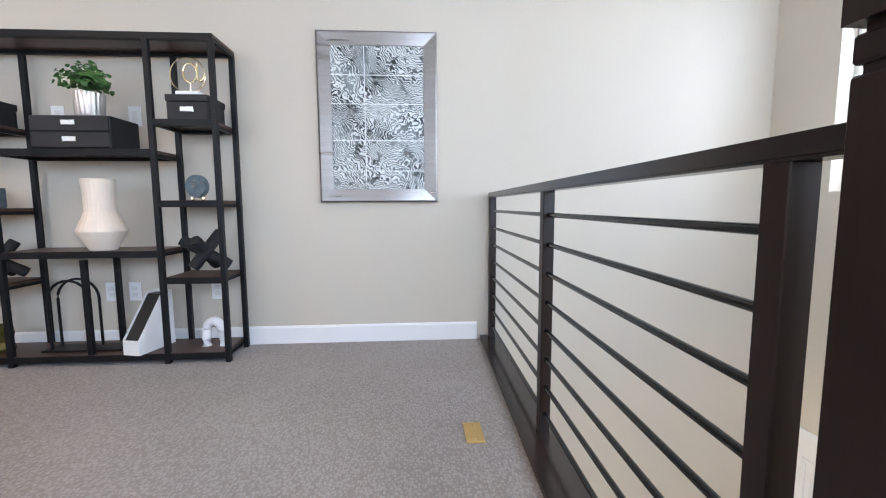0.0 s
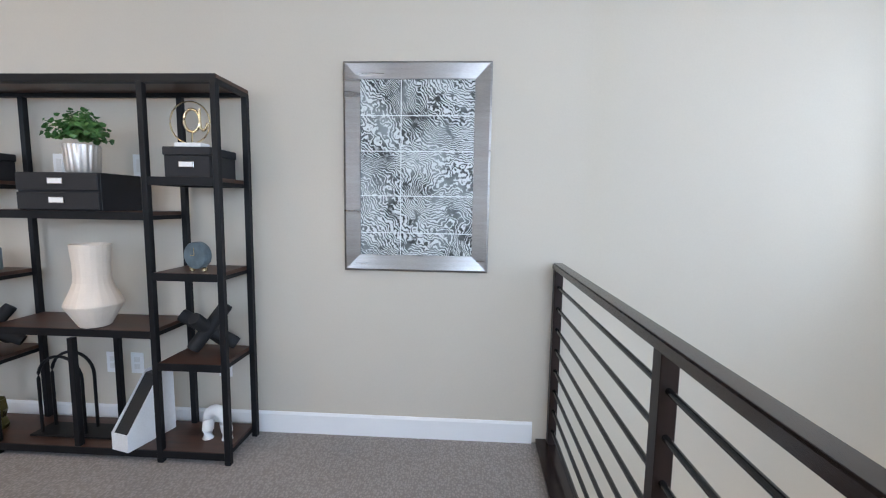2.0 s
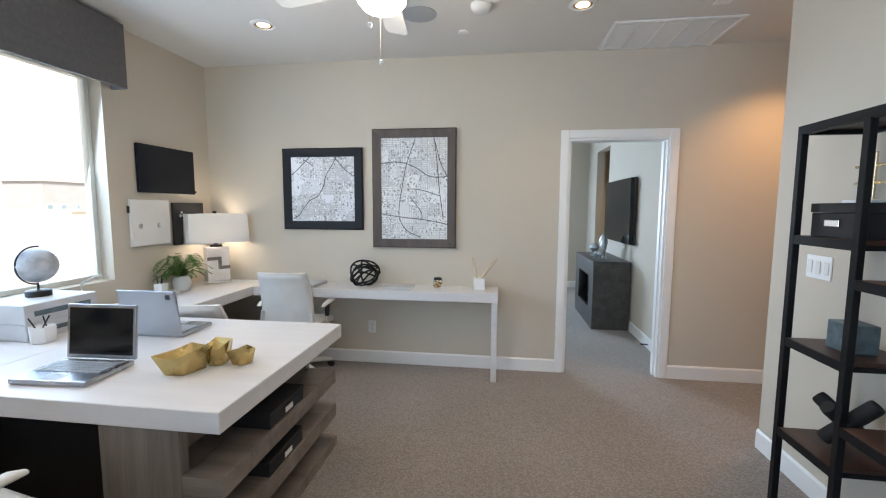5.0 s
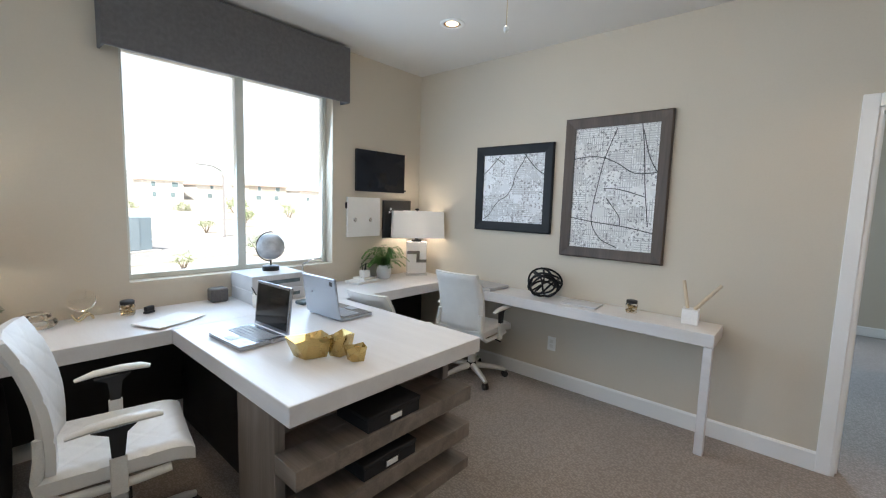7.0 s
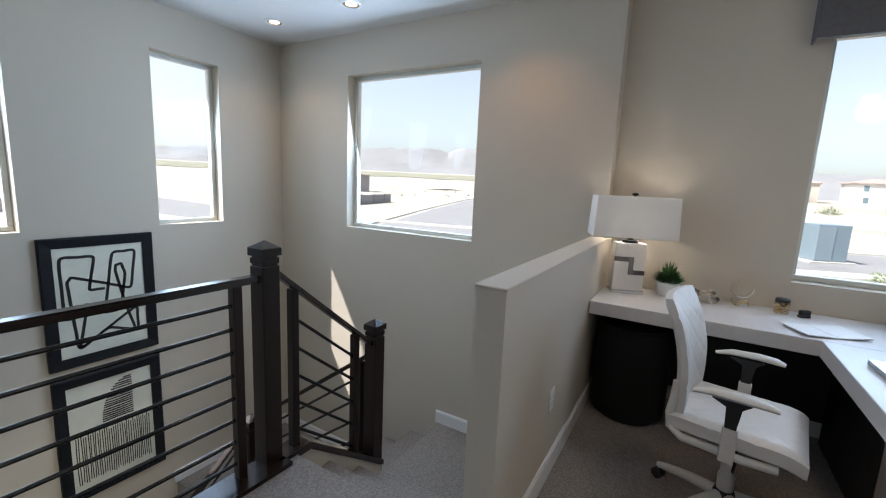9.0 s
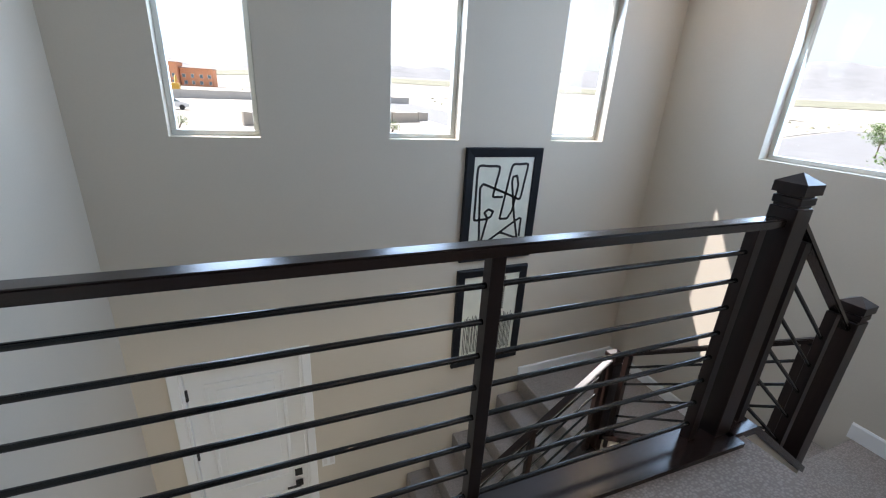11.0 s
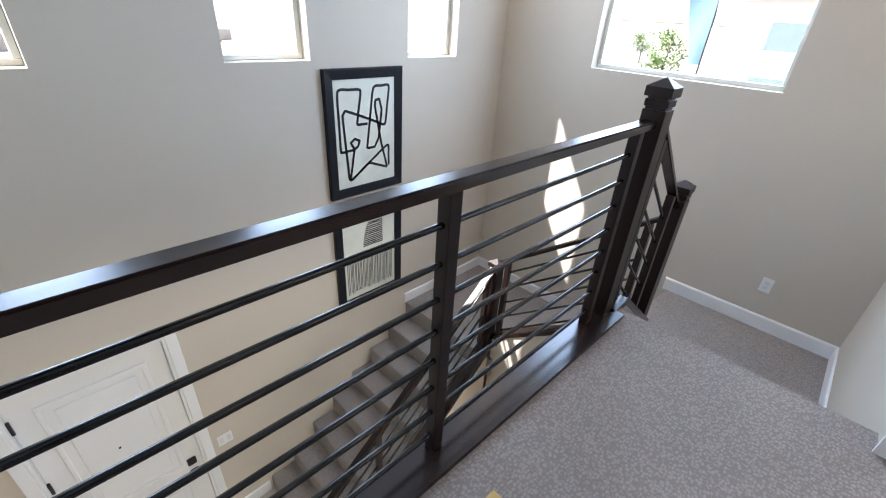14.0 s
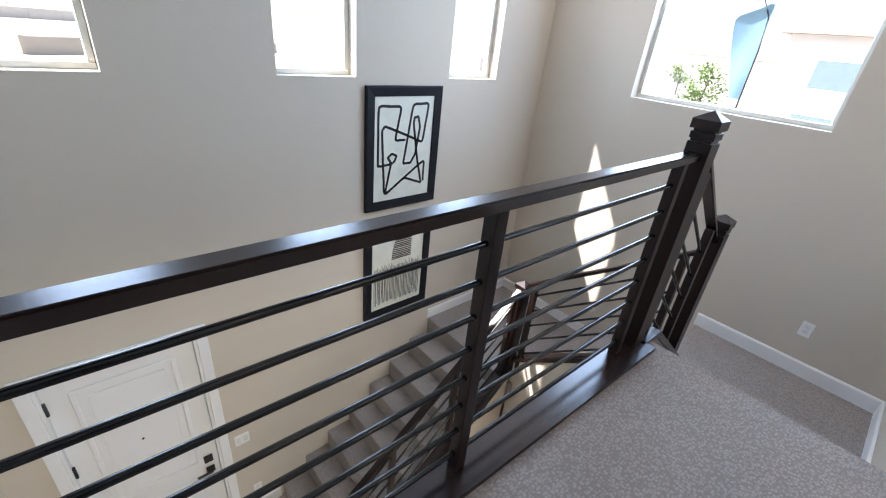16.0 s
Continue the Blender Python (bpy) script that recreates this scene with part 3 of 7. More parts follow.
# curbs and side walls of the two lower flights
bm = prism([(0.93, L1 + 0.25), (1.925, L2 + 0.25), (1.925, L2 + 0.205), (0.93, L1 + 0.205)], "y", 0.145, 0.262)
cb = link("trim_curb_stair_2", bm, M["rail_wood"])
tagged(cb, "dark sloping wooden curb between the landings", "trim", kind="structure")
bm = prism([(0.915, L1 + 0.21), (1.90, L2 + 0.22), (1.90, LOW), (0.915, LOW)], "y", 0.162, 0.25)
cb = link("wall_stair_side_2", bm, M["wall"])
tagged(cb, "painted side wall under the middle flight", "wall", kind="structure")
bm = prism([(0.30, L2 + 0.13), (2.04, LOW + 0.15), (2.04, LOW + 0.105), (0.30, L2 + 0.085)], "x", 1.885, 2.015)
cb = link("trim_curb_stair_3", bm, M["rail_wood"])
tagged(cb, "dark sloping wooden curb of the lower flight", "trim", kind="structure")
bm = prism([(0.292, L2 + 0.08), (2.0, LOW + 0.10), (2.0, LOW), (0.292, LOW)], "x", 1.90, 1.929)
cb = link("wall_stair_side_3", bm, M["wall"])
tagged(cb, "painted side wall of the lower flight", "wall", kind="structure")

# ---- the office: desks ----
desk = thing("desk_worktop", "white wood-grain worktop along the wall under the window", "worktop")
part("top", box(-3.862, -0.331, OY + 0.003, -0.49, 0.672, 0.752, 0.003), M["white_desk"], desk)
# plain black sheet below the worktop, clear of the floor
part("black_panel", box(-3.855, -0.34, -1.02, -1.0, 0.13, 0.671), M["black"], desk, "black panel under the worktop")
pen = thing("desk_peninsula", "white wood-grain desk peninsula on a grey oak base with open shelves", "desk")
part("top", box(-2.52, -1.412, -0.489, 0.735, 0.672, 0.752, 0.003), M["white_desk"], pen)
part("side_panel", box(-1.50, -1.455, 0.21, 0.54, 0, 0.671, 0.002), M["grey_oak_up"], pen)
part("side_panel", box(-2.49, -2.445, -0.45, 0.54, 0, 0.671, 0.002), M["grey_oak_up"], pen)
part("back_panel", box(-2.444, -1.501, 0.40, 0.43, 0, 0.671), M["grey_oak_up"], pen)
# plain black upright sheet below the peninsula top
part("black_panel", box(-1.62, -1.60, -1.0, 0.399, 0.0, 0.671), M["black"], pen, "black recessed panel")
part("shelf", box(-2.50, -1.455, 0.541, 0.70, 0.395, 0.475, 0.002), M["grey_oak"], pen)
part("shelf", box(-2.444, -1.501, 0.431, 0.541, 0.395, 0.475), M["grey_oak"], pen)
part("shelf", box(-2.50, -1.455, 0.541, 0.70, 0.185, 0.265, 0.002), M["grey_oak"], pen)
part("shelf", box(-2.444, -1.501, 0.431, 0.541, 0.185, 0.265), M["grey_oak"], pen)
part("shelf", box(-2.50, -1.455, 0.541, 0.70, 0.0, 0.06, 0.002), M["grey_oak"], pen)
wd = thing("desk_wall", "narrow white wood-grain wall desk with a square leg", "desk")
part("top", box(WX + 0.003, -3.55, -0.489, 1.665, 0.672, 0.752, 0.003), M["white_desk"], wd)
part("leg", box(-3.60, -3.552, 1.612, 1.66, 0, 0.671, 0.003), M["white_desk"], wd)


def storage_box(x, y, z, w, d, h, label, rz=0, drawers=1, tag_face=-1):
    """A black fibre box with a lid line and a white label in a metal holder; faces -y by default."""
    e = thing("storage_box", label, "storage box", at=(x, y, z), rz=rz)
    if drawers == 1:
        part("body", box(-w / 2, w / 2, -d / 2, d / 2, 0, h * 0.72, 0.003), M["black_box"], e)
        part("lid", box(-w / 2 - 0.004, w / 2 + 0.004, -d / 2 - 0.004, d / 2 + 0.004, h * 0.72 + 0.001, h, 0.003), M["black_box"], e)
    else:
        part("body", box(-w / 2, w / 2, -d / 2 + 0.012, d / 2, 0, h, 0.003), M["black_box"], e)
        for k in range(drawers):
            part("drawer", box(-w / 2 + 0.004, w / 2 - 0.004, -d / 2, -d / 2 + 0.011, h * k / drawers + 0.004, h * (k + 1) / drawers - 0.004, 0.003), M["black_box"], e)
    for k in range(drawers):
        zc = h * 0.42 if drawers == 1 else h * (k + 0.55) / drawers
        part("label_holder", box(-0.036, 0.036, -d / 2 - 0.0075, -d / 2 - 0.0045, zc - 0.014, zc + 0.014, 0.001), M["chrome"], e, "bright metal label holder")
        part("label_card", box(-0.031, 0.031, -d / 2 - 0.0095, -d / 2 - 0.0077, zc - 0.0105, zc + 0.0105), M["white"], e, "white paper card")
    return e


M["black_box"] = mat("black_fibre_board", (0.010, 0.010, 0.012), 0.65, var=0.15, scale=12, grain=0.12, grain_scale=400, bump=0.25, bump_scale=500)
storage_box(-1.95, 0.575, 0.476, 0.31, 0.23, 0.075, "flat black document box with a white label on the desk shelf", rz=180)
storage_box(-1.93, 0.575, 0.266, 0.31, 0.23, 0.075, "flat black document box on the lower desk shelf", rz=180)

# ---- office chairs ----
def sheet(fn, nu, nv, thick, disp=None):
    """A cushion: a grid of points from fn(u, v) -> (point, normal), given a thickness."""
    bm = bmesh.new()
    front, back = {}, {}
    for i in range(nu + 1):
        for j in range(nv + 1):
            u, v = i / nu, j / nv
            p, nrm = fn(u, v)
            edge = min(1.0, 9 * min(u, 1 - u, v, 1 - v) + 0.3) ** 0.5
            d = disp(u, v) if disp else 0
            front[i, j] = bm.verts.new(p + nrm * (thick * 0.5 * edge + d))
            back[i, j] = bm.verts.new(p - nrm * thick * 0.5 * edge)
    for i in range(nu):
        for j in range(nv):
            bm.faces.new((front[i, j], front[i + 1, j], front[i + 1, j + 1], front[i, j + 1]))
            bm.faces.new((back[i, j], back[i, j + 1], back[i + 1, j + 1], back[i + 1, j]))
    for i in range(nu):
        for j in (0, nv):
            bm.faces.new((front[i, j], front[i + 1, j], back[i + 1, j], back[i, j]))
    for j in range(nv):
        for i in (0, nu):
            bm.faces.new((front[i, j], front[i, j + 1], back[i, j + 1], back[i, j]))
    return bm


def quilt(u, v, ku=5.0, kv=5.0):
    """Seams of a diamond quilting, as small dips."""
    a = abs(((u * ku + v * kv) % 1) - 0.5) * 2
    b = abs(((u * ku - v * kv) % 1) - 0.5) * 2
    s = max(a, b)
    return -0.006 * max(0, (s - 0.86) / 0.14)


def office_chair(label):
    """Faces +x at rest; the seat's top stands at 0.48."""
    e = thing("office_chair", label, "office chair", group="white office chairs")

    def seat_fn(u, v):
        x, y = -0.22 + 0.46 * u, -0.235 + 0.47 * v
        z = 0.465 - 0.02 * max(0, (u - 0.8) / 0.2) ** 2 + 0.01 * (2 * v - 1) ** 2
        return Vector((x, y, z)), Vector((0, 0, 1))

    def back_fn(u, v):
        h = u
        x = -0.21 - 0.085 * h + 0.035 * math.sin(h * math.pi) - 0.05 * max(0, h - 0.8)
        y = (-0.215 + 0.43 * v) * (1 - 0.09 * h ** 3)
        c = 0.03 * (2 * v - 1) ** 2
        return Vector((x + c, y, 0.49 + 0.49 * h)), Vector((1, 0, 0.12)).normalized()
    part("seat", sheet(seat_fn, 44, 44, 0.09, lambda u, v: quilt(u, v, 3, 3)), M["leather"], e, "quilted white leather seat", True)
    part("backrest", sheet(back_fn, 50, 40, 0.05, lambda u, v: quilt(u, v, 3.5, 3)), M["leather"], e, "quilted white leather backrest", True)
    for s in (-1, 1):
        fr = [(-0.205, s * 0.196, 0.64), (-0.206, s * 0.206, 0.57), (-0.216, s * 0.216, 0.50), (-0.208, s * 0.226, 0.45), (-0.16, s * 0.23, 0.418), (0.05, s * 0.23, 0.415), (0.16, s * 0.22, 0.42)]
        part("frame", tube(fr, 0.017, 10), M["off_white_plastic"], e, "off-white curved frame", True)
        arm = part("armrest", tube([(-0.135, s * 0.275, 0.655), (-0.07, s * 0.278, 0.672), (0.03, s * 0.28, 0.678), (0.10, s * 0.278, 0.676), (0.135, s * 0.275, 0.668)], [0.007, 0.013, 0.015, 0.014, 0.008], 14, flat=1.9), M["off_white_plastic"], e, "white padded armrest", True)
        part("arm_bracket", prism([(-0.07, 0.650), (0.06, 0.656), (0.030, 0.630), (0.020, 0.545), (-0.018, 0.545), (-0.022, 0.628)], "y", s * 0.265 - 0.012, s * 0.265 + 0.012), M["black"], arm, "black plastic bracket")
        part("arm_post", box(-0.025, 0.027, s * 0.265 - 0.009, s * 0.265 + 0.009, 0.40, 0.545, 0.004), M["off_white_plastic"], arm)
    part("mechanism", box(-0.12, 0.10, -0.08, 0.08, 0.375, 0.425, 0.01), M["black"], e)
    part("lever", tube([(0.02, -0.08, 0.39), (0.03, -0.2, 0.38), (0.03, -0.26, 0.37)], 0.006), M["black"], e)
    part("gas_column", lathe([(0.03, 0.09), (0.034, 0.20), (0.028, 0.21), (0.028, 0.38)], 20), M["off_white_plastic"], e, smooth=True)
    part("hub", lathe([(0.045, 0.07), (0.05, 0.085), (0.045, 0.12), (0.036, 0.135)], 20), M["black"], e, smooth=True)
    for k in range(5):
        a = math.tau * k / 5 + 0.35
        c, s = math.cos(a), math.sin(a)
        leg = part("base_leg", tube([(0.03 * c, 0.03 * s, 0.105), (0.15 * c, 0.15 * s, 0.095), (0.25 * c, 0.25 * s, 0.078), (0.295 * c, 0.295 * s, 0.066)], [0.028, 0.024, 0.02, 0.015], 10), M["off_white_plastic"], e, "white star-base leg", True)
        for q in (-1, 1):
            m = Matrix.Translation((0.29 * c - q * 0.014 * s, 0.29 * s + q * 0.014 * c, 0.027)) @ Matrix.Rotation(a, 4, "Z") @ Matrix.Rotation(math.pi / 2, 4, "X")
            part("caster", lathe([(0.02, -0.009), (0.027, -0.006), (0.027, 0.006), (0.02, 0.009)], 16, m=m), M["black"], leg, "black caster wheel", True)
    return e


chair = office_chair("white quilted leather office chair beside the desk peninsula")
chair.matrix_world = pose(-1.07, 0.0, 0, 0, 0, 170)
c2 = copy_thing(chair, pose(-3.52, -0.06, 0, 0, 0, 184) @ Matrix.Diagonal((1, 1, 0.95, 1)))
c2["label"] = "white leather office chair drawn up to the narrow wall desk"
c3 = copy_thing(chair, pose(-2.84, -0.33, 0, 0, 0, 186) @ Matrix.Diagonal((1, 1, 0.84, 1)))
c3["label"] = "white quilted office chair tucked behind the desk peninsula"

# ---- table lamps ----
M["shade"] = shade_cloth("white_lampshade", (0.87, 0.86, 0.84))
M["lamp_white"] = mat("white_lacquer", (0.78, 0.75, 0.72), 0.25, var=0.03)
M["mirror_inlay"] = mat("smoked_mirror", (0.36, 0.33, 0.31), 0.12, 1.0, var=0.1)


def table_lamp(x, y, rz, label):
    e = thing("table_lamp", label, "table lamp", group="table lamps", at=(x, y, 0.7535), rz=rz)
    part("foot", box(-0.105, 0.105, -0.055, 0.055, 0, 0.022, 0.003), M["chrome"], e)
    body = part("body", box(-0.095, 0.095, -0.048, 0.048, 0.0225, 0.335, 0.004), M["lamp_white"], e, "white lacquered block body")
    # a stepped mirror inlay on the front
    for q in ((0.005, 0.096, 0.215, 0.245), (-0.025, 0.005, 0.13, 0.245), (-0.096, -0.025, 0.13, 0.16)):
        part("inlay", box(q[0], q[1], 0.0485, 0.0515, q[2], q[3]), M["mirror_inlay"], body, "smoked mirror inlay")
    part("neck", lathe([(0.050, 0.336), (0.050, 0.352), (0.018, 0.355), (0.018, 0.40)], 20), M["black_metal"], e, smooth=True)
    bm = bmesh.new()
    for sx, sy, tx, ty in ((-1, -1, 1, -1), (1, -1, 1, 1), (1, 1, -1, 1), (-1, 1, -1, -1)):
        a, b, c, d = 0.255, 0.12, 0.245, 0.113
        for off in (0.0, 0.003):
            vs = [bm.verts.new((sx * (a - off), sy * (b - off), 0.375)), bm.verts.new((tx * (a - off), ty * (b - off), 0.375)),
                  bm.verts.new((tx * (c - off), ty * (d - off), 0.635)), bm.verts.new((sx * (c - off), sy * (d - off), 0.635))]
            bm.faces.new(vs)
    part("shade", bm, M["shade"], e, "white rectangular linen shade")
    part("finial", lathe([(0.006, 0.60), (0.006, 0.64), (0.02, 0.642), (0.02, 0.654), (0.006, 0.66)], 12), M["black_metal"], e, smooth=True)
    part("harp", tube([(-0.21, 0, 0.62), (0.21, 0, 0.62)], 0.003, 6), M["chrome"], e)
    part("bulb", lathe([(0.012, 0.43), (0.03, 0.46), (0.033, 0.49), (0.02, 0.52), (0.004, 0.53)], 16), M["bulb"], e, smooth=True)
    lamp = new("table_lamp_light", bpy.data.lights.new("table_lamp_light", "POINT"))
    lamp.data.energy, lamp.data.color, lamp.data.shadow_soft_size = LAMP_W, WARM2, 0.04
    lamp.matrix_world = pose(x, y, 0.7535 + 0.475)
    return e


LAMP_W, WARM2 = 4.4, (1.0, 0.90, 0.76)
M["bulb"] = glow("bulb_glow", (1.0, 0.86, 0.66), 5)
table_lamp(-0.475, -0.87, 20, "white block table lamp, lit, with a rectangular linen shade")
table_lamp(-3.66, -0.90, -35, "white block table lamp, lit, in the desk corner")

# ---- pictures ----
def art_contours(name):
    """White contour lines on near-black, flowing across the sheet, with milky washes."""
    m, n, l, p = principled(name)
    tc = n.new("ShaderNodeTexCoord")
    w = n.new("ShaderNodeTexNoise")
    w.inputs["Scale"].default_value, w.inputs["Detail"].default_value, w.inputs["Distortion"].default_value = 3.2, 0.8, 0.2
    l.new(tc.outputs["Object"], w.inputs["Vector"])
    wob = n.new("ShaderNodeTexNoise")
    wob.inputs["Scale"].default_value, wob.inputs["Detail"].default_value = 24.0, 2.0
    l.new(tc.outputs["Object"], wob.inputs["Vector"])
    sep = n.new("ShaderNodeSeparateXYZ")
    l.new(tc.outputs["Object"], sep.inputs[0])

    def ma(op, a, b, c=None):
        q = n.new("ShaderNodeMath")
        q.operation = op
        for i, v in enumerate((a, b, c)):
            if v is None:
                continue
            if isinstance(v, (int, float)):
                q.inputs[i].default_value = v
            else:
                l.new(v, q.inputs[i])
        return q.outputs[0]
    flow = ma("MULTIPLY_ADD", sep.outputs["Z"], 44.0, ma("MULTIPLY_ADD", sep.outputs["X"], 50.0, ma("MULTIPLY_ADD", w.outputs["Fac"], 33.0, ma("MULTIPLY", wob.outputs["Fac"], 4.6))))
    tri = ma("PINGPONG", flow, 0.5)
    v = n.new("ShaderNodeTexNoise")
    v.inputs["Scale"].default_value, v.inputs["Detail"].default_value = 4.0, 3.0
    l.new(tc.outputs["Object"], v.inputs["Vector"])
    th = n.new("ShaderNodeMapRange")
    th.inputs["From Min"].default_value, th.inputs["From Max"].default_value = 0.40, 0.62
    th.inputs["To Min"].default_value, th.inputs["To Max"].default_value = 0.21, 0.33
    l.new(v.outputs["Fac"], th.inputs["Value"])
    line = n.new("ShaderNodeMapRange")
    l.new(ma("SUBTRACT", tri, th.outputs[0]), line.inputs["Value"])
    line.inputs["From Min"].default_value, line.inputs["From Max"].default_value = -0.09, 0.11
    v2 = n.new("ShaderNodeTexNoise")
    v2.inputs["Scale"].default_value, v2.inputs["Detail"].default_value = 5.5, 4.0
    off = n.new("ShaderNodeMapping")
    off.inputs["Location"].default_value = (3.1, 0.4, 7.7)
    l.new(tc.outputs["Object"], off.inputs["Vector"])
    l.new(off.outputs["Vector"], v2.inputs["Vector"])
    wash = n.new("ShaderNodeValToRGB")
    wash.color_ramp.elements[0].position, wash.color_ramp.elements[1].position = 0.42, 0.64
    wash.color_ramp.elements[0].color, wash.color_ramp.elements[1].color = (0.040, 0.046, 0.044, 1), (0.25, 0.28, 0.28, 1)
    l.new(v2.outputs["Fac"], wash.inputs["Fac"])
    hole = n.new("ShaderNodeMapRange")
    hole.inputs["From Min"].default_value, hole.inputs["From Max"].default_value = 0.30, 0.38
    gap = n.new("ShaderNodeTexNoise")
    gap.inputs["Scale"].default_value, gap.inputs["Detail"].default_value = 17.0, 2.0
    l.new(off.outputs["Vector"], gap.inputs["Vector"])
    l.new(ma("MINIMUM", v2.outputs["Fac"], ma("ADD", gap.outputs["Fac"], -0.04)), hole.inputs["Value"])
    mix = n.new("ShaderNodeMix"); mix.data_type = "RGBA"
    l.new(wash.outputs["Color"], mix.inputs[6])
    mix.inputs[7].default_value = (0.66, 0.70, 0.69, 1)
    l.new(ma("MULTIPLY", line.outputs[0], hole.outputs[0]), mix.inputs[0])
    l.new(mix.outputs[2], p.inputs["Base Color"])
    p.inputs["Roughness"].default_value = 0.25
    return m


def art_map(name, seed, tone):
    """An aerial street map: pale ground, fine grey lots and streets, darker arteries."""
    m, n, l, p = principled(name)
    tc = n.new("ShaderNodeTexCoord")
    mp = n.new("ShaderNodeMapping")
    mp.inputs["Location"].default_value = (seed, seed * 0.7, seed * 1.3)
    l.new(tc.outputs["Object"], mp.inputs["Vector"])
    sep = n.new("ShaderNodeSeparateXYZ")
    l.new(mp.outputs["Vector"], sep.inputs[0])
    cmb = n.new("ShaderNodeCombineXYZ")
    l.new(sep.outputs["Y"], cmb.inputs[0]); l.new(sep.outputs["Z"], cmb.inputs[1])

    def ma(op, a, b=0.0):
        q = n.new("ShaderNodeMath")
        q.operation = op
        for i, v in enumerate((a, b)):
            if isinstance(v, (int, float)):
                q.inputs[i].default_value = v
            else:
                l.new(v, q.inputs[i])
        return q.outputs[0]

    def pick(fac, a, b):
        q = n.new("ShaderNodeMix")
        q.data_type = "RGBA"
        for k, v in ((0, fac), (6, a), (7, b)):
            if isinstance(v, tuple):
                q.inputs[k].default_value = v
            else:
                l.new(v, q.inputs[k])
        return q.outputs[2]
    # neighbourhoods, each with its own run of parallel streets
    vo = n.new("ShaderNodeTexVoronoi")
    vo.distance, vo.inputs["Scale"].default_value, vo.inputs["Randomness"].default_value = "CHEBYCHEV", 8.5, 0.8
    l.new(cmb.outputs[0], vo.inputs["Vector"])
    cell = n.new("ShaderNodeSeparateColor")
    l.new(vo.outputs["Color"], cell.inputs[0])
    across = ma("GREATER_THAN", cell.outputs[0], 0.38)
    u = ma("ADD", ma("MULTIPLY", sep.outputs["Z"], across), ma("MULTIPLY", sep.outputs["Y"], ma("SUBTRACT", 1.0, across)))
    v = ma("ADD", ma("MULTIPLY", sep.outputs["Y"], across), ma("MULTIPLY", sep.outputs["Z"], ma("SUBTRACT", 1.0, across)))
    rows = ma("LESS_THAN", ma("PINGPONG", ma("MULTIPLY", u, 62.0), 0.5), 0.15)
    lots = ma("LESS_THAN", ma("PINGPONG", ma("MULTIPLY", v, 19.0), 0.5), 0.05)
    streets = ma("MULTIPLY", ma("MAXIMUM", rows, lots), ma("GREATER_THAN", cell.outputs[1], 0.30))
    tn = n.new("ShaderNodeMapRange")
    tn.inputs["To Min"].default_value, tn.inputs["To Max"].default_value = 0.78, 1.1
    l.new(cell.outputs[2], tn.inputs["Value"])
    hs = n.new("ShaderNodeHueSaturation")
    hs.inputs["Color"].default_value = (*tone, 1)
    l.new(tn.outputs[0], hs.inputs["Value"])
    dn = n.new("ShaderNodeTexNoise")
    dn.inputs["Scale"].default_value, dn.inputs["Detail"].default_value = 55, 5
    l.new(mp.outputs["Vector"], dn.inputs["Vector"])
    patch = n.new("ShaderNodeTexNoise")
    patch.inputs["Scale"].default_value, patch.inputs["Detail"].default_value = 9, 3
    l.new(mp.outputs["Vector"], patch.inputs["Vector"])
    dark = ma("MULTIPLY", ma("LESS_THAN", dn.outputs["Fac"], 0.415), ma("GREATER_THAN", patch.outputs["Fac"], 0.48))
    pale_spot = ma("GREATER_THAN", dn.outputs["Fac"], 0.63)
    m0 = pick(streets, hs.outputs[0], (0.46, 0.46, 0.47, 1))
    m1 = pick(pale_spot, m0, (0.86, 0.87, 0.88, 1))
    m2 = pick(dark, m1, (0.27, 0.27, 0.28, 1))
    l.new(m2, p.inputs["Base Color"])
    p.inputs["Roughness"].default_value = 0.3
    return m


def frame_picture(name, label, axis, w, sgn, u0, u1, z0, z1, fw, depth, fmat, art):
    """A mitred picture frame on a wall; axis: the wall's normal; sgn: the side that it faces."""
    e = thing(name, label, "picture")
    a, b = w + sgn * 0.003, w + sgn * depth

    def at(u, d, z):
        return (d, u, z) if axis == "x" else (u, d, z)
    out = [(u0, z0), (u1, z0), (u1, z1), (u0, z1)]
    inn = [(u0 + fw, z0 + fw), (u1 - fw, z0 + fw), (u1 - fw, z1 - fw), (u0 + fw, z1 - fw)]
    for i in range(4):
        j = (i + 1) % 4
        bm = bmesh.new()
        prof = []
        for k in (i, j):
            (ou, oz), (iu, iz) = out[k], inn[k]
            mu, mz = ou + (iu - ou) * 0.12, oz + (iz - oz) * 0.12
            prof.append([bm.verts.new(at(ou, a, oz)), bm.verts.new(at(ou, a + (b - a) * 0.8, oz)), bm.verts.new(at(mu, b, mz)), bm.verts.new(at(iu, a + (b - a) * 0.72, iz)), bm.verts.new(at(iu, a, iz))])
        for k in range(5):
            q = (k + 1) % 5
            bm.faces.new((prof[0][k], prof[0][q], prof[1][q], prof[1][k]))
        bm.faces.new(prof[0])
        bm.faces.new(prof[1][::-1])
        part("frame_side", bm, fmat[i % 2] if isinstance(fmat, list) else fmat, e)
    d0, d1 = w + sgn * 0.003, w + sgn * (0.003 + depth * 0.4)
    lo, hi = min(d0, d1), max(d0, d1)
    bm = box(lo, hi, u0 + fw + 0.0005, u1 - fw - 0.0005, z0 + fw + 0.0005, z1 - fw - 0.0005) if axis == "x" else box(u0 + fw + 0.0005, u1 - fw - 0.0005, lo, hi, z0 + fw + 0.0005, z1 - fw - 0.0005)
    can = part("canvas", bm, art, e)
    return e, can, d1


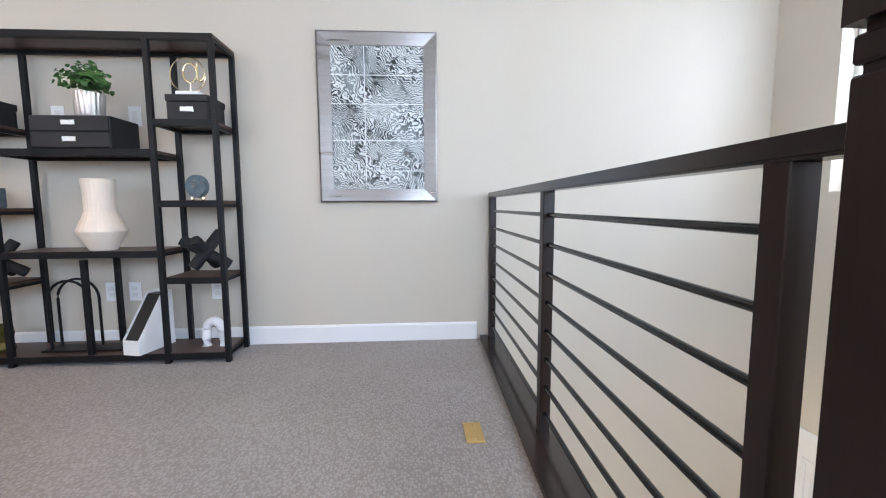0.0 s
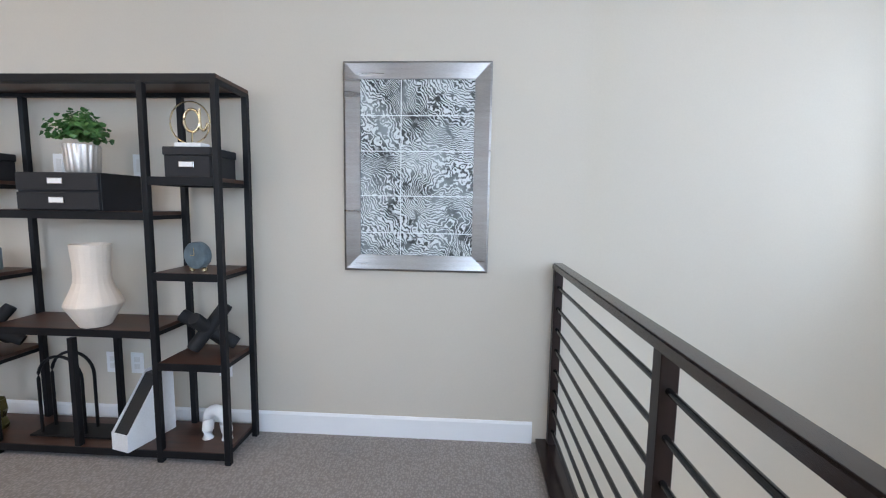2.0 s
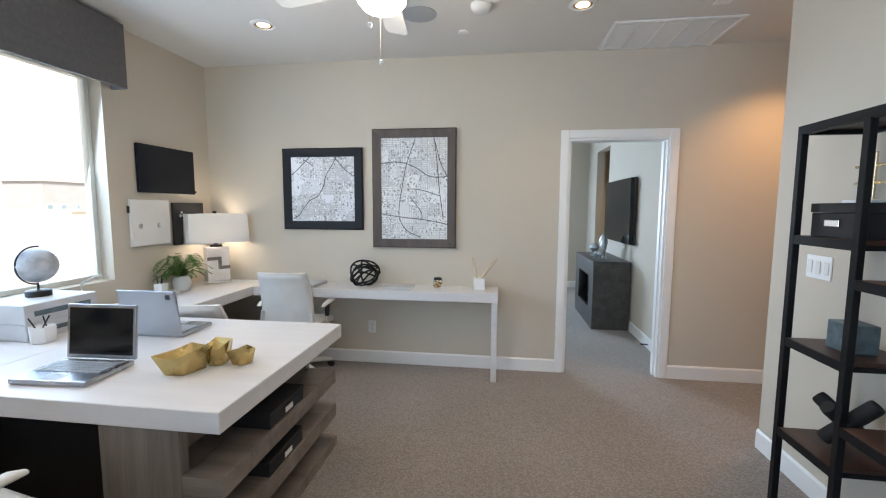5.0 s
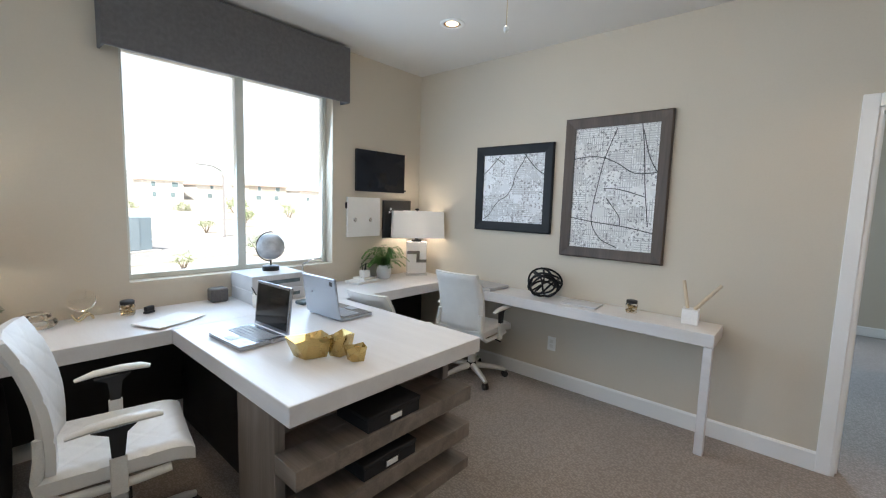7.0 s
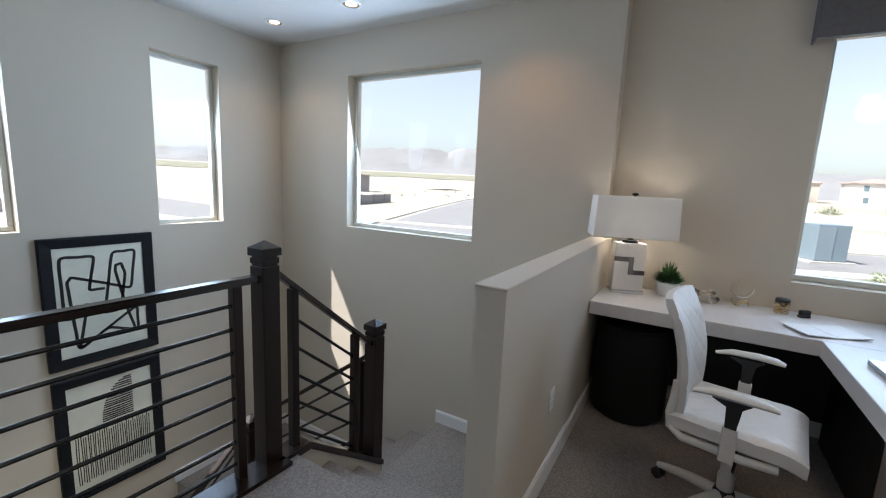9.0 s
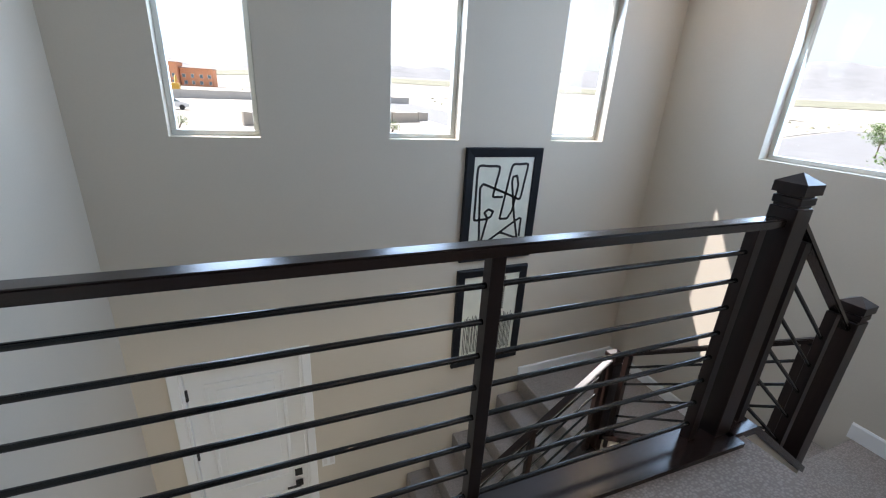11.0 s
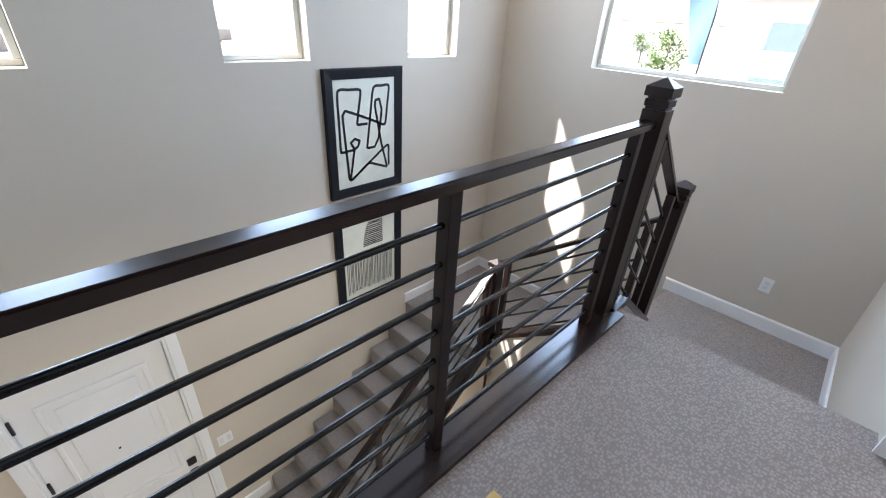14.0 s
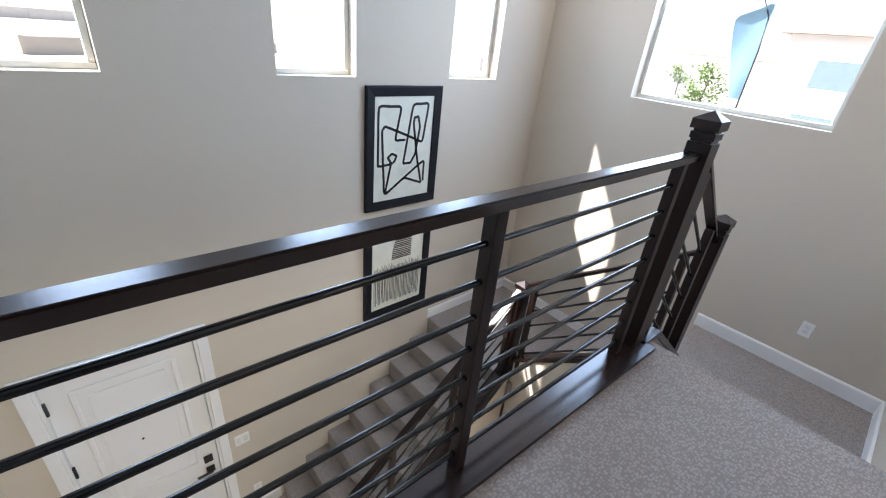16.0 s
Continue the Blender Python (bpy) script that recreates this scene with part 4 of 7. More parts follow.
def bends(pts):
    """A line of straight runs with short, rounded bends between them."""
    out = [pts[0]]
    for p, q in zip(pts, pts[1:]):
        out += [tuple(a + (b - a) * k for a, b in zip(p, q)) for k in (0.1, 0.5, 0.9)]
    return out + [pts[-1]]


def strokes(parent, axis, d, sgn, u0, u1, z0, z1, lines, r, material, flip=False):
    """Flat painted strokes: each a list of points in shares of the sheet."""
    for pts in lines:
        sm = []
        for i in range(len(pts) - 1):
            p0, p1, p2, p3 = pts[max(i - 1, 0)], pts[i], pts[i + 1], pts[min(i + 2, len(pts) - 1)]
            for k in range(6):
                t = k / 6
                sm.append(tuple(0.5 * ((2 * p1[c]) + (-p0[c] + p2[c]) * t + (2 * p0[c] - 5 * p1[c] + 4 * p2[c] - p3[c]) * t * t + (-p0[c] + 3 * p1[c] - 3 * p2[c] + p3[c]) * t ** 3) for c in (0, 1)))
        sm.append(pts[-1])
        bm = bmesh.new()
        prev = None
        for i, q in enumerate(sm):
            a, b = sm[max(i - 1, 0)], sm[min(i + 1, len(sm) - 1)]
            du, dz = (b[0] - a[0]) * (u1 - u0), (b[1] - a[1]) * (z1 - z0)
            k = math.hypot(du, dz) or 1
            nu, nz = -dz / k * r, du / k * r
            uu = (u1 - (u1 - u0) * q[0]) if flip else (u0 + (u1 - u0) * q[0])
            zz = z0 + (z1 - z0) * q[1]
            if flip:
                nu = -nu
            dd = d + sgn * 0.0012
            pr = [bm.verts.new((dd, uu + s * nu, zz + s * nz) if axis == "x" else (uu + s * nu, dd, zz + s * nz)) for s in (-1, 1)]
            if prev:
                bm.faces.new((prev[0], prev[1], pr[1], pr[0]))
            prev = pr
        part("stroke", bm, material, parent)


M["art_contours"] = art_contours("contour_print")
M["art_map_a"] = art_map("map_print_a", 2.3, (0.70, 0.72, 0.75))
M["art_map_b"] = art_map("map_print_b", 7.7, (0.74, 0.74, 0.73))
M["brown_frame"] = wood("brown_frame_wood", (0.045, 0.030, 0.022), (0.105, 0.075, 0.058), 0.45, "Z", coat=0.05)
M["black_frame"] = mat("black_frame_wood", (0.009, 0.010, 0.013), 0.5, var=0.2, scale=14, spec=0.25)
M["cream"] = mat("cream_paper", (0.70, 0.70, 0.60), 0.5, var=0.06, scale=7, grain=0.03)
M["ink"] = mat("black_ink", (0.012, 0.011, 0.010), 0.4, var=0.2)
M["ink_grey"] = mat("dark_road_ink", (0.05, 0.05, 0.055), 0.4, var=0.2)
M["white_ink"] = mat("white_line_ink", (0.72, 0.77, 0.75), 0.4, var=0.05)

pic, can, d = frame_picture("picture", "contour-line print in a wide brushed-steel frame", "y", NY, -1, -0.190, 0.543, 0.910, 1.944, 0.082, 0.034, [M["steel_h"], M["steel"]], M["art_contours"])
strokes(can, "y", d, -1, -0.108, 0.461, 0.992, 1.862, [[(0.0, k), (0.5, k), (1.0, k)] for k in (0.13, 0.345, 0.60, 0.80)] + [[(0.36, 0.0), (0.36, 0.5), (0.36, 1.0)]], 0.0022, M["white_ink"])
pic, can, d = frame_picture("picture", "square aerial street map in a flat black frame", "x", WX, 1, -0.325, 0.437, 1.245, 1.984, 0.078, 0.03, M["black_frame"], M["art_map_a"])
strokes(can, "x", d, 1, -0.247, 0.359, 1.323, 1.906, [
    [(0.02, 0.03), (0.12, 0.10), (0.2, 0.22), (0.3, 0.33), (0.4, 0.38), (0.5, 0.52), (0.56, 0.72), (0.66, 0.88), (0.72, 1.0)],
    [(0.0, 0.72), (0.1, 0.8), (0.2, 0.9), (0.3, 1.0)], [(0.68, 1.0), (0.8, 0.86), (0.9, 0.76), (1.0, 0.7)], [(0.2, 0.96), (0.3, 0.9), (0.36, 0.85)]], 0.0036, M["ink_grey"])
pic, can, d = frame_picture("picture", "tall aerial street map in a dark brown frame", "x", WX, 1, 0.53, 1.285, 1.09, 2.139, 0.078, 0.034, M["brown_frame"], M["art_map_b"])
strokes(can, "x", d, 1, 0.608, 1.207, 1.168, 2.061, [
    [(0.0, 0.75), (0.2, 0.765), (0.38, 0.75), (0.55, 0.70), (0.75, 0.62), (1.0, 0.62)], [(0.52, 0.98), (0.45, 0.86), (0.38, 0.72), (0.33, 0.55), (0.28, 0.35), (0.28, 0.2), (0.4, 0.08), (0.6, 0.02)],
    [(0.8, 1.0), (0.84, 0.8), (0.88, 0.5), (0.94, 0.2)], [(0.0, 0.25), (0.3, 0.22), (0.7, 0.19), (1.0, 0.15)], [(0.44, 0.42), (0.6, 0.28), (0.62, 0.2)], [(0.82, 0.95), (0.9, 0.75), (1.0, 0.62)], [(0.4, 0.5), (0.6, 0.49), (0.9, 0.43)]], 0.0034, M["ink_grey"])
# two line drawings on the stair wall
pic, can, d = frame_picture("picture", "abstract black line drawing on cream in a black frame", "x", EX, -1, 0.375, 1.095, -0.071, 0.908, 0.075, 0.035, M["black_frame"], M["cream"])
strokes(can, "x", d, -1, 0.45, 1.02, 0.004, 0.833, [bends(q) for q in (
    [(0.289, 0.368), (0.109, 0.359), (0.07, 0.368), (0.065, 0.915), (0.43, 0.906), (0.348, 0.598), (0.523, 0.593)],
    [(0.503, 0.359), (0.63, 0.923), (0.905, 0.93), (0.829, 0.556), (0.5, 0.65), (0.173, 0.735), (0.126, 0.692), (0.158, 0.35), (0.192, 0.06), (0.882, 0.368), (0.89, 0.145)],
    [(0.503, 0.359), (0.635, 0.359), (0.71, 0.444), (0.77, 0.71), (0.73, 0.81), (0.665, 0.80), (0.655, 0.744), (0.75, 0.40), (0.855, 0.128)],
    [(0.289, 0.376), (0.235, 0.436), (0.30, 0.47), (0.38, 0.444), (0.35, 0.393), (0.289, 0.368), (0.2, 0.06), (0.53, 0.21), (0.855, 0.128)])], 0.0105, M["ink"], flip=True)
pic, can, d = frame_picture("picture", "black striped quarter-dome print on cream in a black frame", "x", EX, -1, 0.375, 1.095, -1.17, -0.155, 0.075, 0.035, M["black_frame"], M["cream"])
rr = random.Random(4)
ls = []
for k in range(34):
    u = 0.06 + 0.88 * k / 33
    ls.append([(u, 0.05 + rr.random() * 0.03), (u + rr.uniform(-0.008, 0.008), 0.3), (u, 0.53 + rr.uniform(-0.04, 0.02))])
strokes(can, "x", d, -1, 0.45, 1.02, -1.095, -0.23, ls, 0.0034, M["ink"], flip=True)
ls = []
for k in range(18):
    v = 0.585 + 0.37 * k / 17
    reach = 0.38 * math.sqrt(max(0.0, 1 - ((v - 0.585) / 0.385) ** 2))
    ls.append([(0.75 - reach, v), (0.75 - reach / 2, v + rr.uniform(-0.004, 0.004)), (0.75, v)])
strokes(can, "x", d, -1, 0.45, 1.02, -1.095, -0.23, ls, 0.0058, M["ink"], flip=True)

# ---- valance, boards and screen on the office window wall ----
val = thing("window_valance", "charcoal linen box valance over the office window", "valance")
part("front", box(-2.895, -1.262, -0.972, -0.957, 2.275, 2.715, 0.004, 2), M["dark_cloth"], val)
part("side", box(-2.895, -2.88, OY + 0.002, -0.9725, 2.275, 2.715, 0.003), M["dark_cloth"], val)
part("side", box(-1.277, -1.262, OY + 0.002, -0.9725, 2.275, 2.715, 0.003), M["dark_cloth"], val)
part("top", box(-2.8795, -1.2775, OY + 0.002, -0.9725, 2.70, 2.714), M["dark_cloth"], val)
M["navy_board"] = mat("dark_navy_gloss", (0.007, 0.009, 0.015), 0.2, var=0.1, spec=0.3)
sb = thing("wall_screen", "dark glossy screen mounted above the boards", "screen")
part("panel", box(-3.625, -3.04, OY + 0.004, OY + 0.034, 1.558, 1.932, 0.003), M["navy_board"], sb)
part("power_light", box(-3.66, -3.63, OY + 0.01, OY + 0.02, 1.572, 1.590, 0.002), M["black"], sb)
wb = thing("magnet_board", "white magnetic notice board with two round magnets", "notice board")
part("panel", box(-3.322, -2.952, OY + 0.004, OY + 0.026, 1.145, 1.503, 0.003), M["white"], wb)
for q in (-3.03, -3.205):
    part("magnet", lathe([(0.02, 0), (0.02, 0.006), (0.012, 0.011)], 20, m=Matrix.Translation((q, OY + 0.0265, 1.30)) @ Matrix.Rotation(-math.pi / 2, 4, "X")), M["chrome"], wb, "round silver magnet", True)
part("clip", box(-2.951, -2.935, OY + 0.006, OY + 0.022, 1.40, 1.455, 0.003), M["black"], wb)
kb = thing("chalk_board", "black chalkboard with white handwriting", "chalkboard")
kbp = part("panel", box(-3.727, -3.365, OY + 0.004, OY + 0.026, 1.122, 1.484, 0.003), M["black"], kb)
rr = random.Random(8)
for row, (uu, wd_) in enumerate(((-3.49, 0.10), (-3.50, 0.085), (-3.55, 0.10))):
    for k in range(3):
        x1 = uu - k * wd_ / 2.4
        part("writing", box(x1 - wd_ / 3.2, x1, OY + 0.0265, OY + 0.0278, 1.345 - row * 0.055 - k * 0.006, 1.367 - row * 0.055 + rr.uniform(-0.004, 0.006)), M["white"], kbp, "white chalk writing")
for q in ((-3.455, 1.40), (-3.475, 1.375), (-3.44, 1.372)):
    part("flower", lathe([(0.012, 0), (0.012, 0.0015)], 9, m=Matrix.Translation((q[0], OY + 0.0265, q[1])) @ Matrix.Rotation(-math.pi / 2, 4, "X")), M["white"], kbp)


# ---- plates ----
def plate(axis, w, sgn, u, z, kind="outlet", wd=0.072, h=0.116, tall=True):
    e = thing("wall_outlet" if kind == "outlet" else "light_switch", "white wall outlet plate" if kind == "outlet" else "white rocker switch plate", "outlet" if kind == "outlet" else "switch")

    def bx(u0, u1, z0, z1, t0, t1):
        lo, hi = min(w + sgn * t0, w + sgn * t1), max(w + sgn * t0, w + sgn * t1)
        return box(lo, hi, u0, u1, z0, z1, 0.0015) if axis == "x" else box(u0, u1, lo, hi, z0, z1, 0.0015)
    part("plate", bx(u - wd / 2, u + wd / 2, z - h / 2, z + h / 2, 0.0005, 0.006), M["trim"], e)
    if kind == "outlet":
        for dz in (-0.02, 0.02):
            part("socket", bx(u - 0.016, u + 0.016, z + dz - 0.014, z + dz + 0.014, 0.0062, 0.008), M["off_white_plastic"], e)
    else:
        nsw = max(1, round(wd / 0.05))
        for k in range(nsw):
            c = u - wd / 2 + wd * (k + 0.5) / nsw
            part("rocker", bx(c - 0.016, c + 0.016, z - 0.033, z + 0.033, 0.0062, 0.010), M["off_white_plastic"], e)
    return e


plate("x", WX, 1, 0.503, 0.342)
plate("x", -0.327, -1, 0.215, 0.42)
plate("y", SY, 1, 0.325, -0.365)
plate("y", NY, -1, -1.50, 0.36)
plate("y", NY, -1, -0.86, 0.36)
plate("y", NY, -1, -1.36, 0.36)
plate("y", NY, -1, -1.28, 1.43, "switch")
plate("y", NY, -1, -1.72, 1.43, "switch")
plate("y", NY, -1, -2.47, 1.16, "switch", 0.165)
plate("y", NY, -1, -2.42, 1.33, "switch", 0.07, 0.07)
plate("x", EX, -1, 2.265, -1.925, "switch", 0.115)
plate("x", EX, -1, 2.207, -2.63)


# ---- ceiling things ----
def downlight(x, y, watts, color=WARM):
    e = thing("downlight", "round recessed ceiling downlight with a white trim ring", "downlight", group="downlights")
    part("ring", lathe([(0.062, -0.001), (0.088, -0.001), (0.086, -0.006), (0.064, -0.010), (0.062, -0.001)], 32, (x, y, CEIL), cap=False), M["trim"], e, smooth=True)
    part("baffle", lathe([(0.0445, -0.0035), (0.0615, -0.0045)], 28, (x, y, CEIL), cap=False), M["baffle"], e, "warm stepped baffle")
    part("lens", lathe([(0.0, -0.004), (0.044, -0.004)], 24, (x, y, CEIL), cap=False), M["dl_glow"], e, "glowing lens")
    spot_lamp("downlight_beam", x, y, CEIL - 0.02, watts, color, 120, 0.7)
    return e


M["baffle"] = mat("warm_baffle", (0.30, 0.17, 0.09), 0.5, var=0.1)
M["dl_glow"] = glow("downlight_glow", (1.0, 0.72, 0.42), 2.2)
for x, y in ((-3.08, -0.02), (-3.06, 2.17), (-1.15, 0.0), (-1.15, 2.17), (1.62, -0.46), (2.515, -0.46), (-3.35, 3.8), (0.30, -0.46)):
    downlight(x, y, 17 if y > 3 else 5.2, AMBER if y > 3 or x == 0.30 else WARM)
# shade between the grille slats, put into the backing's dark grey
M["slat_shade"] = mat("grey_slat_shade", (0.22, 0.215, 0.21), 0.9, var=0.1)
gr = thing("return_grille", "white louvred return-air grille in the ceiling", "air grille")
GX0, GX1, GY0, GY1 = -3.855, -3.335, 2.435, 3.29
for q in ((GX0, GX1, GY0, GY0 + 0.03), (GX0, GX1, GY1 - 0.03, GY1), (GX0, GX0 + 0.03, GY0 + 0.03, GY1 - 0.03), (GX1 - 0.03, GX1, GY0 + 0.03, GY1 - 0.03)):
    part("frame", box(*q, CEIL - 0.014, CEIL - 0.001, 0.003), M["trim"], gr)
part("backing", box(GX0 + 0.03, GX1 - 0.03, GY0 + 0.03, GY1 - 0.03, CEIL - 0.004, CEIL - 0.001), M["slat_shade"], gr, "grey backing behind the slats, darkened as shade")
k = 0
while GX0 + 0.045 + 0.019 * k < GX1 - 0.04:
    x = GX0 + 0.045 + 0.019 * k
    part("slat", box(x, x + 0.009, GY0 + 0.031, GY1 - 0.031, CEIL - 0.012, CEIL - 0.0042), M["trim"], gr)
    k += 1
for k in range(1, 5):
    y = GY0 + (GY1 - GY0) * k / 5
    part("rib", box(GX0 + 0.031, GX1 - 0.031, y - 0.006, y + 0.006, CEIL - 0.0155, CEIL - 0.0125), M["trim"], gr)
sp = thing("ceiling_speaker", "round flush ceiling speaker with a grey mesh", "speaker")
part("mesh", lathe([(0.118, -0.0005), (0.118, -0.005), (0.105, -0.007), (0.0, -0.008)], 40, (-3.06, 1.11, CEIL), cap=False), mat("speaker_mesh", (0.42, 0.43, 0.44), 0.7, var=0.03, bump=0.5, bump_scale=500), sp, smooth=True)
sm = thing("smoke_detector", "white round smoke detector on the ceiling", "smoke detector")
part("body", lathe([(0.068, -0.001), (0.068, -0.018), (0.055, -0.04), (0.04, -0.046), (0.0, -0.046)], 32, (-2.98, 1.53, CEIL), cap=False), M["trim"], sm, smooth=True)
sk = thing("sprinkler", "small white fire sprinkler cover on the ceiling", "sprinkler")
part("cover", lathe([(0.042, -0.001), (0.042, -0.008), (0.036, -0.012), (0.0, -0.012)], 24, (-3.38, 1.385, CEIL), cap=False), M["trim"], sk, smooth=True)
dt = thing("ceiling_vent", "small square white ceiling vent", "vent")
part("cover", box(-3.16, -3.02, 2.98, 3.08, CEIL - 0.008, CEIL - 0.001, 0.002), M["trim"], dt)

# ---- ceiling fan ----
FX, FY = -2.16, 1.11
fan = thing("ceiling_fan", "white ceiling fan with a lit bowl light and pull chains", "ceiling fan")
part("canopy", lathe([(0.07, 0), (0.07, -0.02), (0.04, -0.055), (0.02, -0.06)], 28, (FX, FY, CEIL - 0.001)), M["trim"], fan, smooth=True)
part("downrod", lathe([(0.013, -0.06), (0.013, -0.18)], 12, (FX, FY, CEIL)), M["trim"], fan)
part("motor", lathe([(0.05, -0.175), (0.11, -0.19), (0.125, -0.23), (0.12, -0.265), (0.10, -0.285), (0.09, -0.30)], 36, (FX, FY, CEIL)), M["trim"], fan, smooth=True)
part("light_bowl", lathe([(0.095, -0.302), (0.115, -0.308), (0.112, -0.34), (0.085, -0.37), (0.04, -0.385), (0.0, -0.388)], 36, (FX, FY, CEIL), cap=False), glow("fan_bowl_glow", (1.0, 0.93, 0.83), 3), fan, "glowing frosted glass bowl", True)
for k in range(5):
    a = math.tau * k / 5 + 0.75
    m = Matrix.Translation((FX, FY, CEIL - 0.24)) @ Matrix.Rotation(a, 4, "Z") @ Matrix.Rotation(radians(11), 4, "X")
    bm = prism([(0.17, -0.045), (0.30, -0.062), (0.56, -0.068), (0.60, -0.05), (0.60, 0.05), (0.56, 0.068), (0.30, 0.062), (0.17, 0.045)], "z", -0.004, 0.004)
    bmesh.ops.transform(bm, matrix=m, verts=bm.verts)
    bl = part("blade", bm, M["trim"], fan)
    part("blade_arm", add_box(bmesh.new(), 0.10, 0.22, -0.018, 0.018, 0.005, 0.012, m=m), M["trim"], bl)
for dx, dy, ln in ((0.127, 0.03, 0.36), (0.127, -0.02, 0.20)):
    ch = part("pull_chain", tube([(FX + dx, FY + dy, CEIL - 0.28), (FX + dx, FY + dy, CEIL - 0.28 - ln)], 0.0016, 6), M["brass"], fan)
    part("pull_knob", lathe([(0.003, 0), (0.009, -0.006), (0.009, -0.018), (0.002, -0.024)], 12, (FX + dx, FY + dy, CEIL - 0.28 - ln)), M["trim"], ch, smooth=True)
fl = new("fan_light", bpy.data.lights.new("fan_light", "POINT"))
fl.data.energy, fl.data.color, fl.data.shadow_soft_size = 4, (1.0, 0.86, 0.66), 0.12
fl.matrix_world = pose(FX, FY, CEIL - 0.46)

# ---- the shelf unit against the north wall ----
X0, X1, X2, X3 = -2.176, -1.845, -1.01, -0.677
YF, YB = 2.931, 3.214
su = thing("shelf_unit", "black metal shelf unit with walnut boards, set against the wall", "shelf unit")
T = 0.028
for x in (X0, X1, X2, X3):
    for y in (YF, YB - T):
        part("post", box(x - T / 2, x + T / 2, y, y + T, 0.0, 1.768, 0.002), M["black_metal"], su)
for y in (YF, YB - T):
    part("post", box(-1.435, -1.407, y, y + T, 0.062, 0.60, 0.002), M["black_metal"], su)


def shelf_board(xa, xb, top, full=False):
    b = part("board", box(xa, xb, YF + 0.006, YB - 0.004, top - 0.018, top, 0.002), M["shelf_wood"], su, "walnut-brown board")
    part("rail", box(xa, xb, YF + 0.001, YF + 0.0058, top - 0.036, top - 0.001), M["black_metal"], b)
    part("rail", box(xa, xb, YF + 0.006, YF + T, top - 0.038, top - 0.0185), M["black_metal"], b)
    part("rail", box(xa, xb, YB - T, YB - 0.004, top - 0.038, top - 0.0185), M["black_metal"], b)
    for x in (xa, xb - 0.022):
        part("rail", box(x, x + 0.022, YF + T, YB - T, top - 0.038, top - 0.0185), M["black_metal"], b)


h = T / 2
shelf_board(X0 - h, X3 + h, 1.80)
for z in (1.357, 0.922, 0.495):
    shelf_board(X2 + h, X3 - h, z)
for z in (1.337, 0.884, 0.468):
    shelf_board(X0 + h, X1 - h, z)
for z in (1.198, 0.646):
    shelf_board(X1 + h, X2 - h, z)
shelf_board(X0 + h, X3 - h, 0.061)


def blade(bm, base, tip, w, bend, nrm=Vector((0, 0, 1))):
    """One pointed leaf of a few faces."""
    base, tip = Vector(base), Vector(tip)
    d = tip - base
    s = d.cross(nrm)
    s = s.normalized() * w if s.length > 1e-5 else Vector((w, 0, 0))
    up = s.cross(d).normalized() * bend
    mid = base + d * 0.5 + up
    vs = [bm.verts.new(c) for c in (base, mid - s, tip, mid + s)]
    bm.faces.new((vs[0], vs[1], vs[2]))
    bm.faces.new((vs[0], vs[2], vs[3]))


def leaf_mat(name, c1, c2):
    m = mat(name, c1, 0.5, var=0.1, scale=20, col2=c2)
    return m


M["leaf"] = leaf_mat("green_leaf", (0.03, 0.10, 0.025), (0.09, 0.24, 0.06))
M["leaf_dark"] = leaf_mat("dark_green_leaf", (0.02, 0.06, 0.015), (0.06, 0.15, 0.035))
M["fern"] = leaf_mat("fern_leaf", (0.035, 0.11, 0.015), (0.10, 0.23, 0.04))
M["silver_pot"] = mat("ribbed_silver", (0.70, 0.66, 0.62), 0.45, 0.9, var=0.06)


def round_leaf_plant(parent, c, r, n, seed, material, size=0.022, flat=0.75):
    rr = random.Random(seed)
    bm = bmesh.new()
    stems = bmesh.new()
    for i in range(n):
        a, e = rr.uniform(0, math.tau), rr.uniform(-0.15, 1.45)
        k = r * rr.uniform(0.45, 1.0) * (1 + 0.25 * math.sin(3 * a + seed))
        p = Vector((c[0] + k * math.cos(a) * math.cos(e), c[1] + k * math.sin(a) * math.cos(e), c[2] + k * flat * math.sin(e) + 0.02))
        d = (p - Vector(c)).normalized()
        nrm = (d + Vector((rr.uniform(-.7, .7), rr.uniform(-.7, .7), rr.uniform(0, .9)))).normalized()
        t = nrm.orthogonal().normalized()
        t.rotate(Matrix.Rotation(rr.uniform(0, math.tau), 3, nrm))
        s = nrm.cross(t)
        q = size * rr.uniform(0.7, 1.25)
        vs = [bm.verts.new(p + t * q * math.cos(g) + s * q * 0.82 * math.sin(g) + nrm * q * 0.22 * math.cos(2 * g)) for g in (0, 1.05, 2.1, 3.14, 4.2, 5.25)]
        bm.faces.new(vs)
        if i % 6 == 0:
            add_tube(stems, [c, Vector(c).lerp(p, 0.5) + Vector((0, 0, 0.01)), p], 0.0015, 4)
    part("leaves", bm, material, parent, "small round green leaves")
    part("stems", stems, M["leaf_dark"], parent)


# silver ribbed pot with a leafy plant
pl = thing("potted_plant", "leafy green plant in a ribbed silver pot on the drawer boxes", "plant")
PX, PY, PZ = -1.36, 3.008, 1.3705
bm = bmesh.new()
n, prof = 96, [(0.060, 0), (0.065, 0.01), (0.072, 0.128), (0.069, 0.13), (0.064, 0.118), (0.0, 0.115)]
rings = []
for q, (r, z) in enumerate(prof):
    ring = []
    for i in range(n):
        a = math.tau * i / n
        rad = r * (1 + (0.03 * math.cos(a * 20) if q in (1, 2) else 0))
        ring.append(bm.verts.new((PX + rad * math.cos(a), PY + rad * math.sin(a), PZ + z)))
    rings.append(ring)
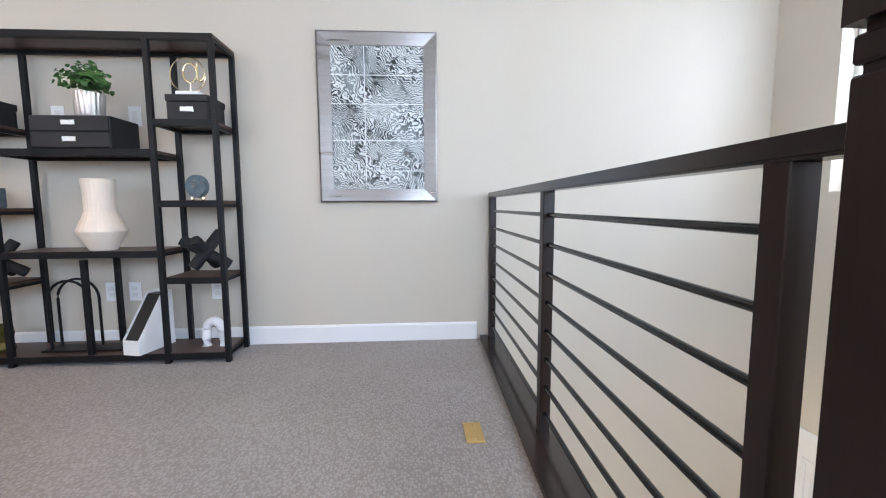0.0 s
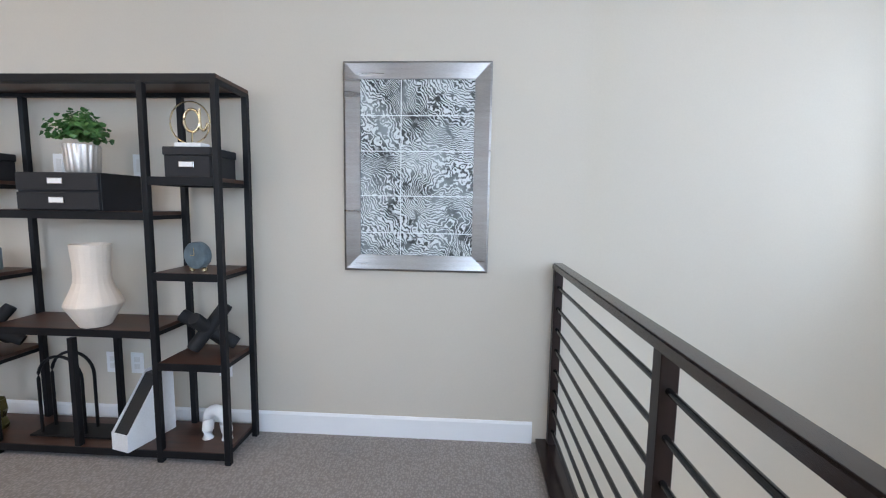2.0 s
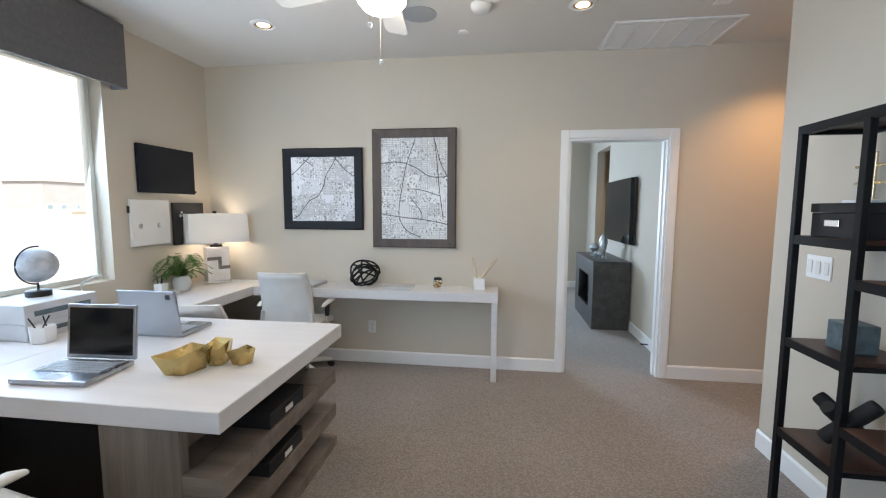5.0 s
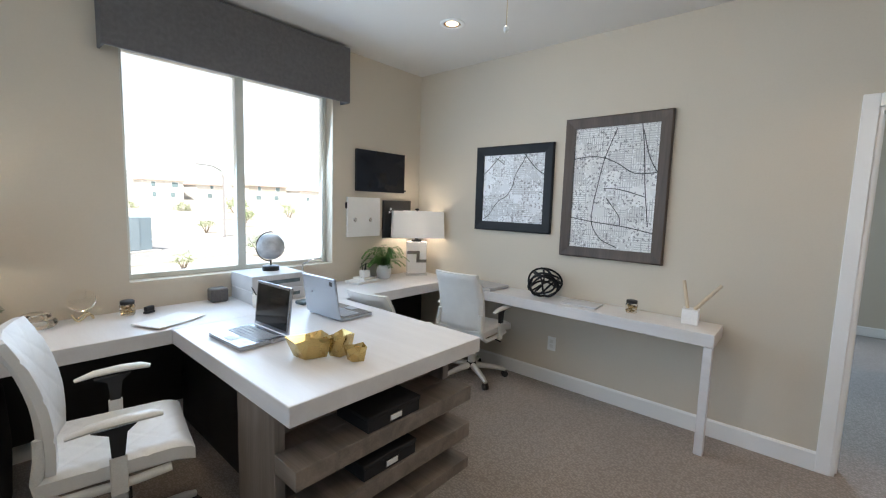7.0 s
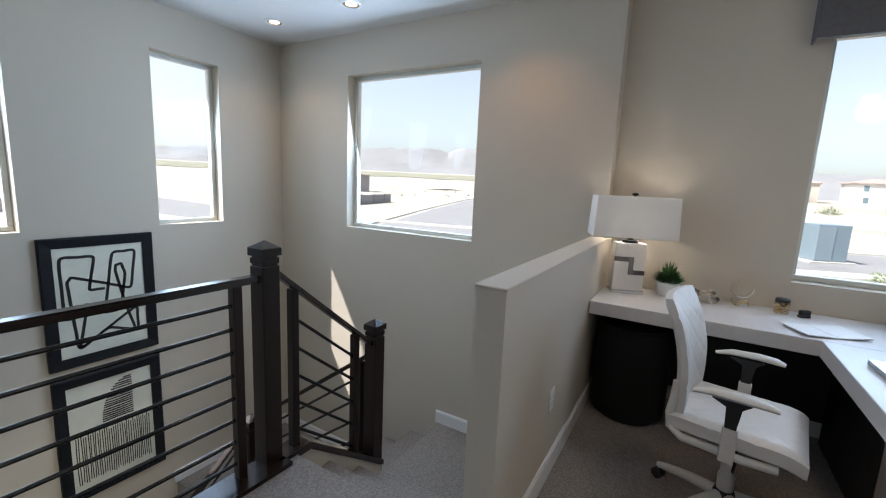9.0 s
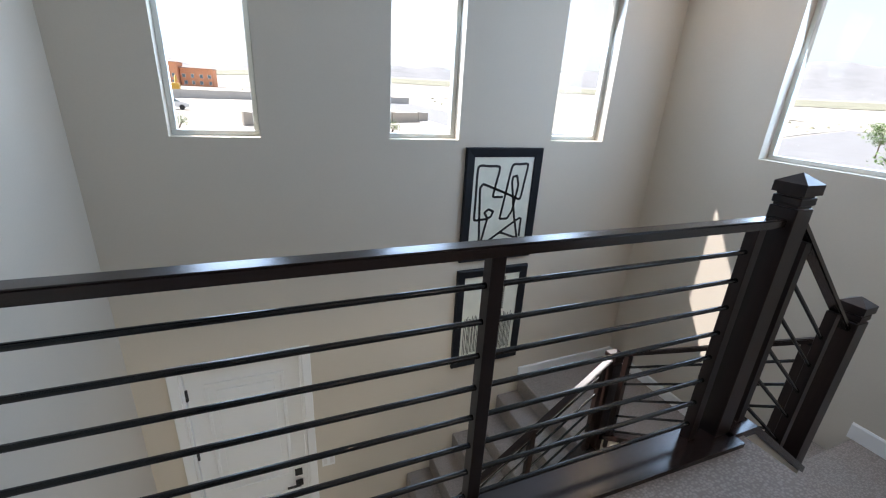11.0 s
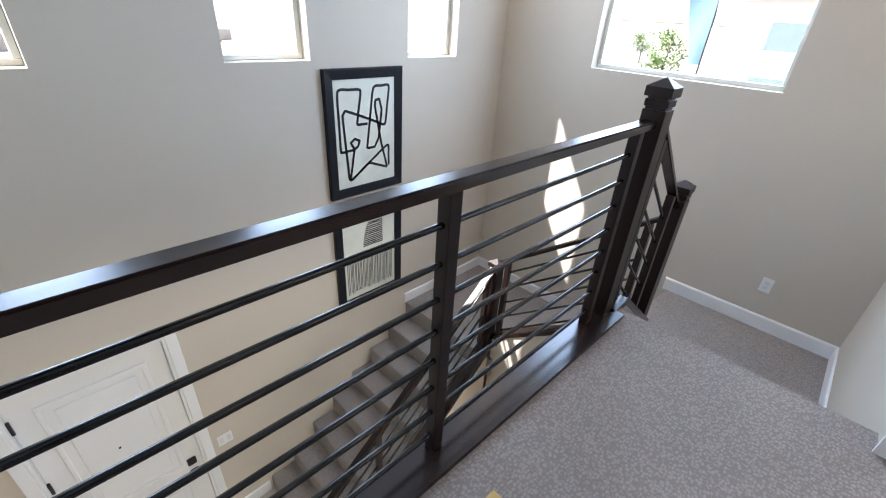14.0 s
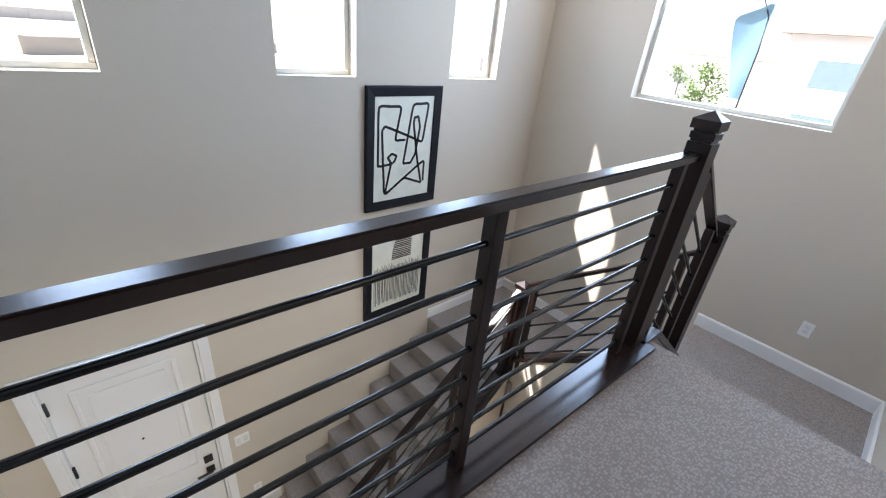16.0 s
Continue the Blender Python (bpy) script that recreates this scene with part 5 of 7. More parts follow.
for a, b in zip(rings, rings[1:]):
    for i in range(n):
        bm.faces.new((a[i], a[(i + 1) % n], b[(i + 1) % n], b[i]))
part("pot", bm, M["silver_pot"], pl, "ribbed silver pot", True)
round_leaf_plant(pl, (PX, PY, PZ + 0.15), 0.118, 430, 3, M["leaf"], 0.0145, 0.9)

storage_box(-1.415, 3.048, 1.1985, 0.40, 0.25, 0.172, "black two-drawer paper chest with white labels", drawers=2)
storage_box(-0.83, 3.07, 1.3575, 0.215, 0.21, 0.135, "black lidded storage box with a white label")
storage_box(-2.0, 3.07, 1.3375, 0.235, 0.21, 0.135, "black lidded storage box with a white label beneath a gold sign")

bk = thing("white_block", "thin white base block under the gold ring sign", "sign base")
part("block", box(-0.89, -0.765, 2.972, 3.04, 1.4932, 1.512, 0.002), M["white"], bk)
at = thing("gold_sign", "gold wire at-sign sculpture on a white base", "sculpture")
ring = [(-0.842 + 0.094 * math.cos(a), 3.018, 1.607 + 0.094 * math.sin(a)) for a in [math.tau * k / 48 for k in range(48)]]
loop = [(-0.817 + 0.037 * math.cos(a), 2.995, 1.612 + 0.050 * math.sin(a)) for a in [math.tau * k / 28 for k in range(28)]]
tail = [(-0.780, 2.995, 1.664), (-0.780, 2.995, 1.60), (-0.777, 2.995, 1.578), (-0.765, 2.995, 1.568), (-0.753, 2.995, 1.576), (-0.7473, 3.0, 1.600)]
part("outer_ring", tube(ring, 0.0035, 8, True), M["brass"], at, smooth=True)
part("inner_loop", tube(loop, 0.0062, 10, True), M["brass"], at, smooth=True)
part("tail", tube(tail, 0.0062, 10), M["brass"], at, smooth=True)
part("peg", tube([(-0.820, 2.995, 1.5125), (-0.817, 2.995, 1.562)], 0.004, 8), M["brass"], at, smooth=True)
hs = thing("gold_sign", "gold wire hash-sign sculpture on a black box", "sculpture")
part("base", box(-2.06, -1.93, 3.03, 3.10, 1.4732, 1.486, 0.002), M["white"], hs)
for q in (-2.02, -1.965):
    part("bar", box(q - 0.005, q + 0.005, 3.06, 3.07, 1.4862, 1.665, 0.001), M["brass"], hs)
for q in (1.55, 1.615):
    part("bar", box(-2.065, -1.92, 3.0705, 3.0795, q - 0.005, q + 0.005, 0.001), M["brass"], hs)

va = thing("vase", "tall cream ceramic vase with a faceted shoulder", "vase")
part("body", lathe([(0.0, 0.0), (0.058, 0.0), (0.064, 0.004), (0.115, 0.100), (0.118, 0.108), (0.115, 0.120), (0.086, 0.185), (0.076, 0.215), (0.073, 0.245), (0.074, 0.31), (0.081, 0.392), (0.078, 0.395), (0.073, 0.375), (0.070, 0.28), (0.0, 0.27)], 22, (-1.347, 3.0, 0.6465), cap=False), M["ceramic"], va)

ck = thing("desk_clock", "round blue-grey stone clock on gold feet", "clock")
mk = Matrix.Translation((-0.816, 2.992, 1.0)) @ Matrix.Rotation(radians(-12), 4, "Z") @ Matrix.Rotation(math.pi / 2, 4, "X")
M["slate"] = mat("blue_grey_stone", (0.10, 0.14, 0.16), 0.4, var=0.3, scale=25)
part("disc", lathe([(0.0, -0.02), (0.06, -0.02), (0.063, -0.015), (0.063, 0.015), (0.06, 0.02), (0.0, 0.02)], 40, cap=False, m=mk), M["slate"], ck, smooth=True)
part("hand", add_box(bmesh.new(), -0.0015, 0.0015, 0, 0.035, 0.0205, 0.022, m=mk), M["brass"], ck)
part("hand", add_box(bmesh.new(), -0.022, 0, -0.0015, 0.0015, 0.0205, 0.022, m=mk), M["brass"], ck)
for q in (-0.03, 0.03):
    part("foot", lathe([(0.004, 0), (0.012, 0.005), (0.012, 0.018), (0.006, 0.022)], 12, (-0.816 + q, 2.992, 0.9225)), M["brass"], ck, smooth=True)


def jack(x, y, z, s, rz, label):
    e = thing("log_knot", label, "sculpture", group="black knot sculptures", at=(x, y, z), rz=rz)
    for a, b in (((-0.115, 0.0, 0.185), (0.115, 0.025, 0.038)), ((-0.05, -0.045, 0.036), (0.075, 0.03, 0.225)), ((0.03, 0.085, 0.036), (-0.02, -0.085, 0.19))):
        a, b = Vector(a) * s, Vector(b) * s
        part("log", tube([a, a.lerp(b, 0.06), a.lerp(b, 0.94), b], [0.027 * s, 0.030 * s, 0.030 * s, 0.027 * s], 14), M["black_matte"], e, smooth=True)
    return e


M["black_matte"] = mat("matte_black_resin", (0.010, 0.010, 0.011), 0.75, var=0.25, scale=20, bump=0.5, bump_scale=80)
jack(-0.835, 3.075, 0.4955, 1.08, 8, "matte black knot of crossed logs on the shelf")
jack(-1.985, 3.075, 0.4685, 1.0, 20, "matte black knot of crossed logs on the side shelf")

mg = thing("magazine_file", "white magazine file with a black inside", "magazine file", at=(-1.16, 3.03, 0.0615), rz=-14)
out = [(-0.12, 0.0), (0.13, 0.0), (0.13, 0.33), (0.06, 0.33), (-0.12, 0.085)]
part("side", prism(out, "x", -0.052, -0.048), M["white"], mg)
part("side", prism(out, "x", 0.048, 0.052), M["white"], mg)
part("front", box(-0.0475, 0.0475, -0.12, -0.116, 0.0, 0.085), M["white"], mg)
part("back", box(-0.0475, 0.0475, 0.126, 0.13, 0.0, 0.33), M["white"], mg)
part("base", box(-0.0475, 0.0475, -0.1155, 0.1255, 0.0, 0.004), M["white"], mg)
part("filling", prism([(-0.11, 0.005), (0.12, 0.005), (0.12, 0.315), (0.058, 0.315), (-0.11, 0.08)], "x", -0.046, 0.046), M["black"], mg, "black inside")

ar = thing("ceramic_arch", "small white ceramic arch sculpture", "sculpture")
part("arch", tube([(-0.80 + 0.05 * math.cos(a), 3.06 - 0.012 * math.cos(a), 0.155 + 0.055 * math.sin(a)) if 0 <= a <= math.pi else (-0.80 + (0.05 if a < 0 else -0.05), 3.06, 0.155 - q)
     for a, q in [(-1, 0.094), (-1, 0.05)] + [(math.pi * k / 12, 0) for k in range(13)] + [(4, 0.05), (4, 0.094)]], 0.027, 16), M["white"], ar, smooth=True)

bw = thing("wire_bookend", "black double-arch wire bookend on a flat base", "bookend")
part("base", box(-1.74, -1.42 + 0.14, 3.0, 3.13, 0.0615, 0.071, 0.002), M["black_metal"], bw)
for k, (xa, xb, hh) in enumerate(((-1.70, -1.47, 0.40),)):
    for y in (3.03, 3.10):
        r = (xb - xa) / 2
        pts = [(xa, y, 0.07), (xa, y, 0.07 + hh - r)] + [(xa + r - r * math.cos(a), y, 0.07 + hh - r + r * math.sin(a)) for a in [math.pi * q / 14 for q in range(1, 14)]] + [(xb, y, 0.07 + hh - r), (xb, y, 0.07)]
        part("arch", tube(pts, 0.0075, 8), M["black_metal"], bw, smooth=True)

gv = thing("glass_cup", "olive-gold glass beaker with a pinched waist", "glass")
M["olive_glass"] = mat("olive_gold_glass", (0.14, 0.12, 0.04), 0.15, 0.6, var=0.3, scale=14)
part("body", lathe([(0.0, 0), (0.052, 0), (0.058, 0.02), (0.046, 0.06), (0.056, 0.10), (0.050, 0.155), (0.046, 0.155), (0.050, 0.1), (0.0, 0.08)], 10, (-1.985, 3.05, 0.0615), cap=False), M["olive_glass"], gv)
bx2 = thing("stone_cup", "dark slate square cup on the side shelf", "cup")
part("body", box(-2.06, -1.945, 3.02, 3.13, 0.8845, 1.0, 0.006, 2), M["slate"], bx2)

# ---- things on the desks ----
DZ = 0.7535
M["alu"] = mat("silver_aluminium", (0.40, 0.42, 0.46), 0.26, 0.9, var=0.04)
M["screen"] = mat("black_screen", (0.006, 0.007, 0.009), 0.10, var=0.1, spec=0.3)
M["key"] = mat("pale_keys", (0.36, 0.39, 0.43), 0.35, var=0.04)


def laptop(x, y, rz, open_deg, label):
    e = thing("laptop", label, "laptop", group="silver laptops", at=(x, y, DZ), rz=rz)
    w, d, t = 0.165, 0.235, 0.022
    base = part("base", box(-w, w, -d, 0, 0, t, 0.004, 2), M["alu"], e)
    for r in range(5):
        for k in range(11):
            part("key", box(-0.14 + k * 0.0255, -0.14 + k * 0.0255 + 0.021, -0.035 - r * 0.024 - 0.019, -0.035 - r * 0.024, t + 0.0003, t + 0.003), M["key"], base)
    part("touchpad", box(-0.04, 0.04, -d + 0.012, -d + 0.06, t + 0.0003, t + 0.0012), M["key"], base)
    m = Matrix.Translation((0, 0.004, t * 0.8)) @ Matrix.Rotation(radians(open_deg), 4, "X")
    lid = part("lid", add_box(bmesh.new(), -w, w, 0, 0.014, 0.004, 0.245, 0.004, 2, m=m), M["alu"], e)
    part("screen", add_box(bmesh.new(), -w + 0.014, w - 0.014, -0.0012, -0.0002, 0.022, 0.23, m=m), M["screen"], lid, "dark screen")
    part("emblem", add_box(bmesh.new(), -w + 0.03, -w + 0.055, 0.0142, 0.0148, 0.2, 0.225, m=m), M["black"], lid)
    return e


laptop(-1.745, -0.08, 93, -6, "open silver laptop with a black screen on the desk")
laptop(-2.135, -0.16, -88, -8, "open silver laptop seen from behind on the desk")


def facet_bowl(x, y, ln, w, hgt, rz):
    """A folded gold vessel of flat triangles: a short keel, two flared points and a dip between two side peaks."""
    e = thing("gold_bowl", "folded geometric gold metal vessel", "bowl", group="gold vessels", at=(x, y, DZ), rz=rz)
    bm = bmesh.new()
    keel = [bm.verts.new((ln * a, w * b, 0)) for a, b in ((-0.60, -0.06), (0.02, -0.58), (0.74, 0.05), (0.05, 0.60))]
    rim = [bm.verts.new((ln * a, w * b, hgt * c)) for a, b, c in ((-1.0, 0.0, 0.80), (-0.30, -0.80, 0.72), (0.38, -0.95, 1.0), (1.0, 0.0, 0.86), (0.30, 0.95, 0.94), (-0.34, 0.80, 0.76))]
    deep = [bm.verts.new((ln * a, w * b, hgt * 0.16)) for a, b in ((-0.26, 0.0), (0.34, 0.0))]
    bm.faces.new(keel[::-1])
    for f in ((keel[0], keel[1], rim[1]), (keel[0], rim[1], rim[0]), (keel[1], rim[2], rim[1]), (keel[1], keel[2], rim[2]), (keel[2], rim[3], rim[2]),
              (keel[2], rim[4], rim[3]), (keel[2], keel[3], rim[4]), (keel[3], rim[5], rim[4]), (keel[3], keel[0], rim[5]), (keel[0], rim[0], rim[5]),
              (deep[0], rim[0], rim[1]), (deep[0], rim[1], rim[2]), (deep[0], rim[2], deep[1]), (deep[1], rim[2], rim[3]), (deep[1], rim[3], rim[4]),
              (deep[0], deep[1], rim[4]), (deep[0], rim[4], rim[5]), (deep[0], rim[5], rim[0])):
        bm.faces.new(f)
    part("shell", bm, M["gold"], e)
    return e


facet_bowl(-1.715, 0.355, 0.112, 0.082, 0.108, 128)
facet_bowl(-1.825, 0.435, 0.070, 0.062, 0.112, 150)
facet_bowl(-1.835, 0.540, 0.060, 0.046, 0.078, 115)

# printer-like storage boxes under the globe
M["box_grey"] = mat("pale_grey_box", (0.55, 0.56, 0.58), 0.55, var=0.05, scale=10)
for k, (dz, hh) in enumerate(((0, 0.088), (0.0885, 0.1015))):
    e = thing("document_box", "pale grey document box stacked below the window", "document box", at=(-2.14, -0.885, DZ + dz))
    part("body", box(-0.195, 0.195, -0.165, 0.165, 0, hh, 0.004), M["box_grey"], e)
    part("slot", box(-0.15, 0.15, 0.1655, 0.168, hh * 0.35, hh * 0.62), M["slate"], e)
gl = thing("globe", "silver-white desk globe on a black stand", "globe", at=(-2.175, -0.92, DZ + 0.1905))
part("stand", lathe([(0.058, 0), (0.058, 0.03), (0.05, 0.034), (0.006, 0.036), (0.006, 0.075)], 28), M["black"], gl, smooth=True)
M["globe"] = mat("globe_map", (0.62, 0.64, 0.67), 0.3, var=0.0, scale=9, col2=(0.12, 0.14, 0.17), grain=0.02)
bm = bmesh.new()
bmesh.ops.create_uvsphere(bm, u_segments=36, v_segments=20, radius=0.098, matrix=Matrix.Translation((0, 0, 0.175)))
part("ball", bm, M["globe"], gl, "white globe with grey continents", True)
part("meridian", tube([(0.106 * math.cos(a), 0, 0.175 + 0.106 * math.sin(a)) for a in [radians(-90 + 190 * k / 24) for k in range(25)]], 0.0045, 8), M["black"], gl, smooth=True)

pc = thing("pen_cup", "white six-sided pen cup with black pens", "pen cup", at=(-1.975, -0.66, DZ))
part("cup", lathe([(0.0, 0), (0.052, 0), (0.056, 0.004), (0.058, 0.082), (0.054, 0.082), (0.052, 0.076), (0.0, 0.0755)], 6, cap=False), M["white"], pc)
for q in ((-0.02, 0.0, 0.02), (0.01, 0.015, -0.03), (0.022, -0.015, 0.035)):
    part("pen", tube([(q[0], q[1], 0.0755), (q[0] + q[2], q[1] + 0.01, 0.135)], 0.0035, 6), M["black"], pc)
nb = thing("notebook_stack", "two white notebooks stacked in the desk corner", "notebook", at=(-3.02, -0.93, DZ), rz=8)
part("notebook", box(-0.13, 0.13, -0.085, 0.085, 0, 0.02, 0.002), M["white"], nb)
part("notebook", box(-0.10, 0.05, -0.07, 0.07, 0.0205, 0.042, 0.002), M["off_white_plastic"], nb)
pc = thing("pen_cup", "white square pen cup with dark pens on a notebook", "pen cup", at=(-3.045, -0.93, DZ + 0.0425))
part("cup", box(-0.035, 0.035, -0.035, 0.035, 0, 0.06, 0.004), M["white"], pc)
for q in ((-0.012, 0.0, 0.0), (0.01, 0.01, -0.012), (0.014, -0.012, 0.012)):
    part("pen", tube([(q[0], q[1], 0.0605), (q[0] + q[2], q[1], 0.125)], 0.004, 6), M["black"], pc)

# fern
fe = thing("fern", "green fern in a round white pot in the desk corner", "plant", at=(-3.29, -0.955, DZ))
part("pot", lathe([(0.0, 0), (0.05, 0), (0.065, 0.03), (0.07, 0.07), (0.062, 0.105), (0.055, 0.115), (0.06, 0.125), (0.05, 0.125), (0.045, 0.11), (0.0, 0.108)], 32, cap=False), M["white"], fe, "round white ceramic pot", True)
rr = random.Random(11)
fr, st = bmesh.new(), bmesh.new()
for k in range(52):
    a, ln, up = rr.uniform(0, math.tau), rr.uniform(0.12, 0.25), rr.uniform(0.05, 0.21)
    pts = []
    for i in range(9):
        t = i / 8
        p = Vector((ln * t * math.cos(a), ln * t * math.sin(a), 0.115 + up * math.sin(t * 2.3) - 0.03 * t * t))
        p.y = max(p.y, -0.085)
        pts.append(p)
    add_tube(st, pts, 0.0013, 4)
    for i in range(1, 9):
        d = (pts[i] - pts[i - 1]).normalized()
        s = d.cross(Vector((0, 0, 1))).normalized()
        w = 0.035 * (1 - (i / 9) ** 2) + 0.006
        for sg in (-1, 1):
            for off in (0.0, 0.5):
                c = pts[i].lerp(pts[i - 1], off)
                tip = c + s * sg * w + d * 0.012 - Vector((0, 0, 0.006))
                tip.y = max(tip.y, -0.095)
                blade(fr, c, tip, 0.0075, 0.001)
part("fronds", fr, M["fern"], fe, "feathery green fronds")
part("stems", st, M["leaf_dark"], fe)

# succulent beside the near lamp
su2 = thing("succulent", "small dark green succulent in a white pot", "plant", at=(-0.72, -0.98, DZ))
part("pot", lathe([(0.0, 0), (0.062, 0), (0.066, 0.01), (0.074, 0.085), (0.07, 0.088), (0.066, 0.078), (0.0, 0.076)], 32, cap=False), M["white"], su2, "white ceramic pot", True)
lf = bmesh.new()
for k in range(110):
    t = k / 110
    a = k * 2.4
    r = 0.095 * (1 - t ** 2) + 0.012
    z = 0.085 + 0.055 * t
    tip = Vector((r * math.cos(a), max(r * math.sin(a), -0.09), z + 0.02 + 0.03 * t))
    blade(lf, (0.02 * math.cos(a), 0.02 * math.sin(a), z - 0.01), tip, 0.013, 0.006)
for k in range(26):
    a, q = k * 2.4, 0.012 + 0.001 * k
    blade(lf, (q * math.cos(a), q * math.sin(a), 0.09), (2.1 * q * math.cos(a), 2.1 * q * math.sin(a), 0.235 - 0.0025 * k), 0.010, 0.004)
part("leaves", lf, M["leaf_dark"], su2, "pointed fleshy leaves")

# glass pieces
M["clear_glass"] = glass("clear_glass", (1.0, 0.97, 0.92), 0.02)
g1 = thing("glass_ring", "amber-tinted clear glass ring dish", "glass", at=(-0.93, -0.97, DZ))
bm = bmesh.new()
for k, z in enumerate((0.022, 0.058)):
    pts = [((0.065 - 0.02 * k) * math.cos(a), (0.065 - 0.02 * k) * math.sin(a), z) for a in [math.tau * q / 28 for q in range(28)]]
    add_tube(bm, pts, 0.021 - 0.004 * k, 12, True)
part("rings", bm, M["clear_glass"], g1, smooth=True)
g2 = thing("glass_disc", "clear glass disc paperweight on a brass stand", "glass", at=(-1.12, -0.99, DZ))
part("disc", lathe([(0.0, -0.012), (0.06, -0.012), (0.066, 0.0), (0.06, 0.012), (0.0, 0.012)], 36, cap=False, m=Matrix.Translation((0, 0, 0.115)) @ Matrix.Rotation(math.pi / 2, 4, "X")), M["clear_glass"], g2, smooth=True)
part("stand", tube([(0.045 * math.cos(a), 0.03 * math.sin(a), 0.02 + 0.015 * math.cos(3 * a)) for a in [math.tau * q / 24 for q in range(24)]], 0.006, 8, True), M["brass"], g2, smooth=True)


def jar(x, y, label):
    e = thing("jar", label, "jar", at=(x, y, DZ))
    part("lid", lathe([(0.034, 0.066), (0.036, 0.068), (0.036, 0.084), (0.03, 0.088), (0.0, 0.088)], 24, cap=False), M["black"], e, "black lid", True)
    part("body", lathe([(0.0, 0), (0.034, 0), (0.038, 0.006), (0.038, 0.058), (0.033, 0.066), (0.0, 0.066)], 24, cap=False), M["clear_glass"], e, "clear glass body", True)
    rr = random.Random(5)
    bm = bmesh.new()
    for k in range(26):
        a, r = rr.uniform(0, math.tau), rr.uniform(0, 0.026)
        bmesh.ops.create_icosphere(bm, subdivisions=1, radius=0.008, matrix=Matrix.Translation((r * math.cos(a), r * math.sin(a), 0.012 + 0.04 * rr.random())))
    part("filling", bm, M["brass"], e, "gold paper clips inside")
    return e


jar(-1.32, -0.97, "glass jar with a black lid by the window")
jar(-3.74, 1.14, "glass jar with a black lid on the wall desk")
st = thing("stapler", "small black stapler on the desk", "stapler", at=(-1.42, -0.94, DZ), rz=30)
part("base", box(-0.03, 0.03, -0.015, 0.015, 0, 0.012, 0.003), M["black"], st)
part("arm", box(-0.03, 0.028, -0.012, 0.012, 0.0125, 0.042, 0.006, 2), M["black"], st)
nbk = thing("open_notebook", "open white notebook lying on the desk", "notebook", at=(-1.45, -0.66, DZ), rz=25)
part("page", add_box(bmesh.new(), -0.15, -0.002, -0.1, 0.1, 0, 0.006, 0.001, m=Matrix.Rotation(radians(3), 4, "Y")), M["white"], nbk)
part("page", add_box(bmesh.new(), 0.002, 0.15, -0.1, 0.1, 0, 0.006, 0.001, m=Matrix.Rotation(radians(-3), 4, "Y")), M["white"], nbk)
mc = thing("mesh_cube", "small grey wire-mesh pen holder", "pen holder", at=(-1.83, -0.985, DZ))
part("body", box(-0.055, 0.055, -0.045, 0.045, 0, 0.095, 0.014, 3), mat("wire_mesh_grey", (0.13, 0.12, 0.115), 0.45, 0.6, var=0.3, scale=120), mc)
ph = thing("phone", "dark flat telephone tray on the desk", "phone", at=(-2.28, -0.55, DZ), rz=6)
part("body", box(-0.10, 0.10, -0.045, 0.045, 0, 0.022, 0.004), M["slate"], ph)
hk = thing("wire_holder", "bent chrome wire holder beside the document box", "holder", at=(-2.48, -0.95, DZ))
part("wire", tube([(0.03, 0.05, 0.004), (0.03, 0, 0.10), (0.02, -0.02, 0.20), (-0.04, 0, 0.235), (-0.11, 0.03, 0.245), (-0.13, 0.03, 0.225)], 0.007, 8), M["chrome"], hk, smooth=True)

# wall desk
bk2 = thing("book", "large pale grey book lying on the wall desk", "book", at=(-3.70, -0.08, DZ), rz=-4)
part("cover", box(-0.12, 0.13, -0.17, 0.17, 0, 0.026, 0.002), mat("grey_book_cover", (0.42, 0.42, 0.43), 0.45, var=0.1), bk2)
part("pages", box(-0.115, 0.134, -0.165, 0.165, 0.004, 0.022), M["white"], bk2)
kn = thing("wire_knot", "black wire knot ball sculpture on the wall desk", "sculpture", at=(-3.70, 0.49, DZ))
rr = random.Random(2)
for k in range(6):
    nrm = Vector((rr.uniform(-1, 1), rr.uniform(-0.9, 0.9), rr.uniform(-1, 1))).normalized()
    u = nrm.orthogonal().normalized()
    u.rotate(Matrix.Rotation(k * 1.1, 3, nrm))
    w = nrm.cross(u)
    c = Vector((0, 0, 0.118))
    pts = [c + (u * math.cos(a) * 1.12 + w * math.sin(a) * (0.78 + 0.05 * k)) * 0.108 + nrm * 0.035 * math.cos(2 * a + k) for a in [math.tau * q / 40 for q in range(40)]]
    pts = [Vector((max(min(p.x, 0.13), -0.135), p.y * 1.1, max(p.z, 0.011))) for p in pts]
    part("loop", tube(pts, 0.008, 8, True), M["black_metal"], kn, smooth=True)
np_ = thing("notepad", "thin silver-edged notepad on the wall desk", "notepad", at=(-3.70, 0.80, DZ), rz=3)
part("cover", box(-0.085, 0.085, -0.13, 0.13, 0, 0.012, 0.002), M["box_grey"], np_)
rd = thing("reed_diffuser", "white square vessel holding two pale wooden sticks", "diffuser", at=(-3.74, 1.50, DZ), rz=5)
part("vessel", box(-0.047, 0.047, -0.047, 0.047, 0, 0.095, 0.003), M["white"], rd)
M["pale_wood"] = wood("pale_wood", (0.55, 0.44, 0.30), (0.78, 0.67, 0.50), 0.5, "Z", coat=0)
part("stick", tube([(0, -0.02, 0.0955), (-0.01, -0.055, 0.27)], 0.011, 10), M["pale_wood"], rd, smooth=True)
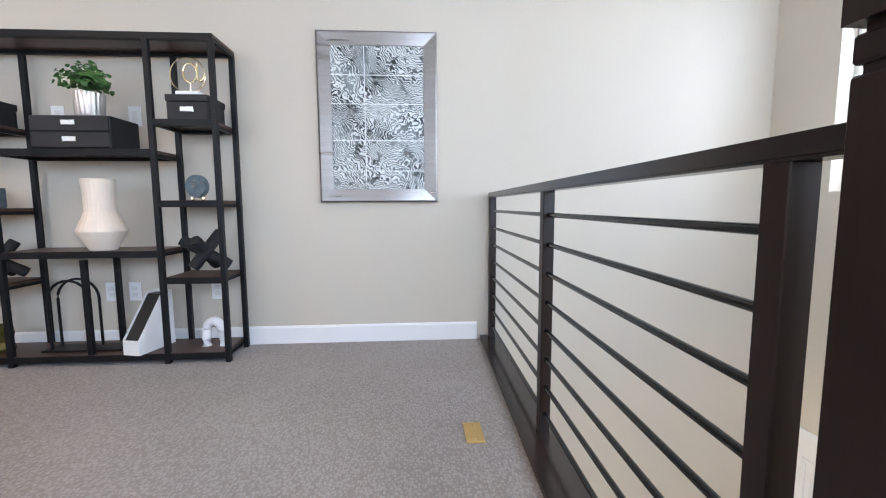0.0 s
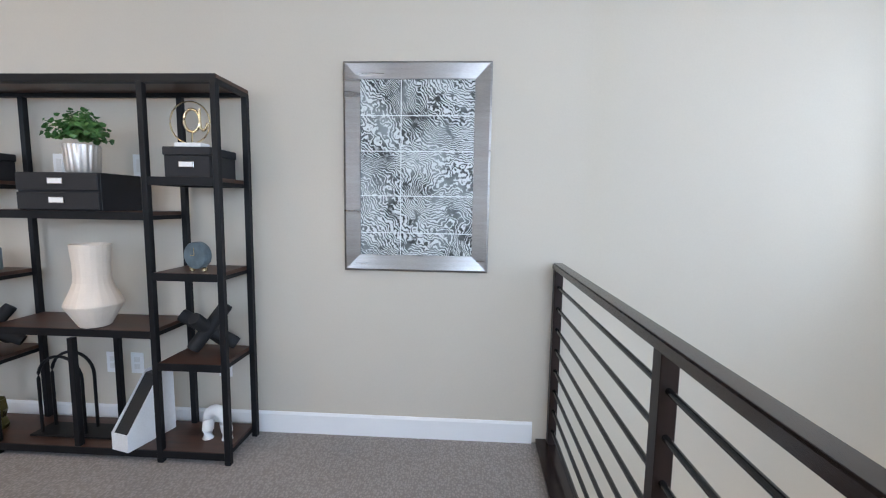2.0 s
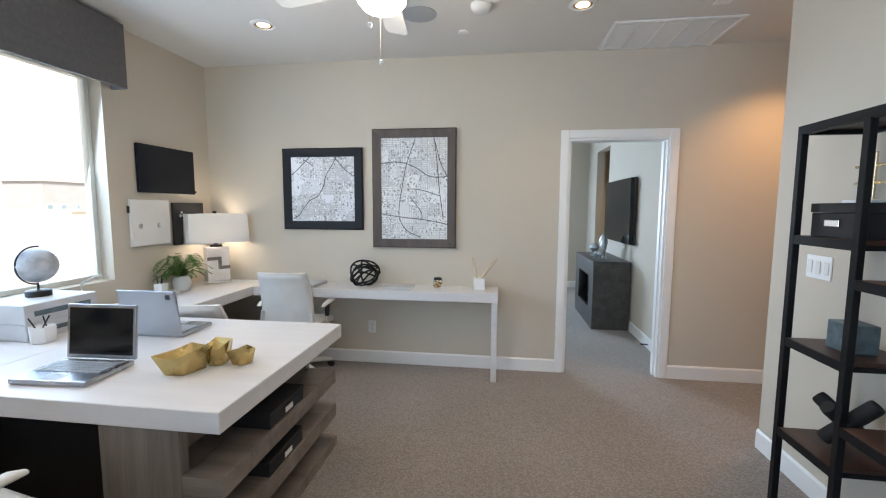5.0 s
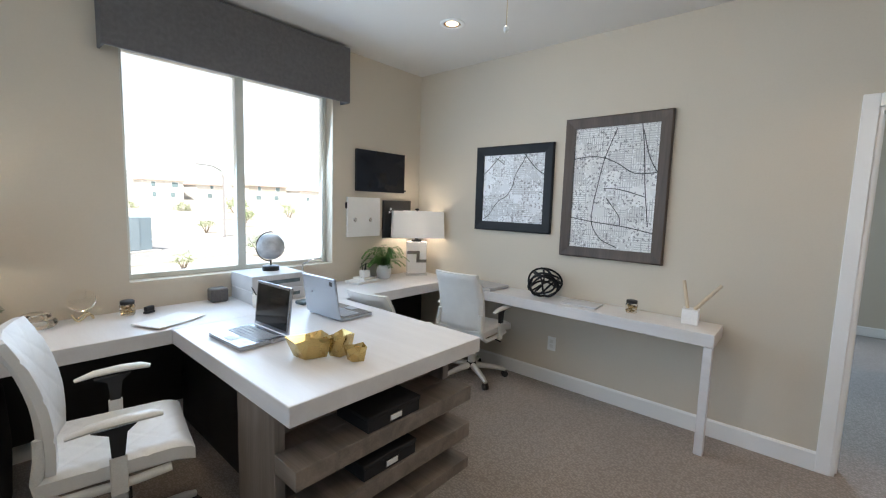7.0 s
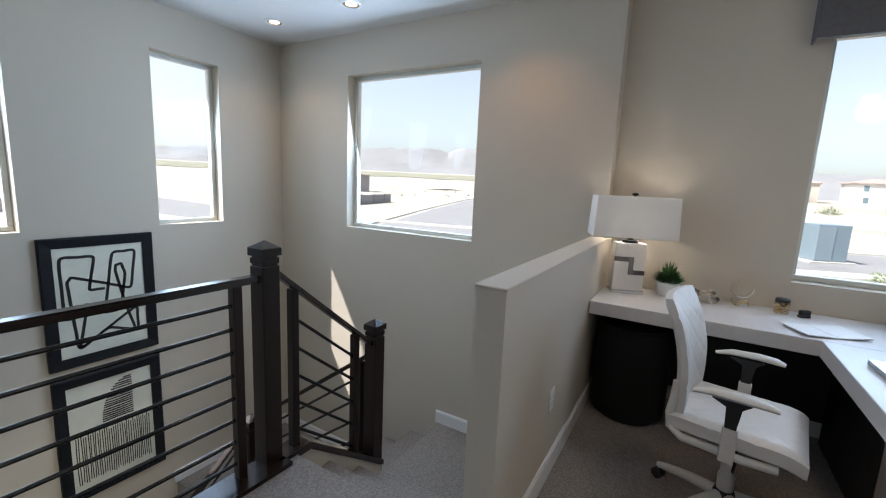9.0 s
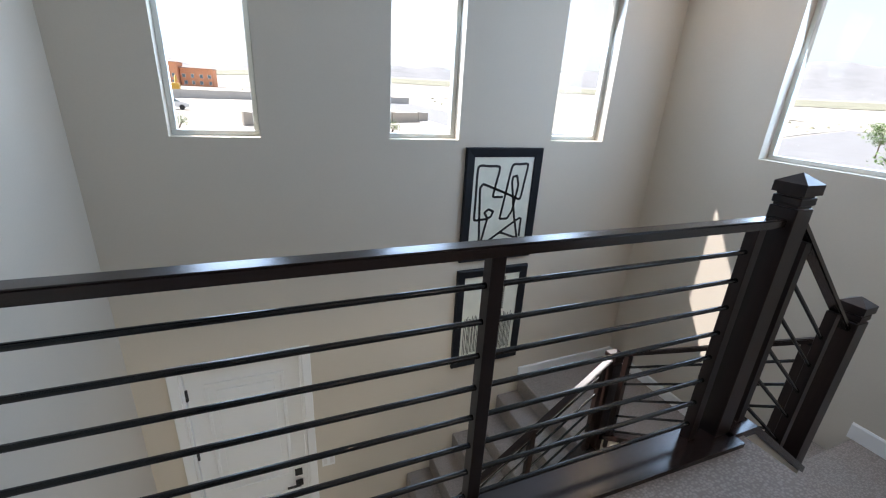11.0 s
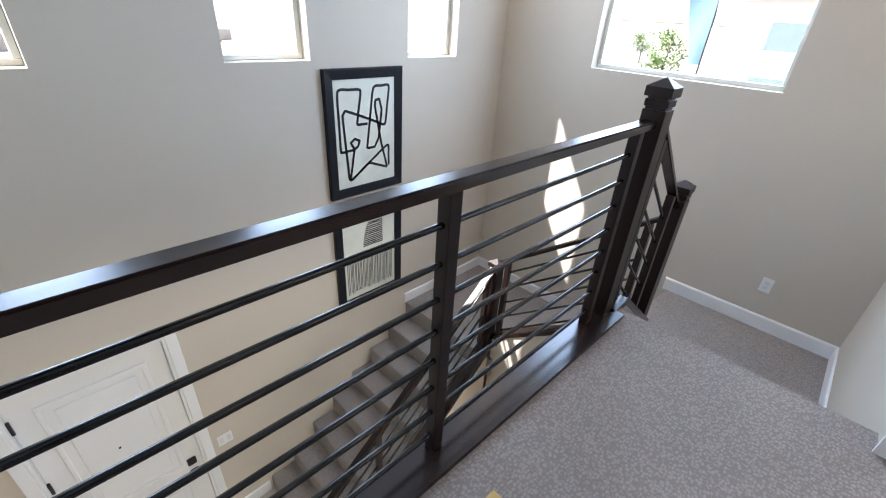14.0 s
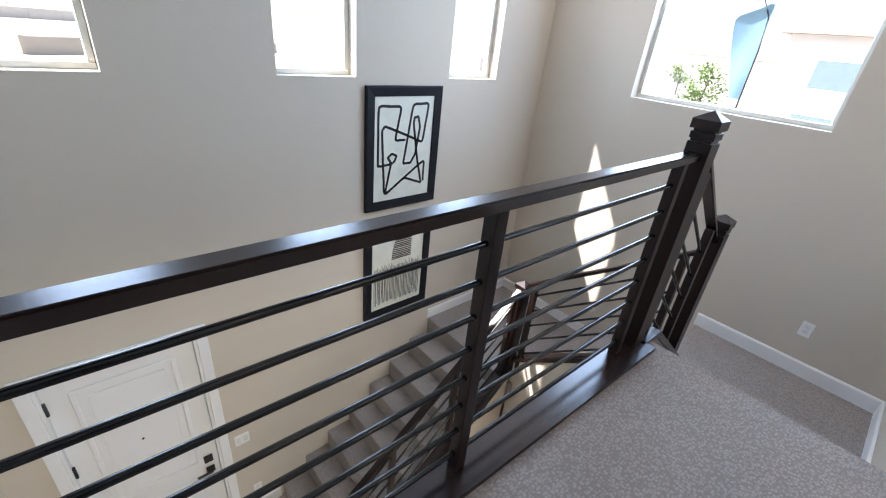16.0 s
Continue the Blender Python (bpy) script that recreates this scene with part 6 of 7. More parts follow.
part("stick", tube([(0.01, 0.02, 0.0955), (0.0, 0.15, 0.265)], 0.011, 10), M["pale_wood"], rd, smooth=True)

# waste basket under the desk
wbk = thing("floor_basket", "large black fabric floor basket under the desk", "basket")
M["black_felt"] = mat("black_felt", (0.006, 0.006, 0.007), 0.95, var=0.2, scale=30, bump=0.4)
part("body", lathe([(0.0, 0.0), (0.19, 0.0), (0.215, 0.02), (0.228, 0.28), (0.215, 0.55), (0.19, 0.59), (0.0, 0.595)], 40, (-0.575, -0.74, 0.001), cap=False), M["black_felt"], wbk, smooth=True)
part("rim", tube([(-0.575 + 0.196 * math.cos(a), -0.74 + 0.196 * math.sin(a), 0.592) for a in [math.tau * k / 40 for k in range(40)]], 0.008, 8, True), M["black_felt"], wbk, "stitched rim", True)
# brass box on the carpet by the railing
fv = thing("floor_outlet", "square brass floor-outlet cover in the carpet", "floor outlet")
part("cover", box(0.582, 0.652, 2.01, 2.155, 0.0005, 0.007, 0.002), mat("brass_cover", (0.62, 0.42, 0.16), 0.4, 0.7, var=0.08), fv)
for y in (2.035, 2.13):
    part("screw", lathe([(0.004, 0.0072), (0.003, 0.0085)], 10, (0.617, y, 0)), M["brass"], fv)

# ---- front door and entry ----
ed = thing("front_door", "white two-panel front door, closed, with black hardware", "door")
a, b, z0, z1 = E_DOOR
part("slab", box(EX + 0.05, EX + 0.095, a + 0.02, b - 0.02, LOW + 0.012, z1 - 0.02, 0.003), M["trim"], ed)
for pz0, pz1 in ((LOW + 0.26, LOW + 0.74), (LOW + 0.90, z1 - 0.16)):
    fr = 0.03
    py0, py1 = a + 0.14, b - 0.14
    for q in ((py0, py1, pz0, pz0 + fr), (py0, py1, pz1 - fr, pz1), (py0, py0 + fr, pz0 + fr, pz1 - fr), (py1 - fr, py1, pz0 + fr, pz1 - fr)):
        part("moulding", box(EX + 0.036, EX + 0.0495, q[0], q[1], q[2], q[3], 0.006, 2), M["trim"], ed)
    part("panel", box(EX + 0.042, EX + 0.0495, py0 + 0.075, py1 - 0.075, pz0 + 0.075, pz1 - 0.075, 0.007), M["trim"], ed)
for hz in (-0.96, -1.55, -2.15, -2.72):
    part("hinge", box(EX + 0.028, EX + 0.052, b - 0.034, b - 0.012, hz - 0.05, hz + 0.05, 0.003), M["black"], ed, "black hinge")
part("deadbolt", box(EX + 0.028, EX + 0.0495, a + 0.06, a + 0.125, -2.045, -1.975, 0.004), M["black"], ed, "square black deadbolt")
lv = part("lever_plate", box(EX + 0.034, EX + 0.0495, a + 0.06, a + 0.125, -2.18, -2.11, 0.004), M["black"], ed)
part("lever", box(EX + 0.0, EX + 0.018, a + 0.08, a + 0.20, -2.155, -2.135, 0.004), M["black"], lv, "black door lever")
part("spindle", box(EX + 0.0182, EX + 0.0338, a + 0.085, a + 0.10, -2.153, -2.137), M["black"], lv)
part("peephole", lathe([(0.008, 0), (0.008, 0.006), (0.004, 0.007)], 12, m=Matrix.Translation((EX + 0.0415, 2.88, -1.50)) @ Matrix.Rotation(-math.pi / 2, 4, "Y")), M["black"], ed)
casing("trim_front_door", "x", EX, -1, a, b, LOW, z1, 0.07)
fj = thing("door_frame_front", "white painted front door lining", "door frame", kind="structure")
part("jamb", box(EX + 0.001, EX + 0.159, a, a + 0.018, LOW, z1 - 0.018), M["trim"], fj)
part("jamb", box(EX + 0.001, EX + 0.159, b - 0.018, b, LOW, z1 - 0.018), M["trim"], fj)
part("jamb", box(EX + 0.001, EX + 0.159, a, b, z1 - 0.018, z1), M["trim"], fj)
part("sill", box(EX + 0.001, EX + 0.159, a + 0.018, b - 0.018, LOW, LOW + 0.011), M["black_metal"], fj)

# ---- bedroom furniture seen through the doorway ----
M["charcoal_wood"] = wood("charcoal_wood", (0.035, 0.031, 0.029), (0.085, 0.077, 0.072), 0.45, "X", coat=0.05)
fc = thing("media_console", "charcoal wooden console with a dark fireplace opening", "console")
CX0, CX1, CY0, CY1, CH = -6.40, -5.27, 2.77, 3.2, 0.82
part("top", box(CX0, CX1, CY0, CY1, CH - 0.04, CH, 0.004), M["charcoal_wood"], fc)
part("end", box(CX1 - 0.04, CX1 - 0.002, CY0 + 0.004, CY1, 0, CH - 0.0405), M["charcoal_wood"], fc)
part("end", box(CX0 + 0.002, CX0 + 0.04, CY0 + 0.004, CY1, 0, CH - 0.0405), M["charcoal_wood"], fc)
for q in ((CX0 + 0.04, CX0 + 0.24, 0, CH - 0.0405), (CX1 - 0.24, CX1 - 0.0405, 0, CH - 0.0405), (CX0 + 0.24, CX1 - 0.24, CH - 0.20, CH - 0.0405), (CX0 + 0.24, CX1 - 0.24, 0, 0.22)):
    part("front", box(q[0], q[1], CY0 + 0.004, CY0 + 0.03, q[2], q[3]), M["charcoal_wood"], fc)
part("firebox", box(CX0 + 0.24, CX1 - 0.24, CY0 + 0.12, CY0 + 0.14, 0.22, CH - 0.2), M["black"], fc, "black firebox")
part("back", box(CX0 + 0.04, CX1 - 0.04, CY1 - 0.02, CY1 - 0.002, 0, CH - 0.0405), M["charcoal_wood"], fc)
tv = thing("television", "flat black wall-mounted television", "television")
part("screen", box(-6.35, -5.20, BN - 0.085, BN - 0.045, 1.03, 1.80, 0.004), M["screen"], tv)
part("bezel", box(-6.355, -5.195, BN - 0.0448, BN - 0.02, 1.025, 1.805, 0.003), M["black"], tv)
part("bracket", box(-5.9, -5.6, BN - 0.0198, BN - 0.001, 1.3, 1.55), M["black_metal"], tv)
M["silver_glass"] = mat("silvered_glass", (0.62, 0.66, 0.68), 0.12, 0.7, var=0.2, scale=20)
for k, (x, y, r, hh) in enumerate(((-5.62, 2.96, 0.045, 0.24), (-5.80, 3.0, 0.06, 0.30), (-5.95, 2.92, 0.07, 0.17), (-5.52, 2.9, 0.03, 0.10), (-5.66, 2.88, 0.028, 0.09))):
    e = thing("glass_ornament", "silvered glass ornament on the console", "ornament", group="glass ornaments", at=(x, y, CH + 0.001))
    part("body", lathe([(0.0, 0), (r * 0.7, 0), (r * 0.25, hh * 0.12), (r * 0.4, hh * 0.3), (r, hh * 0.62), (r * 0.7, hh * 0.85), (r * 0.1, hh)], 20, cap=False), M["silver_glass"], e, smooth=True)
dn = thing("door_stop", "small black door stop on the baseboard", "door stop")
part("rod", tube([(-4.62, BN - 0.016, 0.05), (-4.62, BN - 0.09, 0.05)], 0.008, 8), M["black"], dn)
spot_lamp("bath_downlight", -6.9, 4.4, CEIL - 0.03, 20, WARM, 130, 0.7)

# ---- outside ----
GZ = -3.08
M["sand"] = mat("desert_sand", (0.40, 0.368, 0.32), 0.95, var=0.22, scale=0.05, grain=0.12, grain_scale=2.0, bump=0.3, bump_scale=6)
M["asphalt"] = mat("pale_asphalt", (0.24, 0.24, 0.245), 0.9, var=0.1, scale=0.3, grain=0.06, grain_scale=20)
M["concrete"] = mat("pale_concrete", (0.50, 0.48, 0.45), 0.85, var=0.06, scale=0.8)
M["stucco"] = mat("pale_stucco", (0.62, 0.60, 0.57), 0.9, var=0.05, scale=0.6)
M["stucco_tan"] = mat("tan_stucco", (0.46, 0.41, 0.35), 0.9, var=0.05, scale=0.6)
M["stucco_orange"] = mat("orange_stucco", (0.72, 0.33, 0.18), 0.9, var=0.08, scale=0.5)
M["roof_tile"] = mat("red_brown_roof_tile", (0.40, 0.31, 0.27), 0.9, var=0.2, scale=1.2, bump=0.6, bump_scale=3)
M["dark_glass"] = mat("dark_window_glass", (0.16, 0.22, 0.24), 0.15, var=0.1)
M["grey_wall"] = mat("grey_block_wall", (0.26, 0.25, 0.25), 0.9, var=0.08, scale=0.8)
M["bush"] = leaf_mat("desert_bush_leaf", (0.12, 0.17, 0.07), (0.28, 0.34, 0.16))
M["tree_leaf"] = leaf_mat("street_tree_leaf", (0.10, 0.18, 0.05), (0.24, 0.36, 0.12))
M["bark"] = mat("grey_bark", (0.16, 0.12, 0.09), 0.9, var=0.2, scale=8, bump=0.6, bump_scale=40)
M["flag"] = mat("blue_flag_cloth", (0.14, 0.25, 0.34), 0.7, var=0.12, scale=2)
M["hill"] = mat("hazy_rock", (0.25, 0.25, 0.255), 1.0, var=0.12, scale=0.004, grain=0.08, grain_scale=0.03)
M["hedge_far"] = mat("far_scrub", (0.24, 0.235, 0.17), 1.0, var=0.3, scale=0.05)

g = link("ground", box(-4000, 4000, -4000, 4000, GZ - 1, GZ), M["sand"])
tagged(g, "pale sandy desert ground", "ground", kind="structure")


def strip(name, pts, w, z, material, label, cat):
    bm = bmesh.new()
    prev = None
    for i, p in enumerate(pts):
        a, b = Vector(pts[max(i - 1, 0)]), Vector(pts[min(i + 1, len(pts) - 1)])
        d = (b - a).normalized()
        n = Vector((-d.y, d.x)) * w / 2
        q = [bm.verts.new((p[0] + s * n.x, p[1] + s * n.y, zz)) for zz in (z, GZ - 0.2) for s in (-1, 1)]
        if prev:
            bm.faces.new((prev[0], prev[1], q[1], q[0]))
            bm.faces.new((prev[0], q[0], q[2], prev[2]))
            bm.faces.new((prev[1], prev[3], q[3], q[1]))
        prev = q
    return tagged(link(name, bm, material), label, cat, kind="structure")


road = [(-160, -78), (-90, -62), (-50, -52), (-25, -45), (-5, -37), (12, -30), (30, -26), (55, -26), (90, -30), (170, -40)]
strip("road", road, 11, GZ + 0.02, M["asphalt"], "pale sunlit asphalt street", "road")
strip("pavement_1", [(x, y + 7.2) for x, y in road], 2.0, GZ + 0.14, M["concrete"], "pale concrete pavement with a kerb", "pavement")
strip("pavement_2", [(x, y - 7.4) for x, y in road], 2.0, GZ + 0.14, M["concrete"], "pale concrete pavement on the far side", "pavement")
road2 = [(16, 60), (18, 20), (20, 0), (26, -16), (34, -26)]
strip("road_side", road2, 8, GZ + 0.025, M["asphalt"], "pale asphalt side street", "road")
strip("pavement_3", [(x - 5.2, y) for x, y in road2[:4]], 1.5, GZ + 0.13, M["concrete"], "pale concrete pavement by the house", "pavement")

road3 = [(13, -18), (20, -33), (30, -58), (45, -98), (66, -160)]
strip("road_cross", road3, 13, GZ + 0.03, M["asphalt"], "wide pale asphalt street running to the plain", "road")
strip("pavement_4", [(x - 8.0, y - 2.5) for x, y in road3[1:]], 1.8, GZ + 0.15, M["concrete"], "pale concrete pavement beside the open plots", "pavement")
strip("pavement_5", [(x + 8.0, y + 2.5) for x, y in road3[1:]], 1.8, GZ + 0.15, M["concrete"], "pale concrete pavement with a kerb by the plots", "pavement")


def house(x, y, rz, w, d, h, wallm, label, wins=4, roof_h=1.6, rise=0, wide=0):
    e = thing("house", label, "house", at=(x, y, GZ + rise), rz=rz)
    part("wall", box(-w / 2, w / 2, -d / 2, d / 2, -0.3, h), wallm, e)
    o = 0.5
    bm = bmesh.new()
    lo = [bm.verts.new((sx * (w / 2 + o), sy * (d / 2 + o), h + 0.005)) for sx, sy in ((-1, -1), (1, -1), (1, 1), (-1, 1))]
    li = [bm.verts.new((sx * (w / 2 + o), sy * (d / 2 + o), h + 0.2)) for sx, sy in ((-1, -1), (1, -1), (1, 1), (-1, 1))]
    rx = max(w / 2 - d / 2, 0.3)
    r = [bm.verts.new((-rx, 0, h + roof_h)), bm.verts.new((rx, 0, h + roof_h))]
    bm.faces.new(lo[::-1])
    for i in range(4):
        j = (i + 1) % 4
        bm.faces.new((lo[i], lo[j], li[j], li[i]))
    bm.faces.new((li[0], li[1], r[1], r[0])); bm.faces.new((li[2], li[3], r[0], r[1]))
    bm.faces.new((li[1], li[2], r[1])); bm.faces.new((li[3], li[0], r[0]))
    part("roof", bm, M["roof_tile"], e, "red-brown tiled hip roof")
    rr = random.Random(int(abs(x * 7 + y)))
    for fl_ in range(2 if h > 4.5 else 1):
        for k in range(wins):
            for sy in (-1, 1):
                cx = -w / 2 + w * (k + 0.5) / wins + rr.uniform(-0.4, 0.4)
                zc = 1.5 + fl_ * 2.8
                ww = wide or rr.choice((0.5, 0.8, 0.6))
                wo = part("window", box(cx - ww - 0.08, cx + ww + 0.08, min(sy * d / 2, sy * (d / 2 + 0.05)), max(sy * d / 2, sy * (d / 2 + 0.05)), zc - 0.78, zc + 0.78), M["trim"], e)
                part("pane", box(cx - ww, cx + ww, min(sy * (d / 2 + 0.051), sy * (d / 2 + 0.07)), max(sy * (d / 2 + 0.051), sy * (d / 2 + 0.07)), zc - 0.7, zc + 0.7), M["dark_glass"], wo)
    return e


bank = link("ground_rise", prism([(-86, GZ - 0.5), (-120, GZ + 3.2), (-170, GZ + 4.2), (-330, GZ + 4.6), (-340, GZ - 0.5)], "x", -220, 2), M["sand"])
tagged(bank, "pale sandy bank rising to the houses", "ground", kind="structure")
house(-64.5, -134, 6, 13, 10, 5.0, M["stucco_tan"], "tan stucco house with a flat front on the bank", 2, 0.9, 3.4)
house(-50, -142, 14, 9, 9, 4.6, M["stucco"], "pale stucco house with a low gable on the bank", 1, 1.4, 3.5)
house(-38, -140, 0, 10, 9, 5.4, M["stucco"], "pale two-storey stucco house on the bank", 2, 1.3, 3.4)
house(-24, -150, -8, 11, 9, 5.2, M["stucco_tan"], "tan stucco house among bushes on the bank", 2, 1.4, 3.6)
house(-84, -138, 10, 13, 9, 4.2, M["stucco"], "low pale house at the end of the bank", 2, 1.0, 3.4)
house(2.5, -34.5, -4, 9.5, 12, 6.2, M["stucco"], "white stucco house across the street", 2, 1.6, 0, 0.95)
house(-90, -88, 14, 18, 11, 3.4, M["stucco_tan"], "low tan stucco house down the street", 3)
house(112, -121, -42, 11, 9, 6.2, M["grey_wall"], "grey block building under construction on the plain", 2, 0.5)
house(-120, -140, 0, 24, 14, 12, M["grey_wall"], "distant grey office block", 6, 0.4)
for k, (x, y, w) in enumerate(((235, 42, 16), (240, 58, 14), (238, 27, 13))):
    house(x, y, 88, w, 14, 9.5 - k, M["stucco_orange"], "distant orange stucco apartment building", 4, 2.0)
for k in range(9):
    house(420 + 60 * (k % 3), -150 - 80 * k, 60 + 9 * k, 16, 11, 3.4 + (k % 2) * 2, M["stucco"] if k % 2 else M["stucco_tan"], "distant pale house on the plain", 3)


def block_wall(x0, y0, x1, y1, h, material, label):
    d = Vector((x1 - x0, y1 - y0, 0))
    m = Matrix.Translation((x0, y0, GZ)) @ Matrix.Rotation(math.atan2(d.y, d.x), 4, "Z")
    e = thing("garden_wall", label, "wall")
    part("run", add_box(bmesh.new(), 0, d.length, -0.1, 0.1, -0.2, h, m=m), material, e)
    part("coping", add_box(bmesh.new(), -0.05, d.length + 0.05, -0.14, 0.14, h + 0.001, h + 0.08, m=m), M["concrete"], e)
    for k in range(int(d.length // 5) + 1):
        part("pier", add_box(bmesh.new(), k * 5 - 0.2, k * 5 + 0.2, -0.2, 0.2, -0.2, h + 0.15, m=m), material, e)


block_wall(-100, -86, -28, -70, 1.0, M["stucco"], "long low pale garden wall along the street")
block_wall(48, 4, 60, -20, 1.2, M["stucco_tan"], "tan block wall beside the open ground")
block_wall(48.6, -46.5, 54.6, -69, 1.65, M["grey_wall"], "dark grey block wall by the street")
block_wall(95, 40, 130, -40, 1.6, M["concrete"], "long low concrete wall across the plain")


def bush(x, y, r, seed):
    e = thing("bush", "round green desert bush beside the street", "bush", group="street bushes", at=(x, y, GZ))
    rr = random.Random(seed)
    bm, st = bmesh.new(), bmesh.new()
    for k in range(7):
        a = math.tau * k / 7
        add_tube(st, [(0, 0, -0.1), (0.3 * r * math.cos(a), 0.3 * r * math.sin(a), 0.5 * r), (0.6 * r * math.cos(a), 0.6 * r * math.sin(a), 1.0 * r)], [0.05 * r, 0.035 * r, 0.012 * r], 5)
    for k in range(420):
        a, u = rr.uniform(0, math.tau), rr.uniform(-0.3, 1)
        q = r * rr.uniform(0.45, 1.0) * (1 + 0.22 * math.sin(4 * a + seed) + 0.15 * math.sin(7 * u * a))
        c = Vector((q * math.sqrt(1 - u * u) * math.cos(a), q * math.sqrt(1 - u * u) * math.sin(a), r * 0.75 + q * u * 0.8))
        d = Vector((rr.uniform(-1, 1), rr.uniform(-1, 1), rr.uniform(-0.2, 1))).normalized() * r * 0.17
        blade(bm, c, c + d, r * 0.05, 0.01)
    part("branches", st, M["bark"], e)
    part("leaves", bm, M["bush"], e)
    return e


for k, (x, y, r) in enumerate(((-43, -100, 3.0), (-38, -82, 1.6), (-33, -104, 2.2), (-30, -66, 1.7), (-16, -30.6, 1.1), (-9.5, -27, 0.7), (-52, -92, 2.0), (-24, -108, 2.2), (10.5, -16, 0.9), (41.5, 9, 1.0), (44, -5.6, 1.1), (40.5, -8.9, 1.0), (52, -31, 1.6), (-21, -56, 1.2), (-62, -112, 2.4))):
    bush(x, y, r, k + 1)


def tree(x, y, hgt, r, seed):
    e = thing("tree", "young street tree with a loose green crown", "tree", group="street trees", at=(x, y, GZ))
    rr = random.Random(seed)
    st, lf = bmesh.new(), bmesh.new()
    top = Vector((rr.uniform(-.2, .2), rr.uniform(-.2, .2), hgt * 0.8))
    add_tube(st, [(0, 0, -0.2), (0.03, 0.02, hgt * 0.3), (0.0, 0.05, hgt * 0.55), top], [0.09, 0.07, 0.05, 0.02], 8)
    tips = []
    for k in range(16):
        z = hgt * rr.uniform(0.3, 0.75)
        a = rr.uniform(0, math.tau)
        ln = r * rr.uniform(0.6, 1.1) * (1.15 - 0.5 * z / hgt)
        tip = Vector((ln * math.cos(a), ln * math.sin(a), z + ln * 0.7))
        add_tube(st, [(0, 0.03, z), Vector((0, 0.03, z)).lerp(tip, 0.5) + Vector((0, 0, -0.05)), tip], [0.03, 0.018, 0.006], 5)
        tips += [tip, Vector((0, 0, z)).lerp(tip, 0.6)]
    tips.append(top)
    for p in tips:
        for k in range(34):
            c = p + Vector((rr.gauss(0, 1), rr.gauss(0, 1), rr.gauss(0, 0.8))) * r * 0.22
            d = Vector((rr.uniform(-1, 1), rr.uniform(-1, 1), rr.uniform(-0.6, 0.8))).normalized() * 0.22
            blade(lf, c, c + d, 0.08, 0.01)
    part("trunk", st, M["bark"], e)
    part("crown", lf, M["tree_leaf"], e)
    return e


for k, (x, y, hgt, r) in enumerate(((5.0, -17.0, 2.7, 0.8), (10.4, -27.0, 4.9, 1.2), (25.0, -60.0, 4.0, 1.3), (12.0, -5.2, 3.6, 0.9), (-47, -108, 5.0, 1.8), (-22.4, -140, 16.0, 2.6))):
    tree(x, y, hgt, r, k + 3)


def flag(x, y, hgt, label):
    e = thing("feather_flag", label, "flag", at=(x, y, GZ))
    pole = [(0, 0, 0), (0, 0, hgt * 0.8), (0.06, 0, hgt * 0.93), (0.3, 0, hgt), (0.55, 0, hgt * 0.985)]
    part("pole", tube(pole, [0.03, 0.02, 0.015, 0.012, 0.008], 8), M["black"], e, smooth=True)
    bm = bmesh.new()
    prev = None
    for k in range(25):
        t = k / 24
        z = hgt * (0.60 + 0.38 * t)
        w = 0.25 + 0.5 * math.sin(min(t * 1.25, 1.3) * 1.35)
        w *= 1.0 if t < 0.86 else max(0.1, (1 - t) / 0.14)
        row = [bm.verts.new((0.02 + w * u, 0.10 * math.sin(3 * u + 5 * t) * u, z)) for u in (0, 0.25, 0.5, 0.75, 1.0)]
        if prev:
            for i in range(4):
                bm.faces.new((prev[i], prev[i + 1], row[i + 1], row[i]))
        prev = row
    part("cloth", bm, M["flag"], e, "blue feather-shaped cloth", True)
    return e


flag(4.1, -11.2, 5.9, "tall blue feather flag on a black pole by the house")

uc = thing("utility_cabinet", "blue-grey steel utility cabinet on a concrete pad", "utility cabinet", at=(-9.3, -38.5, GZ), rz=25)
part("pad", box(-1.6, 1.6, -1.3, 1.3, -0.1, 0.15), M["concrete"], uc)
part("body", box(-1.1, 1.1, -0.9, 0.9, 0.151, 2.8, 0.05, 2), mat("pale_green_steel", (0.20, 0.26, 0.30), 0.5, var=0.05), uc)
part("door", box(-0.05, 1.1, 0.901, 0.93, 0.25, 2.65, 0.01), mat("pale_green_steel_door", (0.24, 0.30, 0.34), 0.5, var=0.05), uc)
sl = thing("street_lamp", "tall grey street lamp with a curved arm", "street lamp", at=(-20.5, -49, GZ))
part("pole", tube([(0, 0, 0), (0, 0, 7.0), (0.3, 0.1, 7.6), (1.2, 0.4, 8.0), (2.6, 0.9, 8.1)], [0.13, 0.09, 0.07, 0.06, 0.05], 10), M["grey_wall"], sl, smooth=True)
part("head", box(2.4, 3.1, 0.8, 1.05, 8.02, 8.16, 0.04), M["grey_wall"], sl)


